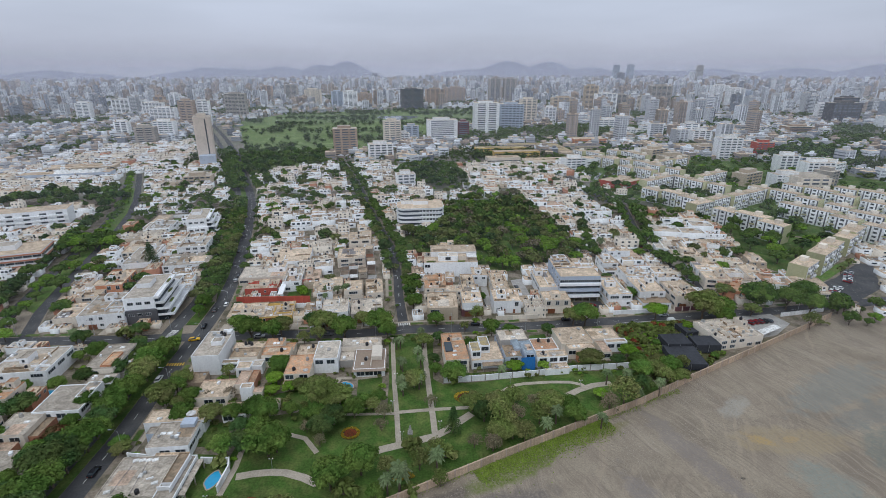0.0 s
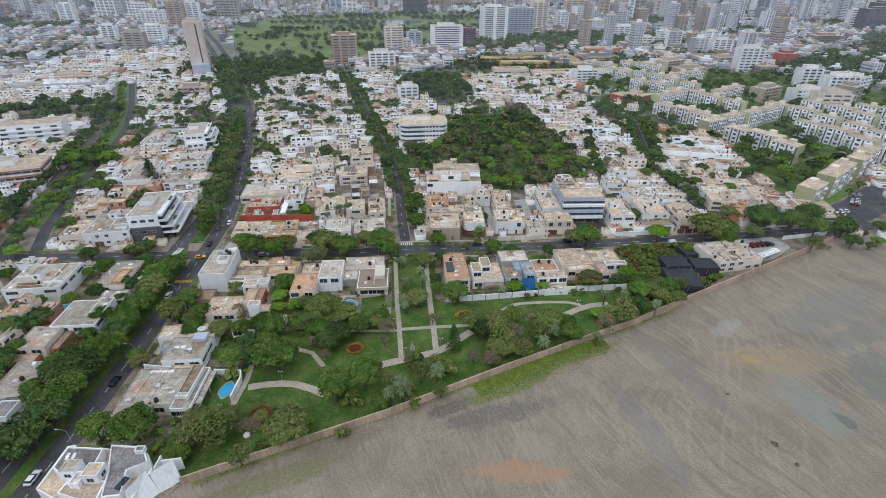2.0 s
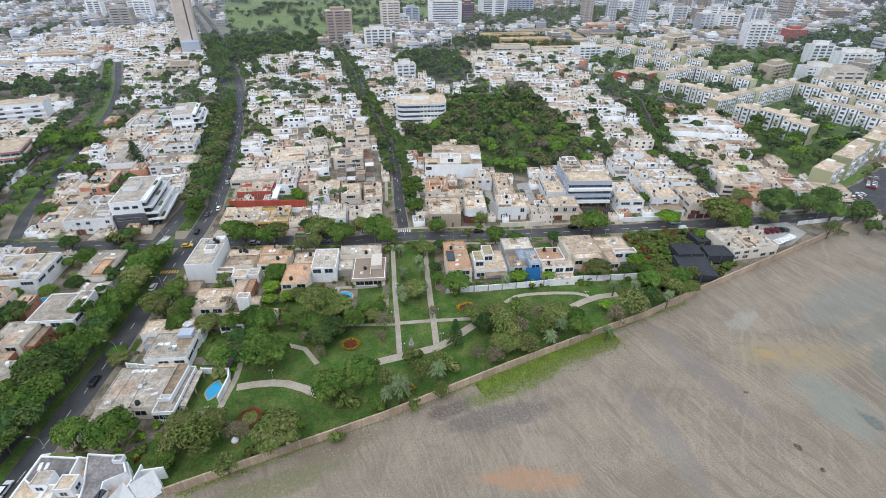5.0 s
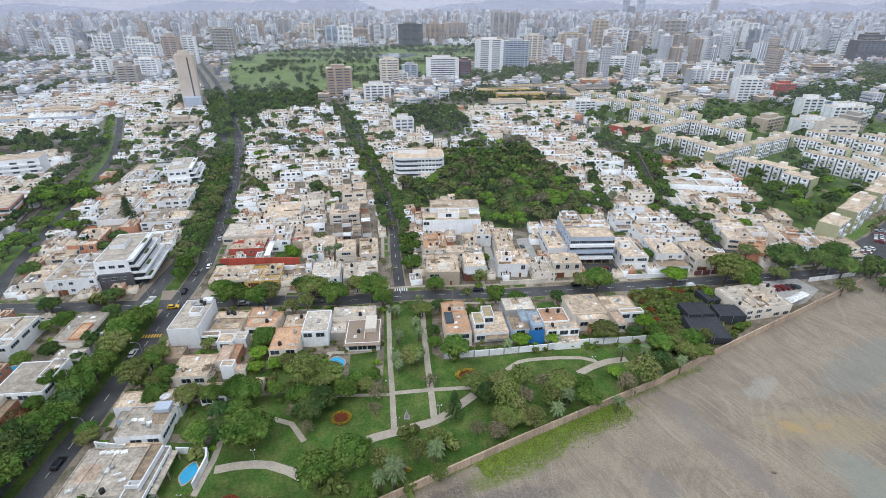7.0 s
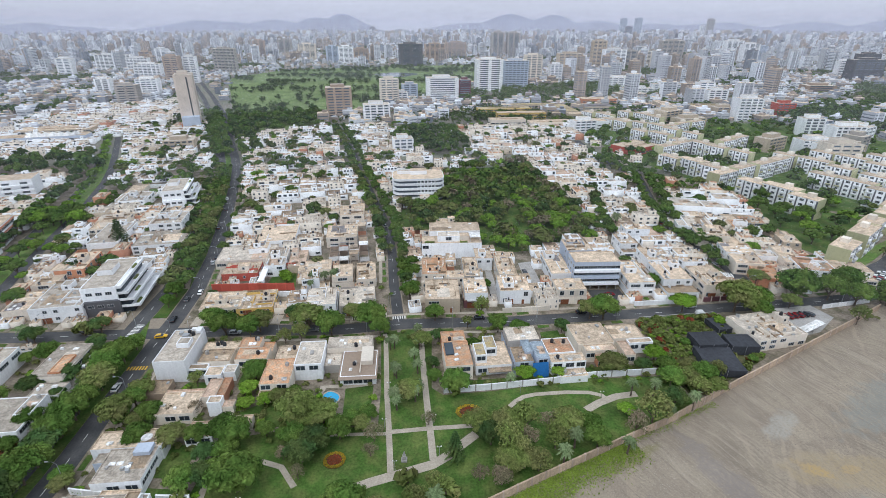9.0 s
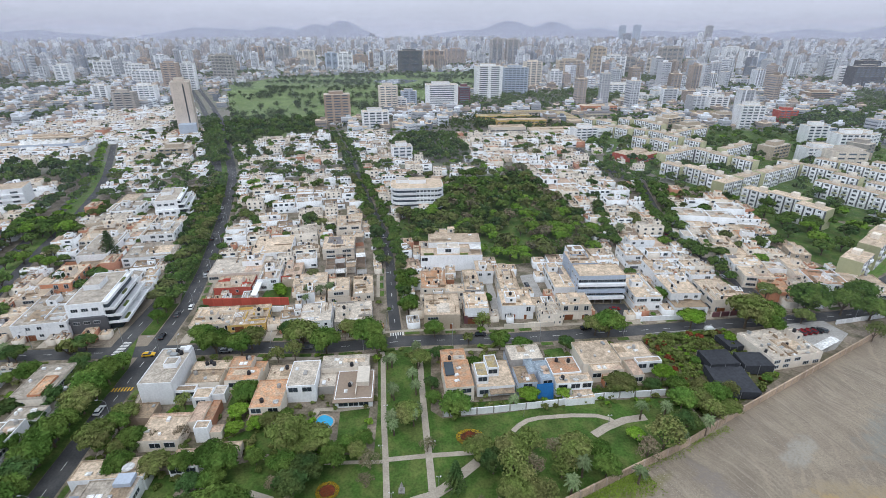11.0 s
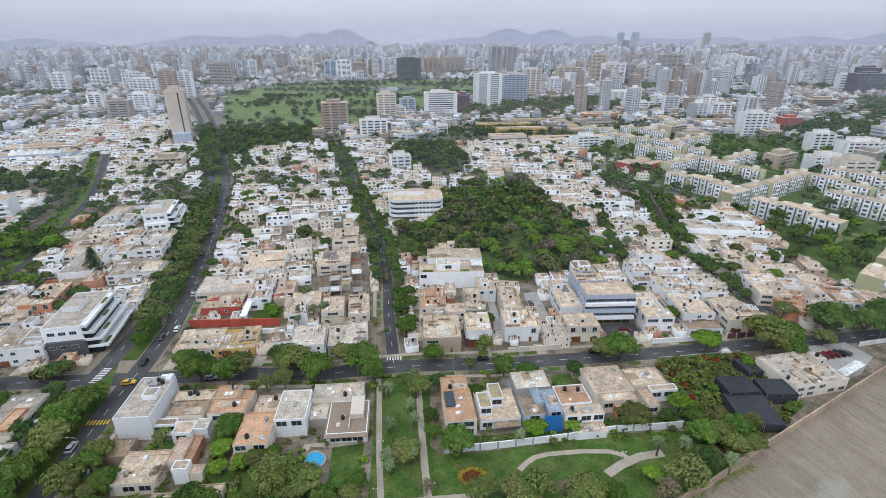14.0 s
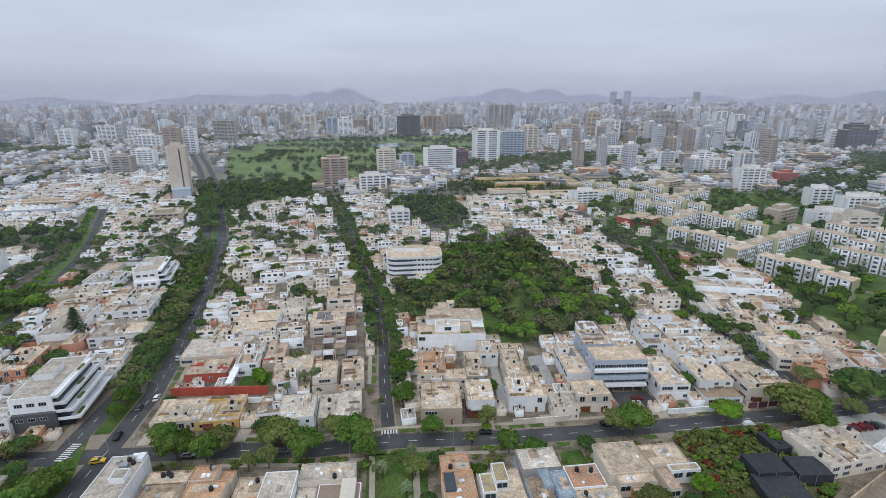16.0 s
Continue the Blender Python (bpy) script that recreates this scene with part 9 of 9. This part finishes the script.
building_site(-40, 273, 8, 20, 42)
shade_net(113.4, 190.4, 8, 5.6, 8.4, 2.8, 0.3)
lot("low white terrace room with a tan roof behind a garden wall", [(44.0, 53.4, 161.4, 165.4, 2.7, "white", "tan")], (), 4)
run_of_wall("garden_wall", [(165.4, 203.4), (190.0, 207.6)], 2.0, 0.25, "panel", WALL["white"], WALL["white"], "white street wall at the edge of the bare field", 4.0)
aw = thing("canopy", pose(24.6, 166.0, 0.2, 0, 0, 4), "grey-brown fabric awning over a house terrace", "awning")
part("awning", Shape().box(0, 0, 2.7, 8.0, 3.2, 0.12, bottom=True), ROOF["brown"], aw)
for px in (-3.9, 3.9):
    part("post", Shape().tube(px, -1.5, -0.1, 2.7, 0.06, 0.06, 6), METAL, aw)
bar = part("canopy_bar", Shape().box(0, 0, 3.9, 2.6, 17, 0.5, bottom=True).box(0, -7, -0.1, 0.4, 0.4, 4).box(0, 7, -0.1, 0.4, 0.4, 4), WALL["white"])
bar.matrix_basis = pose(-73.9, 237.6, 0.15, 0, 0, 5)
tagged(bar, "long white concrete canopy across a red courtyard", "canopy")
tarp = part("awning", Shape().box(0, 0, 0, 5.4, 0.15, 5.4), BLUE_TANK)
tarp.matrix_basis = pose(38.4, 164.2, 0.3, -16, 0, 6)
tagged(tarp, "bright blue tarpaulin hung behind a garden wall", "tarpaulin")

# ---- rough grass along the wall, stones on the field ----
g = random.Random(12)
weeds, stones = Shape(), Shape()
for k in range(11000):
    u = g.random()
    x, y = (12 + 46 * u, 115.4 + 21.2 * u) if k % 5 else (-60 + 150 * u, 84.2 + 67 * u)
    off = abs(g.gauss(0, 3.0 if k % 5 else 0.9)) + 0.4
    tuft(weeds, (x + off * 0.42, y - off * 0.9, g.uniform(0.02, 0.2)), (g.gauss(0, 0.25), g.gauss(0, 0.25), 1), g.uniform(0.16, 0.38), g)
tagged(part("weeds", weeds, WEED), "low yellow-green weeds along the boundary wall", "weeds", kind="stuff")
for k in range(3000):
    u = g.random() if k % 2 else g.uniform(0.12, 0.5)
    off = abs(g.gauss(0, 9 if k % 2 else 5)) + 1
    x, y = -60 + 240 * u + off * 0.42, 83 + 118 * u - off * 0.9
    q = g.uniform(0.06, 0.2)
    stones.box(x, y, -0.02, q, q * g.uniform(0.6, 1), q * 0.5, g.uniform(0, 90))
tagged(part("stones", stones, material("rubble", (0.27, 0.235, 0.20), island=0.5)), "scattered stones and rubble on the earth", "stones", kind="stuff")
FAR_TREES.build("far_tree_crowns", "dark green trees of streets, gardens and woods", "trees")
